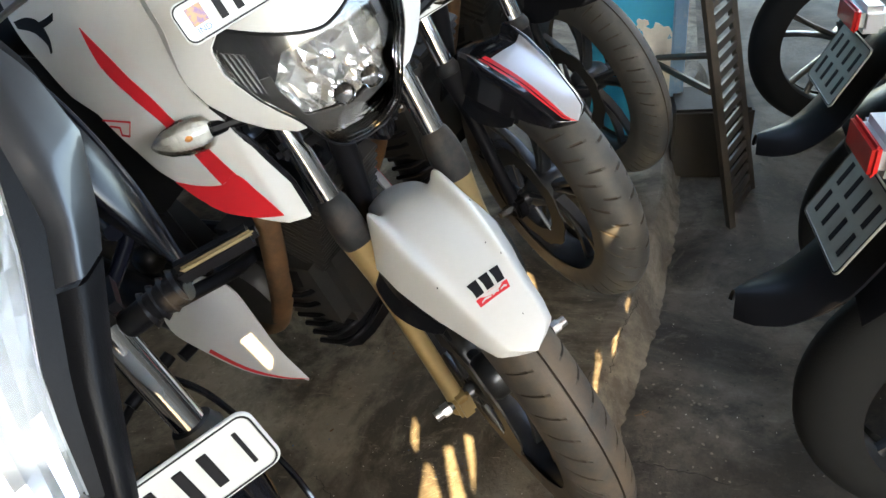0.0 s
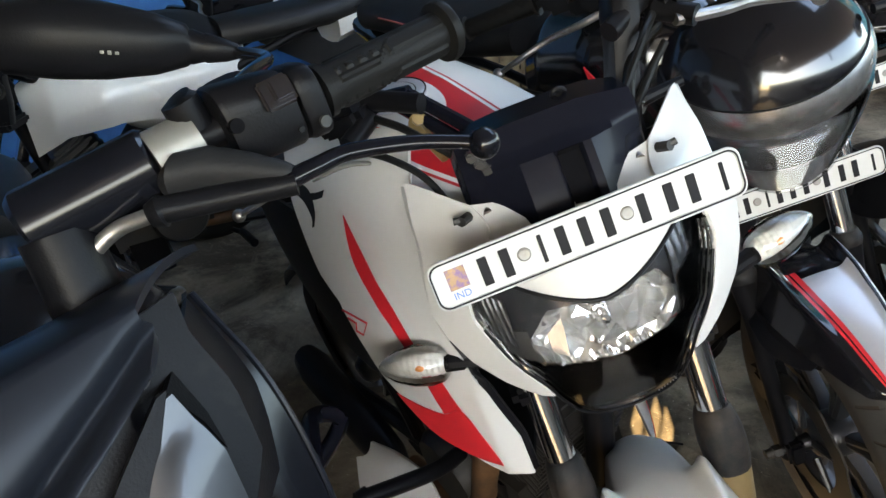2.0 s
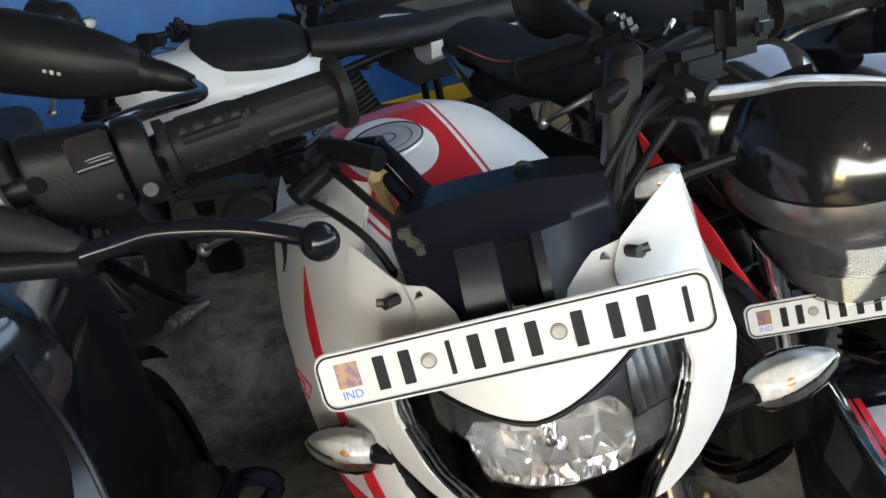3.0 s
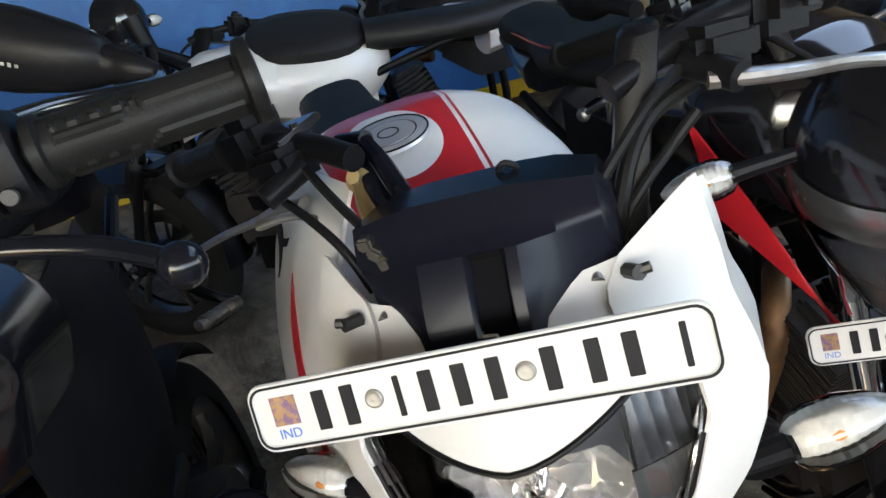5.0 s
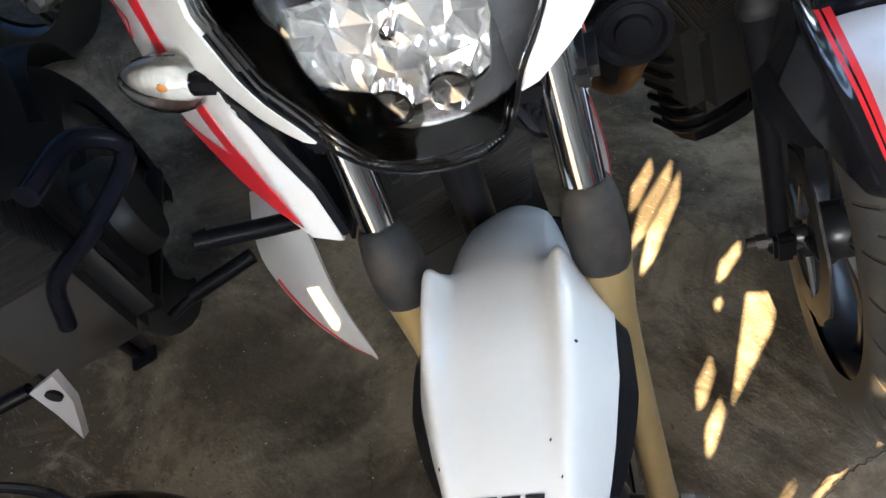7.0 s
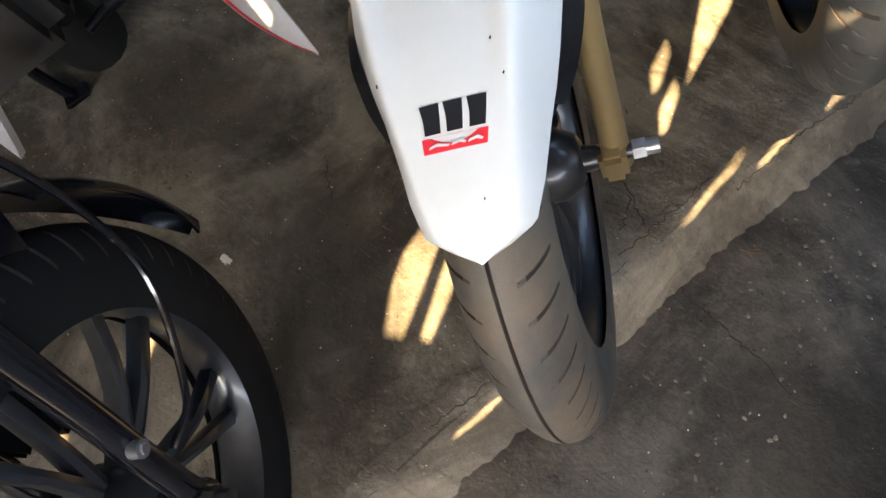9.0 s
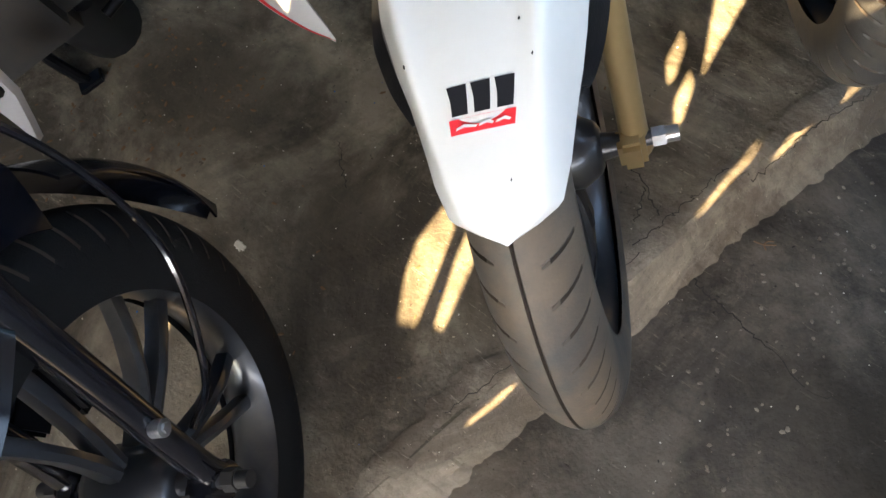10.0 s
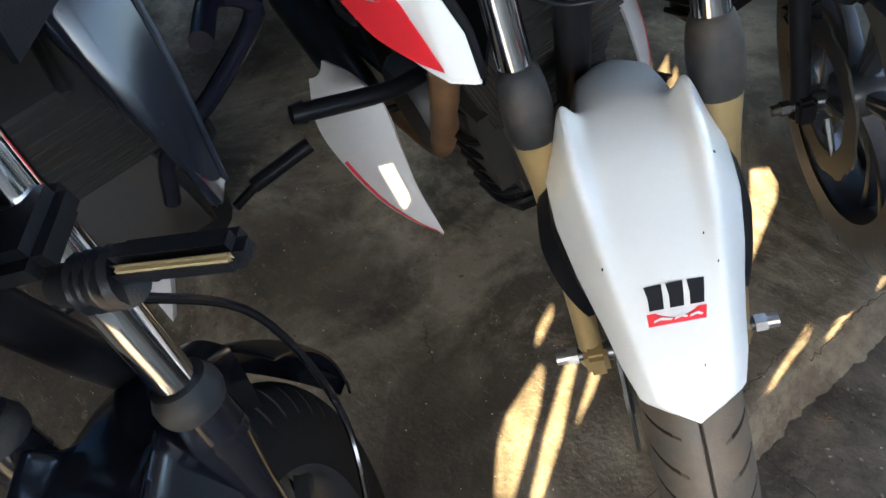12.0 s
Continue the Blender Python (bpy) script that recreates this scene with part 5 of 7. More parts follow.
        rim = [S(front(z) + 0.001, z) + Vector((-s * 0.006, 0.004, 0)) for z in [0.375 + 0.0125 * k for k in range(16)]]
        sweep(bm, rim, 0.0065, 8)
        part("shroud_rim", moved(bm, HEAD), BLACK, sh)
        # belly cowl blade
        bm = BM()
        fr = spline([(0.236, 0.44, 0.21), (0.262, 0.41, 0.165), (0.267, 0.35, 0.14), (0.252, 0.29, 0.075), (0.225, 0.245, 0.03), (0.197, 0.216, 0.003)], 4)
        re = spline([(0.21, 0.4, 0.25), (0.193, 0.335, 0.25), (0.181, 0.28, 0.222), (0.19, 0.252, 0.16), (0.197, 0.238, 0.085), (0.196, 0.217, 0.003)], 4)
        k = len(fr) - 1
        def belly(u, v):
            p = fr[int(round(u * k))].lerp(re[int(round(u * k))], v)
            p.y -= 0.014 * math.sin(math.pi * v) * (1 - u)
            return Vector((s * p.x, p.y, p.z))
        shell(bm, belly, k, 10, -0.005 * s)
        be = part("belly_cowl", moved(bm, HEAD), WHITE, bike, "white belly cowl with a red lower edge", 50)
        bm = BM()
        shell(bm, lambda u, v: belly(0.45 + 0.55 * u, 0.02 + 0.055 * v) + Vector((0, -0.0014, 0)), 11, 2, -0.0008 * s)
        part("red_edge", moved(bm, HEAD), RED, be)
        # engine guard peg
        bm = BM()
        sweep(bm, spline([(s * 0.12, 0.27, 0.235), (s * 0.175, 0.25, 0.258), (s * 0.28, 0.25, 0.3)], 5), 0.0125, 14)
        rod(bm, (s * 0.276, 0.25, 0.299), (s * 0.291, 0.25, 0.305), 0.0155, 0.012, 14)
        part("engine_guard", moved(bm, HEAD), BLACK, bike, "black engine guard peg")
    shroud(-1)
    shroud(1)
    return bike


main_bike()


# ---- the black and silver motorcycle ----
def round_cowl(bike, centre, r, mat, split=-8, tilt=20, wide=1.0, chin=0.0, band=0, turn=0):
    """A smooth bikini cowl with a lamp let into its lower half."""
    cowl = new("headlamp_cowl")
    cowl.parent = bike
    c = Vector(centre)
    m = Matrix.Rotation(radians(turn), 3, "Z") @ Matrix.Rotation(radians(tilt), 3, "X")
    def s(u, v, k=1.0, lo=-70, hi=75):
        a = radians(-100 + 200 * u)
        b = radians(lo + (hi - lo) * v)
        if chin and b < 0:
            d = -math.sin(b)
            p = Vector((r * wide * math.sin(a) * (1 - 0.25 * d * d), -r * 1.15 * math.cos(a) * (1 + chin * d), -r * 0.45 * d * math.cos(a / 1.3)))
        else:
            p = Vector((r * wide * math.sin(a) * math.cos(b), -r * 1.15 * math.cos(a) * math.cos(b), r * 1.12 * math.sin(b)))
        return c + m @ (p * k)
    bm = BM()
    shell(bm, lambda u, v: s(u, v, 1.0, split + band, 80), 40, 24, 0.004)
    part("cowl_shell", bm, mat, cowl, "glossy black cowl with sky reflections", 60)
    bm = BM()
    shell(bm, lambda u, v: s(0.1 + 0.8 * u, v, 0.995, -62, split - 1), 36, 16, 0.003)
    part("lamp_lens", bm, COWLLENS, cowl, "clear headlamp lens", 60).visible_shadow = False
    low = -34 if band else -56
    bm = BM()
    rng = random.Random(17)
    bowl = [[s(0.12 + 0.76 * i / 14, j / 6, 0.95 - 0.16 * (math.sin(math.pi * i / 14) * math.sin(math.pi * j / 6)) ** 0.7 + (rng.uniform(-0.02, 0.02) if 0 < i < 14 and 0 < j < 6 else 0), low, split - 3) for j in range(7)] for i in range(15)]
    shell(bm, lambda u, v: bowl[int(round(u * 14))][int(round(v * 6))], 14, 6, 0.003)
    part("reflector", bm, SMOKED if band else REFLECTOR, cowl, angle=3)
    bm = BM()
    shell(bm, lambda u, v: s(0.08 + 0.84 * u, v, 0.6, -66, split + 3), 14, 6, 0.003)
    part("lamp_housing", bm, BEZEL, cowl, angle=40)
    if band:
        bm = BM()
        shell(bm, lambda u, v: s(u, v, 1.004 + 0.012 * math.sin(math.pi * v), split, split + band), 40, 6, 0.005)
        part("cowl_band", bm, SMOKED, cowl, "smoky grey band between visor and lamp", 60)
        bm = BM()
        shell(bm, lambda u, v: s(0.08 + 0.84 * u, v, 0.965, -66, low + 1), 30, 6, 0.004)
        part("lamp_lip", bm, LIPGREY, cowl, "dark lower lip of the lamp", 60)
        bm = BM()
        sweep(bm, [s(k / 36, 1, 1.004, -60, split + band) for k in range(37)], 0.0016, 6)
        part("cowl_seam", bm, BLACK, cowl)
    if not band:
        bm = BM()
        shell(bm, lambda u, v: s(u, v, 1.004, -74, -56), 36, 5, 0.006)
        part("cowl_lip", bm, mat, cowl, angle=60)
        bm = BM()
        shell(bm, lambda u, v: s(0.06 + 0.88 * u, v, 1.006, split - 2, split + 3), 36, 3, 0.004)
        part("cowl_trim", bm, CHROME, cowl, "thin bright trim line", 60)
    return cowl


def second_bike():
    bike = thing("motorcycle", "black motorcycle with silver and red mudguard stripes", "motorcycle", at(0.385, 0.395, -0.065), "parked motorcycles")
    wheel(bike, AXLE, style=1, grooves=60, disc_side=-1, half=0.05, spokes=5, tyre_mat=WORNRUBBER)
    fork(bike, BLACK, boots=False)
    def pick(u, v):
        return 1 if 0.37 < v < 0.8 and u < 0.56 else 2 if u < 0.6 and (0.27 < v < 0.3 or 0.32 < v < 0.37) else 3 if 0.84 < v < 0.87 and u < 0.7 else 0
    fender(bike, [GLOSS, SILVER, RED, WHITE], pick=pick, under=BLACK, tip=38, rear=-38)
    number_plate(bike, (-0.029, 0.0, 0.489), (1, -0.06, 0.03), (0, 0.2, 1), 0.262)
    round_cowl(bike, (0.012, 0.14, 0.62), 0.135, GLOSS, 5, wide=1.12, chin=0.34, band=17, turn=-20)
    for s in (-1, 1):
        indicator(bike, (s * 0.197, 0.052, 0.681), (s * 0.272, 0.045, 0.675))
    bar_set(bike, -1, METAL, None, True)
    bar_set(bike, 1, METAL)
    frame_and_rear(bike, GLOSS, stitch=True)
    for s in (-1, 1):
        bm = BM()
        edge = table([(0, 0.0), (0.3, 0.05), (1, 0.13)])
        shell(bm, lambda u, v: Vector((s * (0.118 + 0.04 * v), -0.008 + 0.17 * v + 0.03 * u, 0.45 + 0.12 * v + edge(v) * u)), 10, 24, -0.004 * s)
        part("side_shroud", moved(bm, HEAD), RED, bike, "red side shroud")
    return bike


second_bike()


def third_bike():
    bike = thing("motorcycle", "plain black motorcycle beside the blue pillar", "motorcycle", at(0.775, 0.735, -0.135), "parked motorcycles")
    wheel(bike, AXLE, style=0, grooves=110, disc_side=-1, half=0.045, spokes=5, tyre_mat=WORNRUBBER)
    fork(bike, BLACK, boots=False)
    fender(bike, BLACK, under=BLACK, tip=26, rear=-40, wide=1.1)
    number_plate(bike, (0, -0.01, 0.52), (1, -0.06, 0.03), (0, 0.2, 1))
    round_cowl(bike, (0, 0.14, 0.66), 0.13, GLOSS)
    for s in (-1, 1):
        indicator(bike, (s * 0.15, 0.14, 0.6), (s * 0.22, 0.15, 0.61))
    bar_set(bike, -1, METAL)
    bar_set(bike, 1, METAL)
    frame_and_rear(bike, GLOSS)
    return bike


third_bike()


# ---- the dark grey motorcycle ----
def face5(x, z, lift=0.0):
    return Vector((x, (z - 0.5) * 0.4 + 3.0 * x * x - lift, z))


def left_controls(bike):
    """The left half of the grey motorcycle's handlebar: clamp, grip, switches, lever, cable and mirror."""
    h = new("handlebar")
    h.parent = bike
    def tube(name, pts, r, mat, label="", n=20, flat=1.0):
        bm = BM()
        sweep(bm, pts, r, n, flat)
        return part(name, bm, mat, h, label)
    V = Vector
    tube("clamp_stub", [V((0.086, 0.259, 0.794)), V((0.09, 0.2605, 0.7945)), V((0.166, 0.284, 0.799)), V((0.168, 0.2845, 0.799))], [0.021, 0.0245, 0.0235, 0.021], DARKGLOSS, "thick black bar clamp")
    tube("clamp_sleeve", [V((0.167, 0.2842, 0.799)), V((0.194, 0.298, 0.8))], 0.0195, SLEEVE, "bare metal sleeve on the bar")
    tube("bar", spline([(0.19, 0.296, 0.8), (0.235, 0.315, 0.797), (0.277, 0.334, 0.792), (0.367, 0.389, 0.789)], 4), 0.011, BLACK)
    # grip with a moulded pattern
    a, b = V((0.272, 0.332, 0.792)), V((0.366, 0.3885, 0.789))
    d = (b - a).normalized()
    sx = d.cross(V((0, 0, 1))).normalized()
    sz = sx.cross(d)
    bm = BM()
    rings = []
    rows, around = 81, 48
    for k in range(rows):
        t = k / (rows - 1)
        r = 0.0162 + (0.003 if t < 0.06 else 0.0)
        c = a + (b - a) * t
        one = ring(c, sx, sz, r, r, around)
        if 0.12 < t < 0.96:
            for i, p in enumerate(one):
                q = i % 12
                edge = 2.5 if t < 0.42 else 2.5 + 5 * min(1, (t - 0.42) / 0.12)
                rib = abs(q - edge) < 0.6 or (t > 0.5 and edge - 4.2 < q < edge - 0.6)
                stud = t < 0.48 and 5 <= q <= 6 and k % 8 < 4
                if rib or stud:
                    one[i] = c + (p - c) * 1.075
        rings.append(one)
    loft(bm, rings)
    part("grip", bm, GRIP, h, "worn black rubber handgrip", 20)
    bm = BM()
    loft(bm, [ring(b + d * w, sx, sz, r, r, 28) for w, r in ((-0.003, 0.017), (-0.001, 0.0225), (0.003, 0.0235), (0.006, 0.0225), (0.007, 0.012))])
    part("grip_flange", bm, GRIP, h)
    # switch housing: two rounded halves
    c0, c1 = V((0.206, 0.304, 0.8)), V((0.268, 0.331, 0.7925))
    for name, t0, t1 in (("switch_housing", 0.0, 0.72), ("housing_cap", 0.735, 1.0)):
        bm = BM()
        prof = [(t0, 0.8), (t0 + 0.02, 0.94), (t0 + 0.07, 1.0), (t1 - 0.06, 1.0), (t1 - 0.02, 0.96), (t1, 0.85)]
        loft(bm, [ring(c0.lerp(c1, t) - sz * 0.001, sx, sz, (0.0265 - 0.004 * t) * k, (0.0285 - 0.003 * t) * k, 40, 3.4) for t, k in prof])
        part(name, bm, BLACK, h, "dusty black switch housing" if t0 == 0 else "")
    front = -sx if sx.y > 0 else sx
    up = (front * 0.93 + sz * 0.3).normalized()
    m = Matrix((d, d.cross(up) * -1, up)).transposed().to_4x4()
    c = c0.lerp(c1, 0.55)
    bm = BM()
    box(bm, c + up * 0.026 + sz * 0.005, (0.023, 0.02, 0.005), 0.0018, m)
    box(bm, c + up * 0.028 + sz * 0.006 + d * 0.003, (0.014, 0.014, 0.006), 0.0015, m)
    part("switch_button", bm, GLOSS, h)
    for t, e in ((0.86, -0.014),):
        bm = BM()
        q = c0.lerp(c1, t) + front * (0.0265 - e * 0.1) + sz * e
        rod(bm, q, q + front * 0.0016, 0.0046, 0.004, 14)
        part("housing_screw", bm, ENGINE, h)
    # small dark disc in place of a hole
    bm = BM()
    q = c0.lerp(c1, 0.62) + front * 0.0262 - sz * 0.014
    rod(bm, q, q + front * 0.001, 0.0024, 0.002, 12)
    part("housing_screw", bm, GRIP, h)
    # black disc painted for the shade of a round hole
    bm = BM()
    q = c0.lerp(c1, 0.08) + front * 0.0262 + sz * 0.002
    rod(bm, q - front * 0.004, q + front * 0.0012, 0.0055, 0.0048, 14)
    part("hole_shade", bm, SHADEBLACK, h)
    tube("choke_knob", [V((0.196, 0.298, 0.806)), V((0.195, 0.297, 0.826)), V((0.1945, 0.2965, 0.828))], [0.0125, 0.0125, 0.010], BLACK, n=16)
    # lever with its rubber cover, adjuster and cable elbow
    bm = BM()
    loft(bm, [ring(q, (0.2, -0.5, 0.8), (-0.35, -0.75, -0.4), r, r * 0.8, 20, 2.6) for q, r in ((V((0.172, 0.268, 0.789)), 0.009), (V((0.18, 0.268, 0.788)), 0.0175), (V((0.2, 0.272, 0.783)), 0.0185), (V((0.222, 0.27, 0.775)), 0.0145), (V((0.243, 0.265, 0.767)), 0.0095), (V((0.248, 0.264, 0.765)), 0.007))])
    part("lever_cover", bm, BOOT, h, "dusty black rubber lever cover")
    tube("cable_adjuster", [V((0.16, 0.252, 0.777)), V((0.168, 0.253, 0.777)), V((0.17, 0.253, 0.777)), V((0.248, 0.261, 0.761))], [0.0075, 0.0105, 0.0085, 0.0078], BLACK)
    lever = spline([(0.244, 0.262, 0.764), (0.262, 0.268, 0.764), (0.283, 0.278, 0.762), (0.322, 0.285, 0.751), (0.35, 0.284, 0.741), (0.366, 0.28, 0.735)], 6)
    bm = BM()
    sweep(bm, lever, [0.008 - 0.0026 * k / (len(lever) - 1) for k in range(len(lever))], 14, 0.8)
    ball(bm, lever[-1], 0.0108, n=20)
    part("lever", bm, DARKGLOSS, h, "glossy black lever with a ball end")
    elbow = spline([(0.162, 0.252, 0.777), (0.135, 0.255, 0.775), (0.114, 0.249, 0.765), (0.1, 0.245, 0.742), (0.092, 0.244, 0.7), (0.094, 0.244, 0.64)], 7)
    tube("cable_elbow", elbow[:26], 0.0052, METAL, "bent bare metal cable elbow", 12)
    tube("cable", elbow[24:], 0.0042, GRIP, n=10)
    # mirror on its stem, folded back
    tube("mirror_stem", spline([(0.203, 0.31, 0.81), (0.222, 0.4, 0.81), (0.215, 0.51, 0.8), (0.176, 0.578, 0.805)], 7), 0.0058, GLOSS, n=12)
    bm = BM()
    line = [V((0.178, 0.579, 0.8045)), V((0.168, 0.577, 0.81)), V((0.152, 0.575, 0.819)), V((0.15, 0.575, 0.82)), V((0.14, 0.574, 0.825)), V((0.138, 0.573, 0.826)), V((0.136, 0.573, 0.828)), V((0.11, 0.57, 0.84)), V((0.07, 0.566, 0.859)), V((0.03, 0.561, 0.878)), V((-0.01, 0.556, 0.894)), V((-0.035, 0.553, 0.903)), V((-0.045, 0.552, 0.906))]
    size = [0.007, 0.011, 0.0145, 0.0135, 0.017, 0.0165, 0.02, 0.029, 0.036, 0.038, 0.033, 0.02, 0.006]
    ax = (line[-1] - line[0]).normalized()
    q = ax.cross(V((0, 0, 1))).normalized()
    loft(bm, [ring(p, q, q.cross(ax), r * 0.85, r, 28, 2.3) for p, r in zip(line, size)])
    mir = part("mirror_housing", bm, BLACK, h, "matt black mirror housing", 50)
    for k in range(3):
        bm = BM()
        p = V((0.081 - 0.006 * k, 0.5665, 0.8475 + 0.0028 * k)) + q * (-0.0312 if q.y > 0 else 0.0312)
        box(bm, p, (0.0035, 0.0008, 0.0028 + 0.001 * (k % 2)), 0.0003, Matrix.Rotation(radians(25), 4, "Y"))
        part("maker_mark", bm, DULLPLATE, mir)
    return h


def grey_bike():
    bike = thing("motorcycle", "dark grey motorcycle with a wedge headlamp and folded mirror", "motorcycle", at(-0.431, -0.3375, 0.0925), "parked motorcycles")
    wheel(bike, AXLE, R=0.288, style=0, grooves=100, disc_side=0, half=0.04, spokes=6, tyre_mat=DARKRUBBER)
    fork(bike, GLOSS, boots=False, rake=0.11, top=0.7, half=0.085, seal=0.025)
    fender(bike, DARKGLOSS, under=DARKGLOSS, tip=36, rear=-44, pointed=True)
    number_plate(bike, (0.014, -0.002, 0.411), (1, 0.0, 0.0), (0, 0.2, 1), 0.285, 0.058)
    mask = new("headlamp_mask")
    mask.parent = bike
    ins = table([(0.46, 0.002), (0.51, 0.004), (0.542, 0.01), (0.57, 0.016), (0.60, 0.031), (0.643, 0.081), (0.675, 0.127)])
    out = table([(0.46, 0.045), (0.51, 0.06), (0.542, 0.072), (0.6, 0.104), (0.643, 0.121), (0.675, 0.129)])
    sil_in = table([(0.44, 0.05), (0.51, 0.078), (0.529, 0.087), (0.6, 0.126), (0.667, 0.136), (0.712, 0.158)])
    sil_out = table([(0.44, 0.06), (0.519, 0.103), (0.588, 0.15), (0.628, 0.171), (0.67, 0.17), (0.712, 0.160)])
    bm = BM()
    spread(bm, ins, out, 0.462, 0.674, 26, 10, 0.003, 0.0, surf=face5)
    part("lamp_lens", bm, SHEENLENS, mask, "tall clear wedge headlamp lens", 50).visible_shadow = False
    for s in (-1, 1):
        bm = BM()
        rng = random.Random(7)
        rows = []
        for j in range(9):
            z = 0.464 + 0.208 * j / 8
            row = []
            for i in range(7):
                x = ins(z) + (out(z) - ins(z)) * i / 6
                deep = 0.008 + 0.03 * math.sin(math.pi * i / 6) * math.sin(math.pi * j / 8) + (rng.uniform(-0.01, 0.01) if 0 < i < 6 and 0 < j < 8 else 0)
                row.append(bm.verts.new(face5(s * x, z, -deep)))
            rows.append(row)
        for j in range(8):
            for i in range(6):
                bm.faces.new((rows[j][i], rows[j][i + 1], rows[j + 1][i + 1], rows[j + 1][i]))
        part("reflector", bm, PALEREFLECTOR, mask, "bright faceted reflector", 3)
        bm = BM()
        for side in (ins, out):
            sweep(bm, [face5(s * side(z), z, -0.002) for z in [0.464 + 0.0105 * k for k in range(21)]], 0.0024, 6)
        part("lens_edge", bm, SILVER, mask, "pale moulded edge of the lens")
    bm = BM()
    spread(bm, out, sil_in, 0.46, 0.675, 24, 5, 0.006, 0.002, surf=face5)
    spread(bm, lambda z: max(0.0, ins(z) - 0.022), ins, 0.46, 0.675, 24, 4, 0.006, 0.002, surf=face5)
    spread(bm, table([(0.668, 0.108), (0.69, 0.128), (0.715, 0.155)]), table([(0.668, 0.137), (0.69, 0.148), (0.715, 0.159)]), 0.67, 0.714, 8, 4, 0.006, 0.002, surf=face5)
    part("lamp_frame", bm, BLACK, mask, "satin black lamp frame", 50)
    for s in (-1, 1):
        bm = BM()
        def silver(u, v):
            z = 0.445 + 0.266 * u
            crease = 0.35 + 0.4 * abs(u - 0.62)
            return face5(s * (sil_in(z) + (sil_out(z) - sil_in(z)) * v), z, 0.003 + 0.013 * (v / crease if v < crease else (1 - v) / (1 - crease)) ** 0.8 * math.sin(math.pi * min(1, u + 0.08)) ** 0.5)
        shell(bm, lambda u, v: silver(0.47 + 0.53 * u, v), 24, 14, 0.006 * s)
        part("silver_panel", bm, GREY, mask, "grey metallic side panel", 60)
        bm = BM()
        shell(bm, lambda u, v: silver(0.46 * u, v), 16, 14, 0.006 * s)
        part("lower_panel", bm, BLACK, mask, "black lower side panel", 60)
    bm = BM()
    low = table([(0, 0.606), (0.03, 0.634), (0.06, 0.662), (0.1, 0.692), (0.13, 0.706), (0.155, 0.722)])
    def top5(u, v):
        x = (u - 0.5) * 2 * 0.156
        z = low(abs(x)) + (0.765 - 0.012 * (x / 0.15) ** 2 - low(abs(x))) * min(1, v * 1.5)
        valley = 0.072 + 1.9 * (z - 0.691)
        p = face5(x, z, 0.014 * math.exp(-((abs(x) - valley - 0.026) / 0.018) ** 2) - 0.014 * math.exp(-((abs(x) - valley) / 0.013) ** 2) + 0.008 - 0.9 * x * x + 0.012 * math.cos(x * 9) * math.sin(min(1, v * 1.5) * 2.6))
        if v > 0.667:
            k = (v - 0.667) * 3
            p += Vector((0, 0.11 * k, 0.012 * k - 0.03 * k * k))
        return p
    shell(bm, top5, 48, 36, 0.005)
    part("top_cowl", bm, SATIN, mask, "satin dark grey top cowl", 60)
    for s in (-1, 1):
        bm = BM()
        rod(bm, (s * 0.143, 0.172, 0.7165), (s * 0.144, 0.164, 0.7195), 0.0052, 0.0046, 14)
        part("cowl_screw", bm, METAL, mask)
    bm = BM()
    for s in (-1, 1):
        shell(bm, lambda u, v: face5(s * (0.02 + 0.115 * u), low(0.02 + 0.115 * u) - 0.03 + 0.03 * v, -0.02), 16, 6, 0.004 * s)
    part("vent", bm, BLACK, mask)
    bm = BM()
    spread(bm, lambda z: 0.0, lambda z: sil_out(min(z, 0.71)) - 0.004, 0.45, 0.735, 24, 10, 0.004, -0.062, surf=face5)
    part("lamp_housing", bm, BLACK, mask, angle=60)
    for s in (-1, 1):
        bm = BM()
        edge = spline([(0.135, 0.3, 0.7), (0.16, 0.28, 0.62), (0.169, 0.25, 0.53), (0.162, 0.22, 0.437)], 8)
        root = spline([(0.1, 0.29, 0.7), (0.112, 0.25, 0.62), (0.13, 0.225, 0.53), (0.158, 0.217, 0.437)], 8)
        n = len(edge) - 1
        def blade(u, v):
            p = root[int(round(u * n))].lerp(edge[int(round(u * n))], v)
            return Vector((s * p.x, p.y - 0.024 * math.sin(math.pi * v), p.z))
        shell(bm, blade, n, 8, 0.005 * s)
        sh = part("side_blade", bm, DARKGLOSS, bike, "long glossy black side blade", 60)
        bm = BM()
        def cheek(u, v):
            z = 0.7 - 0.255 * u
            p = face5(sil_out(z) - 0.012, z, -0.006).lerp(edge[int(round(u * n))] + Vector((-0.006, 0.004, 0)), 0.15 + 0.72 * u + (0.85 - 0.72 * u) * v)
            return Vector((s * p.x, p.y + 0.02 * math.sin(math.pi * v), p.z))
        shell(bm, lambda u, v: cheek(0.5 * u, v), n // 2, 8, 0.004 * s)
        part("cowl_cheek", bm, BLACK, sh)
        bm = BM()
        sweep(bm, [Vector((s * p.x, p.y - 0.002, p.z)) for p in edge], 0.0022, 6)
        part("blade_edge", bm, SATIN, sh)
        ind = new("turn_signal")
        ind.parent = bike
        bm = BM()
        rod(bm, (s * 0.11, 0.12, 0.482), (s * 0.165, 0.10, 0.497), 0.012, 0.014)
        for k in range(4):
            c = Vector((s * (0.13 + 0.01 * k), 0.113 - 0.003 * k, 0.487 + 0.003 * k))
            rib = BM()
            rod(rib, c, c + Vector((s * 0.004, 0, 0)), 0.017, 0.015)
            part("stalk_rib", rib, BLACK, ind)
        part("stalk", bm, BLACK, ind)
        bm = BM()
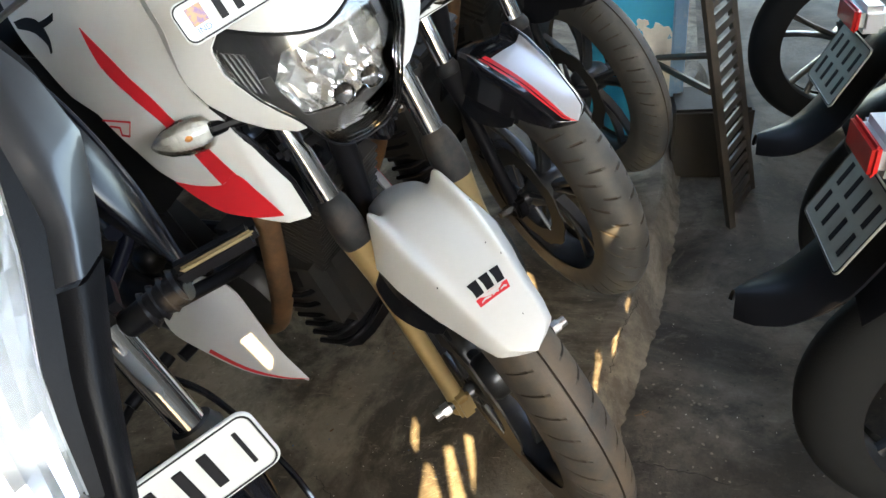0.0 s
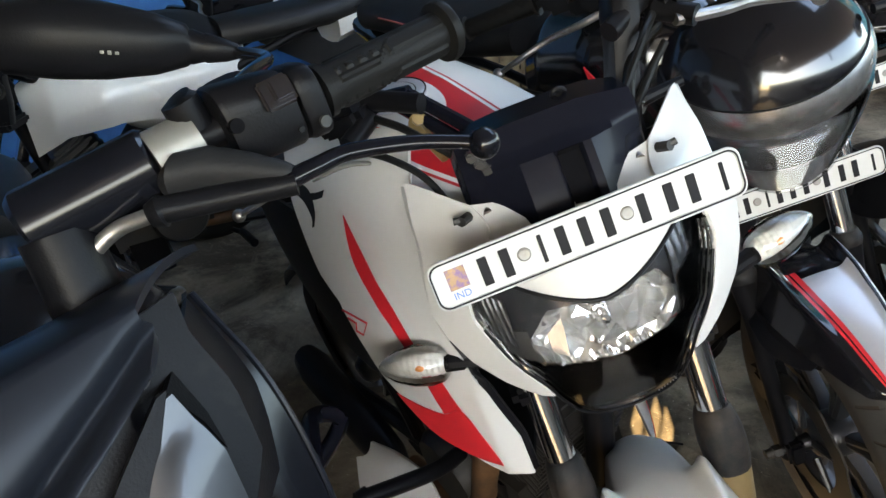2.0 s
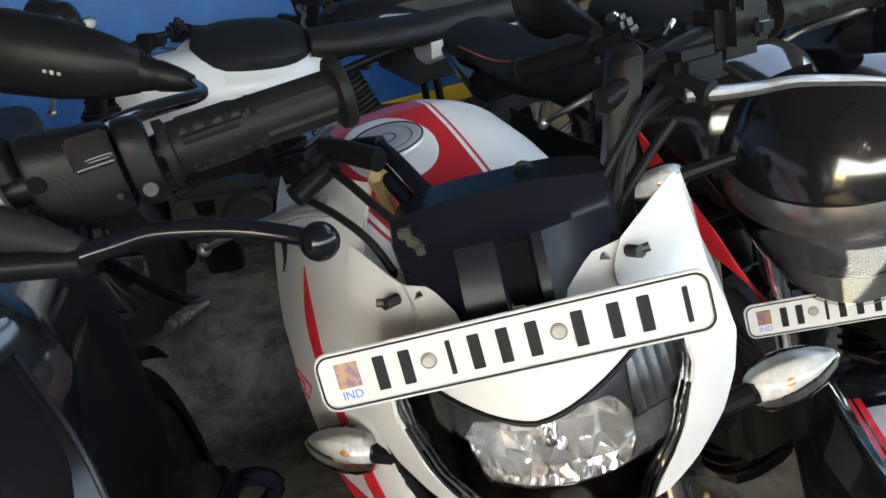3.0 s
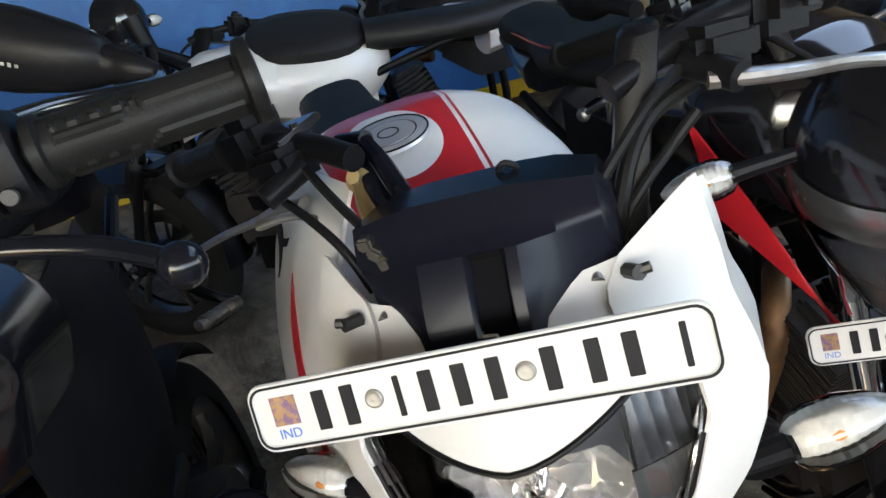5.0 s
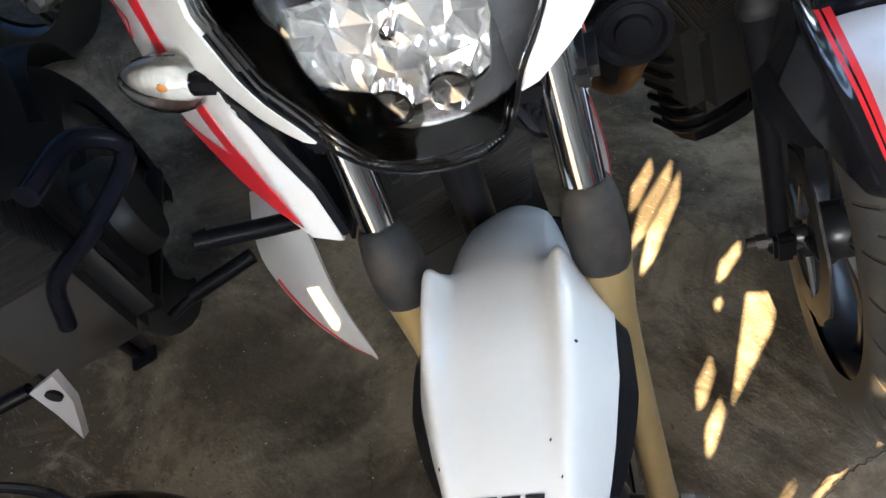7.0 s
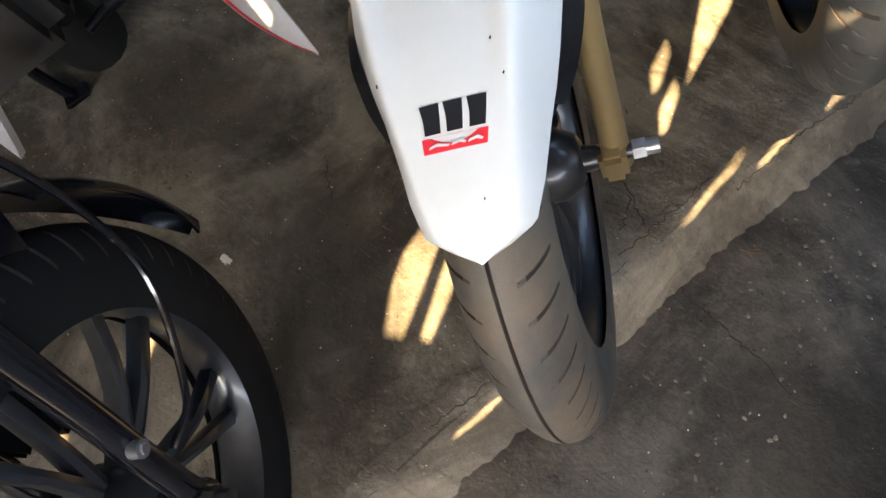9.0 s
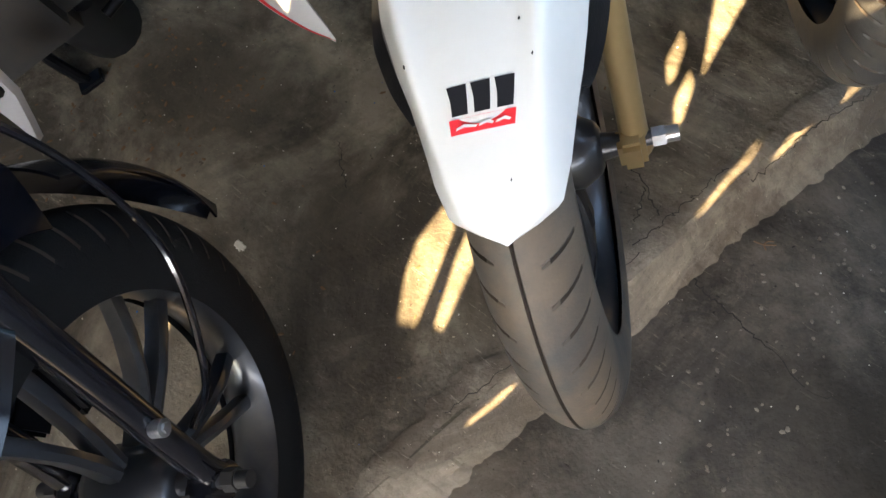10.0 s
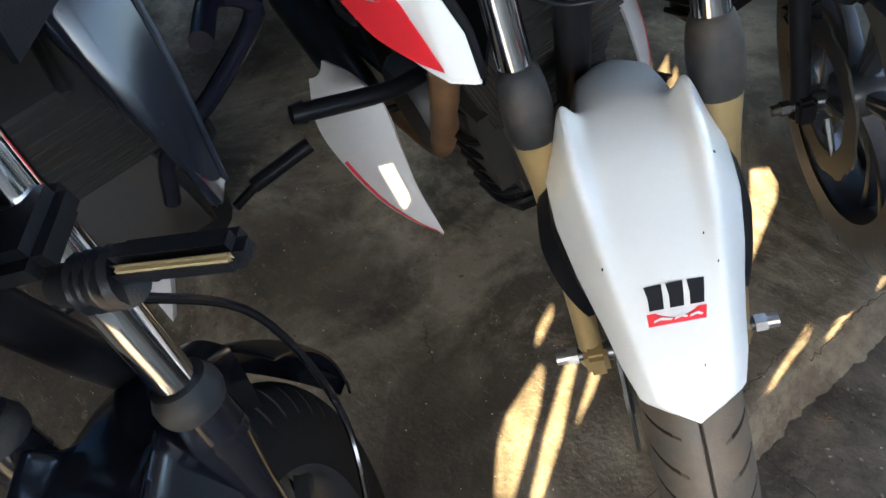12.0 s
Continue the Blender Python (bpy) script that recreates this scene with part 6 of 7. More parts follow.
        box(bm, (s * 0.2, 0.1, 0.505), (0.075, 0.02, 0.019), 0.006, Matrix.Rotation(radians(-s * 8), 4, "Z"))
        part("signal_body", bm, BLACK, ind)
        bm = BM()
        box(bm, (s * 0.203, 0.09, 0.512), (0.064, 0.004, 0.006), 0.002, Matrix.Rotation(radians(-s * 8), 4, "Z"))
        part("lens", bm, AMBERLENS, ind, "dusty amber lens")
    bar_set(bike, -1, BLACK, riser=False)
    left_controls(bike)
    frame_and_rear(bike, GLOSS, tank_w=0.19, tank_z=0.755, tank_y=0.02, tank_end=0.54, engine_back=0.32, stand=[(-0.1, 0.84, 0.03), (-0.117, 0.78, -0.1), (-0.09, 0.72, -0.165), (-0.07, 0.69, -0.178)])
    # clip-on clamps over the fork
    for s in (-1, 1):
        bm = BM()
        rod(bm, (s * 0.098, 0.2, 0.6), (s * 0.101, 0.258, 0.785), 0.022, 0.023, 18)
        if s < 0:
            rod(bm, (s * 0.085, 0.248, 0.783), (s * 0.165, 0.271, 0.801), 0.025, 0.0235, 20)
        part("bar_clamp", bm, BLACK, bike)
    # crash bar and heel plate
    bm = BM()
    sweep(bm, spline([(0.099, 0.405, 0.425), (0.085, 0.495, 0.412), (0.103, 0.52, 0.372), (0.02, 0.495, 0.31), (-0.06, 0.477, 0.265), (-0.1, 0.47, 0.2)], 7), 0.0105, 12)
    part("crash_bar", bm, NAVY, bike, "bent dark steel crash bar")
    bm = BM()
    verts = [(-0.2, 0.43, 0.135), (-0.155, 0.44, 0.15), (-0.165, 0.435, 0.1), (-0.195, 0.43, 0.05), (-0.215, 0.428, 0.02), (-0.205, 0.43, 0.08)]
    add_mesh(bm, verts + [(x + 0.004, y + 0.01, z) for x, y, z in verts], [(0, 1, 2, 3, 4, 5), (11, 10, 9, 8, 7, 6)] + [(i, i + 6, (i + 1) % 6 + 6, (i + 1) % 6) for i in range(6)])
    plate = part("heel_plate", bm, SILVER, bike, "silver heel plate with a round hole")
    bm = BM()
    lathe(bm, [(-0.003, 0.0), (-0.003, 0.011), (0.004, 0.011)], (-0.178, 0.4345, 0.118), "y", 16)
    part("heel_hole", bm, INK, plate)
    # passenger's peg on its hanger
    bm = BM()
    rod(bm, (0.16, 0.855, 0.388), (0.222, 0.945, 0.372), 0.011, 0.013, 12)
    for k in range(5):
        c = Vector((0.16, 0.855, 0.388)).lerp(Vector((0.222, 0.945, 0.372)), 0.12 + 0.17 * k)
        rod(bm, c, c + Vector((0.004, 0.006, -0.001)), 0.0145, 0.0145, 12)
    peg = part("passenger_peg", moved(bm, HEAD), METAL, bike, "ribbed bare metal passenger peg")
    bm = BM()
    sweep(bm, spline([(0.222, 0.945, 0.372), (0.17, 0.94, 0.42), (0.1, 0.88, 0.56)], 5), 0.011, 10)
    part("peg_hanger", moved(bm, HEAD), BLACK, peg)
    # brake hose by the wheel
    bm = BM()
    sweep(bm, spline([(0.075, 0.16, 0.42), (0.095, 0.22, 0.28), (0.105, 0.19, 0.12), (0.1, 0.09, 0.03), (0.085, 0.04, 0.02)], 8), 0.004, 8)
    part("brake_hose", bm, GLOSS, bike)
    return bike


grey_bike()


# ---- motorcycles farther off ----
def plain_bike(label, m, paint, tank_z=0.775, seat_z=0.72, pad=False, tail=False, tank_w=0.145, tank_end=0.48, lamp_at=None, panels=False):
    bike = thing("motorcycle", label, "motorcycle", m)
    wheel(bike, AXLE, half=0.045, spokes=5, grooves=40, fine=False)
    fork(bike, BLACK, boots=False, top=tank_z - 0.1)
    fender(bike, GLOSS, under=BLACK, tip=30, rear=-40)
    lift = tank_z - 0.775
    bar_set(bike, -1, METAL, lift=lift)
    bar_set(bike, 1, METAL, lift=lift)
    frame_and_rear(bike, paint, tank_z=tank_z, seat_z=seat_z, tank_w=tank_w, tank_end=tank_end, panels=panels)
    lamp = new("headlamp")
    lamp.parent = bike
    c = Vector(lamp_at or (0, 0.06, tank_z - 0.13))
    bm = BM()
    lathe(bm, [(0.1, 0.03), (0.08, 0.07), (0.02, 0.085), (0.0, 0.086), (-0.006, 0.08)], c, "y", 28)
    part("lamp_bucket", bm, GLOSS, lamp)
    bm = BM()
    lathe(bm, [(0.02, 0.0), (0.012, 0.03), (-0.004, 0.075), (-0.008, 0.078)], c, "y", 28)
    part("reflector", bm, MIRRORED, lamp)
    bm = BM()
    lathe(bm, [(-0.022, 0.0), (-0.018, 0.04), (-0.007, 0.077), (-0.004, 0.077)], c, "y", 28)
    part("lamp_lens", bm, LENS, lamp).visible_shadow = False
    number_plate(bike, c + Vector((0, -0.03, -0.13)), (1, 0, 0), (0, 0, 1))
    for s in (-1, 1):
        indicator(bike, c + Vector((s * 0.12, 0.04, -0.01)), c + Vector((s * 0.18, 0.04, -0.01)), 0.02)
    if pad:
        bm = BM()
        lean = HEAD @ Matrix.Translation((0, 0.44, tank_z)) @ Matrix.Rotation(radians(16), 4, "Y")
        loft(bm, [ring((0, 0, a), (1, 0, 0), (0, 1, 0), 0.18 * k, 0.25 * l, 32, 2.6) for a, k, l in ((-0.2, 0.8, 0.6), (-0.15, 0.95, 0.78), (-0.09, 1.02, 0.94), (-0.04, 0.95, 0.92), (-0.01, 0.8, 0.8), (0.0, 0.6, 0.6))])
        part("tank_cover", moved(bm, lean), WHITE, bike, "broad white tank cover", 60)
        bm = BM()
        loft(bm, [ring((0, 0, a), (1, 0, 0), (0, 1, 0), 0.14 * k, 0.165 * k, 28, 2.6) for a, k in ((-0.03, 0.98), (0.0, 1.02), (0.016, 1.0), (0.028, 0.9), (0.034, 0.6))])
        part("tank_pad", moved(bm, lean), SEAT, bike, "black vinyl pad on the tank")
    if tail:
        r = HEAD.to_3x3()
        number_plate(bike, HEAD @ Vector((0, 1.245, 0.335)), r @ Vector((-1, 0, 0)), r @ Vector((0, -0.5, 1)), 0.17, 0.12, two=True)
        bm = BM()
        line = spline([(0, 1.02, 0.47), (0, 1.16, 0.4), (0, 1.24, 0.27), (0, 1.3, 0.21), (0, 1.37, 0.185)], 6)
        n = len(line) - 1
        wide = table([(0, 0.07), (0.5, 0.075), (0.8, 0.06), (0.93, 0.045), (1, 0.02)])
        shell(bm, lambda u, v: line[int(round(u * n))] + Vector(((v - 0.5) * 2 * wide(u), 0, -0.03 * (2 * v - 1) ** 2)), n, 10, 0.006)
        part("rear_flap", moved(bm, HEAD), BLACK, bike, "long black plastic rear mudguard")
        bm = BM()
        box(bm, (0, 1.215, 0.43), (0.11, 0.05, 0.05), 0.012)
        lamp = part("tail_lamp", moved(bm, HEAD), SILVER, bike, "clear tail lamp with a red lens")
        bm = BM()
        box(bm, (0, 1.243, 0.43), (0.1, 0.012, 0.044), 0.005)
        part("red_lens", moved(bm, HEAD), REDLENS, lamp)
        for s in (-1, 1):
            bm = BM()
            loft(bm, [ring((s * (0.05 + 0.13 * t), 1.17 + 0.02 * t, 0.36 - 0.01 * t), (0, 1, 0), (0, 0, 1), 0.02 * k, 0.024 * k, 12, 2.5) for t, k in ((0, 0.5), (0.35, 0.55), (0.5, 0.95), (0.8, 1.0), (0.95, 0.8), (1, 0.4))])
            part("rear_signal", moved(bm, HEAD), BLACK, bike)
    return bike


def standing(x, y, z, yaw):
    return Matrix.Translation((x, y, z)) @ Matrix.Rotation(radians(yaw), 4, "Z")


plain_bike("white motorcycle with a black tank pad, before the blue wall", standing(-2.07, 1.11, 0.29, -54), WHITE, 0.6, 0.6, pad=True, tank_w=0.16, tank_end=0.62, lamp_at=(-0.17, -0.1, 0.66))
plain_bike("black motorcycle in the second row before the blue wall", standing(-2.3, 1.95, 0.29, -54), GLOSS, 0.66, 0.62, tank_w=0.2, tank_end=0.6, panels=True)
plain_bike("dark motorcycle seen from behind, plate on its mudguard", standing(0.76 + 1.075, 1.0 - 0.06, 0.195, 62), GLOSS, tail=True)
plain_bike("black motorcycle seen from behind across the aisle", standing(0.88 + 1.075, 1.52 - 0.06, 0.195, 62), GLOSS, tail=True)
plain_bike("black motorcycle beside the metal ramp, seen from behind", standing(0.95 + 1.075, 2.6 - 0.06, 0.195, 62), GLOSS, tail=True)


# ---- floor and walls ----
def slab(name, outline, top, depth, mat, label):
    bm = BM()
    k = len(outline)
    add_mesh(bm, [(x, y, top) for x, y in outline] + [(x, y, top - depth) for x, y in outline], [tuple(range(k)), tuple(range(2 * k - 1, k - 1, -1))] + [(i, i + k, (i + 1) % k + k, (i + 1) % k) for i in range(k)])
    return tagged(part(name, bm, mat), label, name.split("_")[0], kind="structure")


LIP = [(-0.25, -0.6), (-0.08, 0.2), (0.004, 0.519), (0.034, 0.672), (0.115, 1.03), (0.155, 1.224), (0.23, 1.485), (0.33, 2.0), (0.37, 2.3), (0.55, 3.0)]
slab("floor", [(-6, -3), (-0.7, -3)] + LIP + [(0.7, 4.6), (0.7, 6), (-6, 6)], FLOOR, 0.2, CONCRETE, "worn stained concrete parking platform")
slab("ground", [(-40, -40), (40, -40), (40, 40), (-40, 40)], -0.12, 0.2, GROUND, "dusty brown concrete aisle below the platform")
bm = BM()
rows = []
rng = random.Random(2)
for p in spline([(x, y, 0) for x, y in LIP], 30):
    w = noise.noise(Vector((p.y * 7, 0, 3))) * 0.004
    ragged = [0.022 * noise.noise(Vector((p.y * 9, k, 3))) + 0.012 * noise.noise(Vector((p.y * 41, k, 5))) for k in (1, 8)]
    line = []
    for k, (a, z) in enumerate(((-0.035, FLOOR + 0.0015), (-0.01, FLOOR + 0.003), (0.008, FLOOR - 0.004), (0.03, FLOOR - 0.04), (0.044, -0.104), (0.06, -0.1185))):
        a += ragged[0] if k == 0 else ragged[1] * 0.7 if k == 5 else 0
        line.append(bm.verts.new((p.x + a + w + rng.uniform(-0.0015, 0.0015), p.y, z + (0.003 * noise.noise(Vector((p.y * 30, a * 90, 7))) if 0 < k < 5 else 0))))
    rows.append(line)
for a, b in zip(rows, rows[1:]):
    for j in range(5):
        bm.faces.new((a[j], a[j + 1], b[j + 1], b[j]))
tagged(part("kerb", bm, EDGE, None), "worn rounded concrete edge of the platform", "kerb", kind="structure")


def wall(name, a, b, z0, z1, thick, mat, label, category="wall"):
    a, b = Vector((*a, 0)), Vector((*b, 0))
    d = (b - a).normalized()
    bm = BM()
    box(bm, (a + b) / 2 + Vector((0, 0, (z0 + z1) / 2)), ((b - a).length, thick, z1 - z0), 0.006, Matrix.Rotation(math.atan2(d.y, d.x), 4, "Z"))
    return tagged(part(name, bm, mat), label, category, kind="structure")


wall("wall_west", (-3.6, -2.9), (-3.6, 5.9), -0.12, 2.58, 0.15, BLUEWALL, "blue painted wall behind the motorcycles")
wall("baseboard", (-3.51, -2.9), (-3.51, 5.8), -0.02, 0.1, 0.02, YELLOW, "yellow painted band at the foot of the wall", "baseboard")
# dark wall added at the far end in place of a dark opening
wall("added_wall_north", (-3.5, 5.0), (0.2, 5.0), -0.12, 2.58, 0.15, DARKWALL, "dark wall added at the far end to stand for the dark opening")
# unseen wall, added; its height sets how much sky light enters above it
wall("added_wall_east", (2.5, -6), (2.5, 6), -0.12, 1.4, 0.15, DARKWALL, "unseen low wall added across the aisle, its height set for the light above it")
# unseen wall, added to keep southern light off the floor between the motorcycles
wall("added_wall_south", (-3.5, -1.8), (0.45, -1.8), -0.12, 2.58, 0.15, DARKWALL, "unseen wall added behind the parked row to cut light from the south")
wall("pillar", (0.10, 2.45), (0.372, 2.45), -0.12, 2.38, 0.26, PEELWALL, "bright blue pillar with peeling paint", "pillar")
wall("pillar_jamb", (0.376, 2.47), (0.42, 2.47), -0.12, 2.38, 0.2, PALEBLUE, "pale blue strip at the corner of the pillar", "pillar")

def peel(name, cx, cz, w, h, seed, mat=PLASTER):
    """A patch where the paint has come off."""
    rng = random.Random(seed)
    bm = BM()
    k = 26
    ring_ = []
    for i in range(k):
        a = 2 * math.pi * i / k
        r = 0.75 + 0.5 * noise.noise(Vector((math.cos(a) * 1.7, math.sin(a) * 1.7, seed))) + rng.uniform(-0.12, 0.12)
        ring_.append((min(cx + w * r * math.cos(a), 0.371), cz + h * r * math.sin(a)))
    add_mesh(bm, [(x, 2.317, z) for x, z in ring_] + [(x, 2.3195, z) for x, z in ring_], [tuple(range(k))] + [(i, (i + 1) % k, (i + 1) % k + k, i + k) for i in range(k)])
    return tagged(part(name, bm, mat), "cream plaster where the blue paint has peeled", "plaster", kind="structure")


for k, (x, z, w, h) in enumerate(((0.325, 0.33, 0.055, 0.055), (0.345, 0.25, 0.03, 0.04), (0.28, 0.37, 0.025, 0.02), (0.358, 0.565, 0.02, 0.035), (0.352, 0.48, 0.012, 0.02), (0.11, 0.78, 0.012, 0.03), (0.112, 0.6, 0.01, 0.05), (0.36, 0.16, 0.02, 0.04), (0.12, 0.3, 0.012, 0.03), (0.35, 0.68, 0.015, 0.012))):
    peel("peeled_patch", x, z, w, h, k + 3)

# plank fence
fence = thing("plank_fence", "weathered brown wooden plank fence", "fence", standing(-2.3, 3.5, FLOOR, 33))
for z in (0.25, 0.75):
    bm = BM()
    box(bm, (0.6, 0.02, z), (1.3, 0.03, 0.06), 0.004)
    part("rail", bm, WOOD, fence)
rng = random.Random(5)
for k in range(11):
    bm = BM()
    box(bm, (0.06 + 0.112 * k, 0, 0.5 + rng.uniform(-0.02, 0.02)), (0.105, 0.018, 1.0), 0.003, Matrix.Rotation(radians(rng.uniform(-0.8, 0.8)), 4, "Y"))
    part("plank", bm, WOOD, fence)

# slatted metal ramp that leans by the pillar
ramp = thing("metal_ramp", "rusty slatted metal ramp standing on end", "ramp", Matrix())
foot, top = Vector((0.53, 1.94, -0.12)), Vector((0.405, 1.95, 0.56))
foot2, top2 = Vector((0.62, 2.16, -0.12)), Vector((0.49, 2.2, 0.57))
for a, b in ((foot, top), (foot2, top2)):
    bm = BM()
    sweep(bm, [a, b], 0.014, 4)
    part("side_rail", bm, BROWNMETAL, ramp)
for k in range(17):
    t = 0.06 + 0.055 * k
    bm = BM()
    a, b = foot.lerp(top, t), foot2.lerp(top2, t - 0.05)
    d = (b - a).normalized()
    box(bm, (a + b) / 2, ((b - a).length, 0.022, 0.008), 0.001, Matrix((d, (top - foot).normalized(), d.cross((top - foot).normalized()))).transposed().to_4x4())
    part("slat", bm, BROWNMETAL, ramp)
for a, b in (((0.43, 1.95, 0.4), (0.33, 2.3, 0.27)), ((0.44, 1.95, 0.3), (0.33, 2.3, 0.25)), ((0.41, 1.95, 0.5), (0.56, 2.25, 0.62))):
    bm = BM()
    sweep(bm, [a, b], 0.01, 6)
    part("brace", bm, BROWNMETAL, ramp)
# dark block put in where only shaded ground and a step lie
bm = BM()
box(bm, (0.5, 2.33, 0.0), (0.24, 0.2, 0.24), 0.01)
tagged(part("shade_block", bm, SHADEFILL), "dark block put in for the shaded ground and step beside the pillar", "box")


# ---- cracks and litter on the ground ----
def crack(points, z, width):
    bm = BM()
    rng = random.Random(len(points) * 7 + int(points[0][0] * 1000))
    line = [p + Vector((rng.uniform(-0.004, 0.004), rng.uniform(-0.004, 0.004), 0)) for p in spline([(x, y, z) for x, y in points], 9)]
    for i in range(len(line) - 1):
        d = (line[i + 1] - line[i]).normalized()
        n = Vector((-d.y, d.x, 0)) * width * (0.5 + rng.random() * 0.6)
        a, b = line[i], line[i + 1] + d * 0.001
        add_mesh(bm, [a - n, b - n, b + n, a + n], [(0, 1, 2, 3)])
    return tagged(part("crack", bm, CRACK), "dark hairline crack in the concrete", "crack", kind="structure")


crack([(-0.03, 1.17), (-0.012, 1.157), (0.048, 1.127), (0.088, 1.102), (0.119, 1.09)], FLOOR + 0.0008, 0.0011)
crack([(0.048, 1.127), (0.06, 1.1), (0.07, 1.07)], FLOOR + 0.0008, 0.0008)
crack([(0.168, 1.09), (0.211, 1.076), (0.255, 1.068), (0.314, 1.056), (0.4, 1.03)], -0.1192, 0.0012)
crack([(0.4, 1.03), (0.47, 1.04), (0.58, 1.0)], -0.1192, 0.0008)
crack([(-0.396, 0.913), (-0.36, 0.88), (-0.328, 0.858)], FLOOR + 0.0008, 0.0006)


for off, z, a, b, seed in ((-0.012, FLOOR + 0.0045, 3, 5, 1), (0.012, FLOOR - 0.0005, 5, 7, 2), (-0.026, FLOOR + 0.0045, 4, 6, 5)):
    rng = random.Random(seed)
    crack([(p.x + off + rng.uniform(-0.004, 0.004), p.y) for p in spline([(x, y, 0) for x, y in LIP[a:b]], 5)], z, 0.0007)


def litter(name, label, mat, count, area, size, seed, flat=0.3, long=1.0):
    """Small loose bits strewn over a stretch of floor."""
    rng = random.Random(seed)
    bm = BM()
    x0, x1, y0, y1, z = area
    for _ in range(count):
        r = size * rng.uniform(0.4, 1.2)
        c = Vector((rng.uniform(x0, x1), rng.uniform(y0, y1), z + r * flat * 0.4))
        k = rng.randint(5, 7)
        a0 = rng.uniform(0, 6.3)
        ax = Vector((math.cos(a0), math.sin(a0), 0))
        ay = Vector((-ax.y, ax.x, 0))
        low = [c + ax * math.cos(6.2832 * i / k) * r * long * rng.uniform(0.6, 1) + ay * math.sin(6.2832 * i / k) * r * rng.uniform(0.6, 1) - Vector((0, 0, r * flat * 0.5)) for i in range(k)]
        top = [c + (p - c) * 0.7 + Vector((0, 0, r * flat)) for p in low]
        loft(bm, [low, top])
    return tagged(part(name, bm, mat), label, "litter", kind="stuff")


litter("grit", "pale grit and crumbs on the platform", PLASTER, 260, (-1.0, 0.05, 0.4, 1.9, FLOOR), 0.0016, 3)
litter("leaf_litter", "brown leaf crumbs on the platform", DRYLEAF, 150, (-0.86, -0.55, 0.5, 0.95, FLOOR), 0.0035, 4, 0.15, 1.9)
litter("leaf_litter", "brown leaf crumbs on the platform", DRYLEAF, 60, (-0.9, 0.0, 0.5, 1.7, FLOOR), 0.003, 5, 0.15, 2.2)
litter("grit", "pale grit and crumbs on the lower ground", PLASTER, 200, (0.15, 1.1, 0.4, 2.2, -0.12), 0.0016, 6)
litter("dark_crumbs", "dark crumbs on the lower ground", CRACK, 120, (0.15, 1.1, 0.4, 2.2, -0.12), 0.002, 8, 0.3, 2.0)
litter("concrete_crumbs", "broken concrete crumbs at the foot of the platform", EDGE, 90, (0.25, 0.42, 0.5, 1.4, -0.12), 0.004, 21, 0.5, 1.5)
litter("paint_flakes", "blue flakes of paint on the floor", BLUEWALL, 22, (-0.5, 0.1, 0.5, 1.3, FLOOR), 0.0024, 9, 0.15)
bm = BM()
rng = random.Random(12)
rim = [Vector((-0.398, 0.679, 0)) + Vector((math.cos(0.35 * k), 0.75 * math.sin(0.35 * k), 0)) * rng.uniform(0.007, 0.014) for k in range(18)]
loft(bm, [[p + Vector((0, 0, FLOOR)) for p in rim], [Vector((-0.398, 0.679, FLOOR + 0.0018)).lerp(p + Vector((0, 0, FLOOR + 0.0018)), 0.8) for p in rim]])
tagged(part("dropping", bm, PLASTER), "small pale dried splat on the platform", "splat")
twig = thing("twig", "dry forked brown twig on the ground", "twig", Matrix())
for a in ([(0.225, 1.194, -0.116), (0.24, 1.196, -0.113), (0.256, 1.208, -0.116)], [(0.24, 1.196, -0.113), (0.243, 1.205, -0.113), (0.25, 1.212, -0.117)], [(0.24, 1.196, -0.113), (0.248, 1.19, -0.114)]):
    bm = BM()
    sweep(bm, spline(a, 4), 0.0012, 6)
    part("stem", bm, DRYLEAF, twig)


# unseen screen, added to keep direct sun out of the roof's opening
wall("sun_blocker", (-2.2, 1.22), (5.5, 1.22), 2.61, 4.75, 0.12, DARKWALL, "unseen upright screen added above the roof to keep the sun out of its opening")

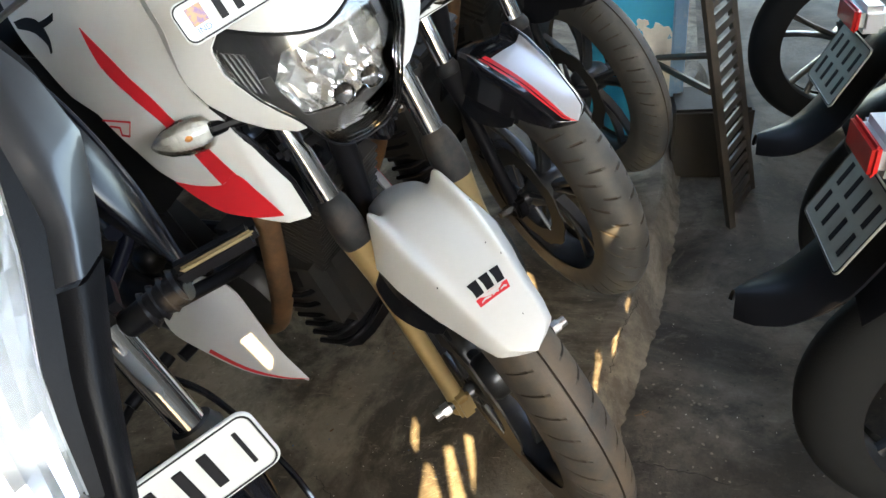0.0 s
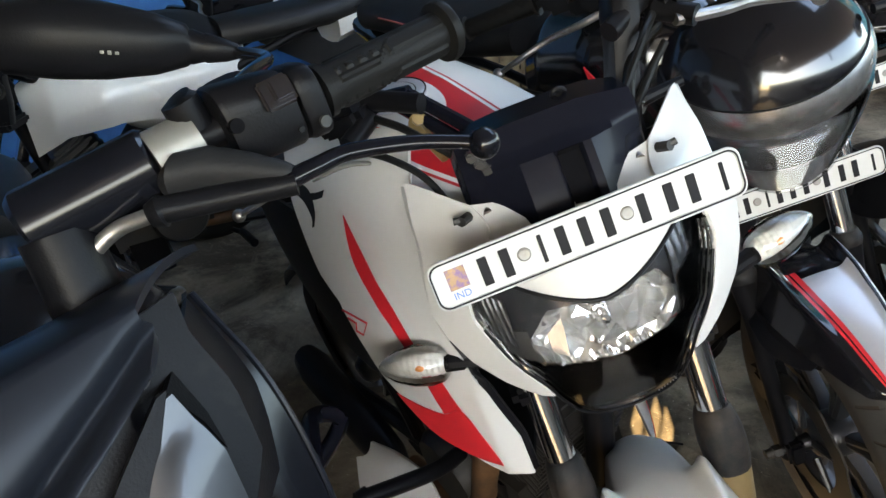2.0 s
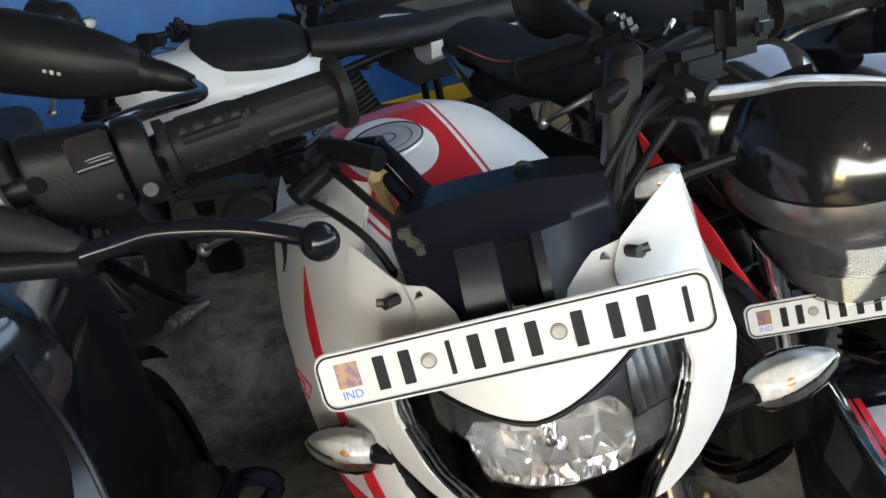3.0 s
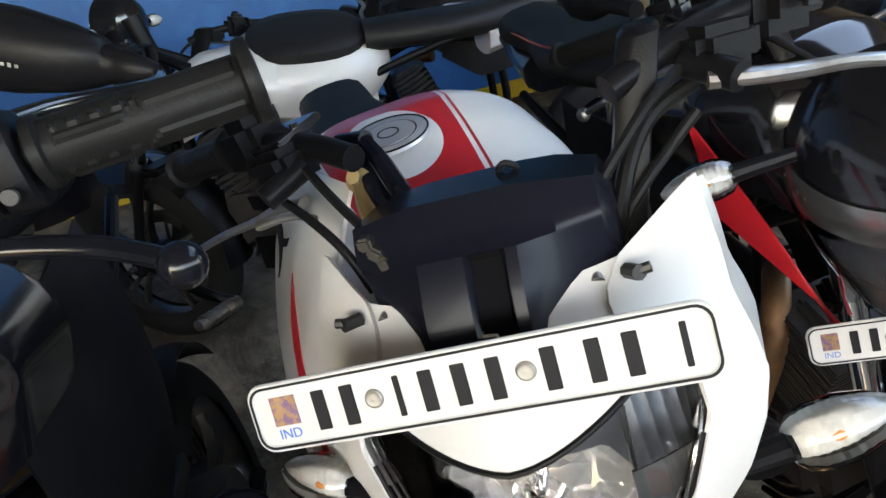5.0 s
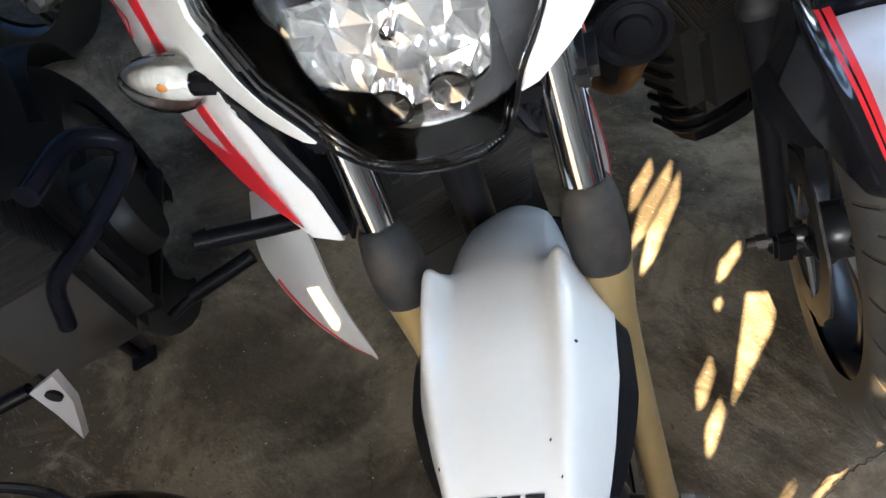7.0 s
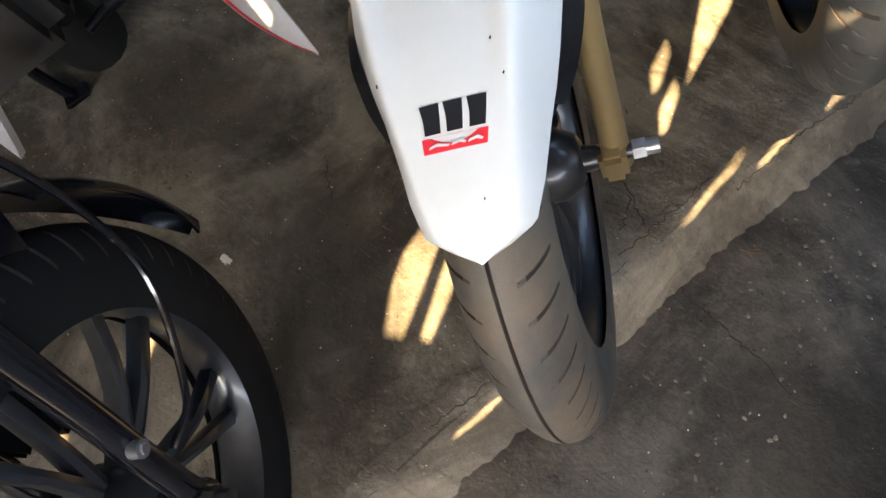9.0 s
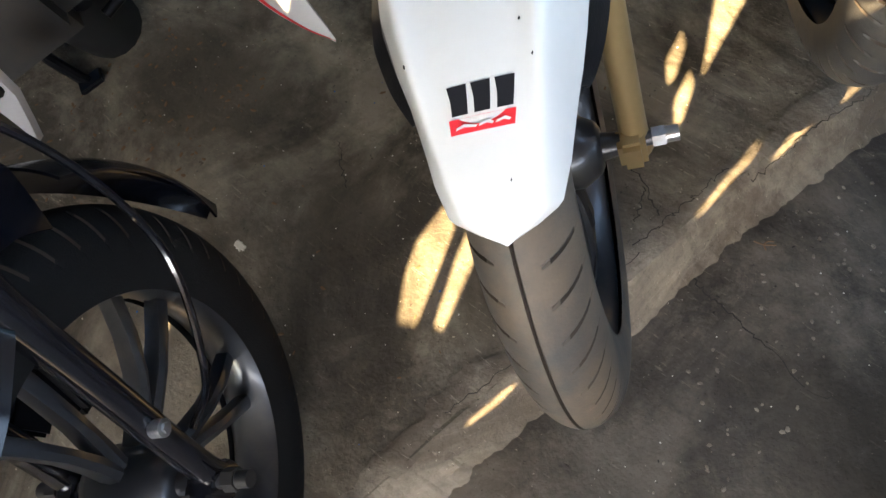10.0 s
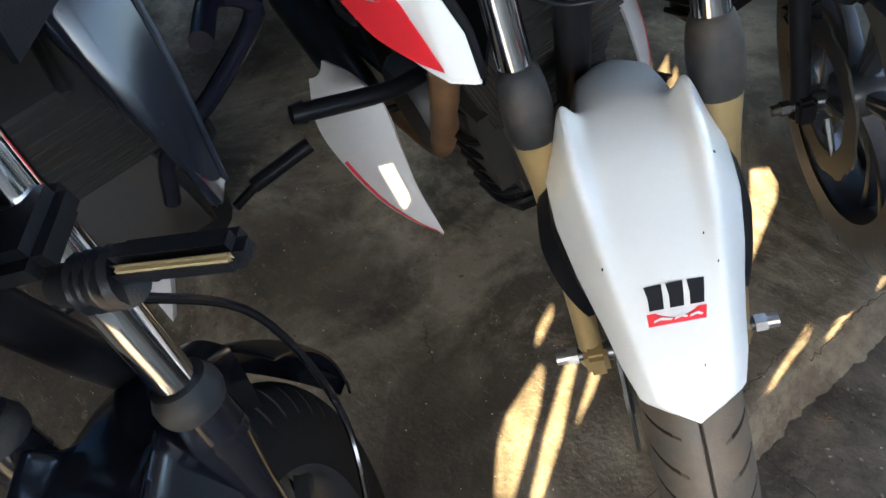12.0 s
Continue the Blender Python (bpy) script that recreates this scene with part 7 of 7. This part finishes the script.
# ---- unseen roof, added to shade the place, with gaps that let the sun in ----
def roof(z, gaps):
    """An added, unseen sheet roof; gaps: outlines of the sun's patches on the floor, thrown back along the sun's way.
    """
    def up(x, y, z0=FLOOR):
        p = Vector((x, y, z0))
        return (p + SUN_DIR * ((z - z0) / SUN_DIR.z)).to_tuple()[:2]
    outline = [(-6.5, -3.7), (3.6, -3.7), (3.6, 6.5), (-6.5, 6.5)]
    # opening made up to light the tank and the far motorcycles from above
    sky_opening = [(-1.1, 2.0), (0.1, 1.9), (0.95, 1.9), (0.95, 3.2), (-1.1, 3.2)]
    bm = BM()
    edges = []
    for loop in [outline, sky_opening] + [[up(*p) for p in g] for g in gaps]:
        vs = [bm.verts.new((x, y, z)) for x, y in loop]
        edges += [bm.edges.new((vs[i], vs[(i + 1) % len(vs)])) for i in range(len(vs))]
    bmesh.ops.triangle_fill(bm, use_beauty=True, edges=edges, normal=(0, 0, -1))
    return tagged(part("roof", bm, SHEET, None), "unseen sheet added overhead as shade, with gaps for the sun's patches", "roof", kind="structure")


def streak(a, b, w):
    """A slim patch with pointed ends."""
    a, b = Vector(a), Vector(b)
    d = (b - a).normalized()
    n = Vector((-d.y, d.x)) * w / 2
    return [tuple(a), tuple(a.lerp(b, 0.25) + n), tuple(a.lerp(b, 0.85) + n * 0.7), tuple(b), tuple(a.lerp(b, 0.6) - n)]


roof(2.6, [
    streak((-0.418, 1.79), (-0.36, 1.62), 0.03), streak((-0.38, 1.815), (-0.302, 1.535), 0.034), streak((-0.346, 1.79), (-0.25, 1.49), 0.034),
    streak((-0.15, 1.685), (-0.132, 1.565), 0.022), streak((-0.11, 1.535), (-0.1, 1.505), 0.012),
    [(-0.076, 1.573), (-0.035, 1.612), (-0.008, 1.53), (0.014, 1.352)],
    streak((-0.058, 1.41), (-0.022, 1.308), 0.022), streak((-0.006, 1.35), (0.03, 1.245), 0.02),
    streak((0.192, 1.4), (0.182, 1.27), 0.009), streak((0.222, 1.488), (0.21, 1.425), 0.008), streak((0.148, 1.3), (0.138, 1.12), 0.008),
    [(-0.182, 0.96), (-0.17, 0.955), (-0.142, 0.895), (-0.093, 0.745), (-0.118, 0.735), (-0.155, 0.795), (-0.176, 0.85)], [(-0.152, 1.0), (-0.138, 1.005), (-0.086, 0.87), (-0.058, 0.765), (-0.07, 0.76), (-0.112, 0.87)],
    [(-0.116, 1.035), (-0.1, 1.03), (-0.085, 0.965), (-0.078, 0.9)], streak((-0.23, 1.075), (-0.208, 0.985), 0.016),
    streak((0.062, 0.655), (0.08, 0.755), 0.015),
    [(-0.462, 0.929, 0.333), (-0.447, 0.943, 0.331), (-0.417, 0.941, 0.269), (-0.42, 0.929, 0.253)],
    streak((-0.456, 0.33), (-0.386, 0.338), 0.014), [(-0.259, 0.349), (-0.232, 0.374), (-0.2, 0.31), (-0.225, 0.29)], streak((-0.43, 0.56), (-0.36, 0.44), 0.022),
])
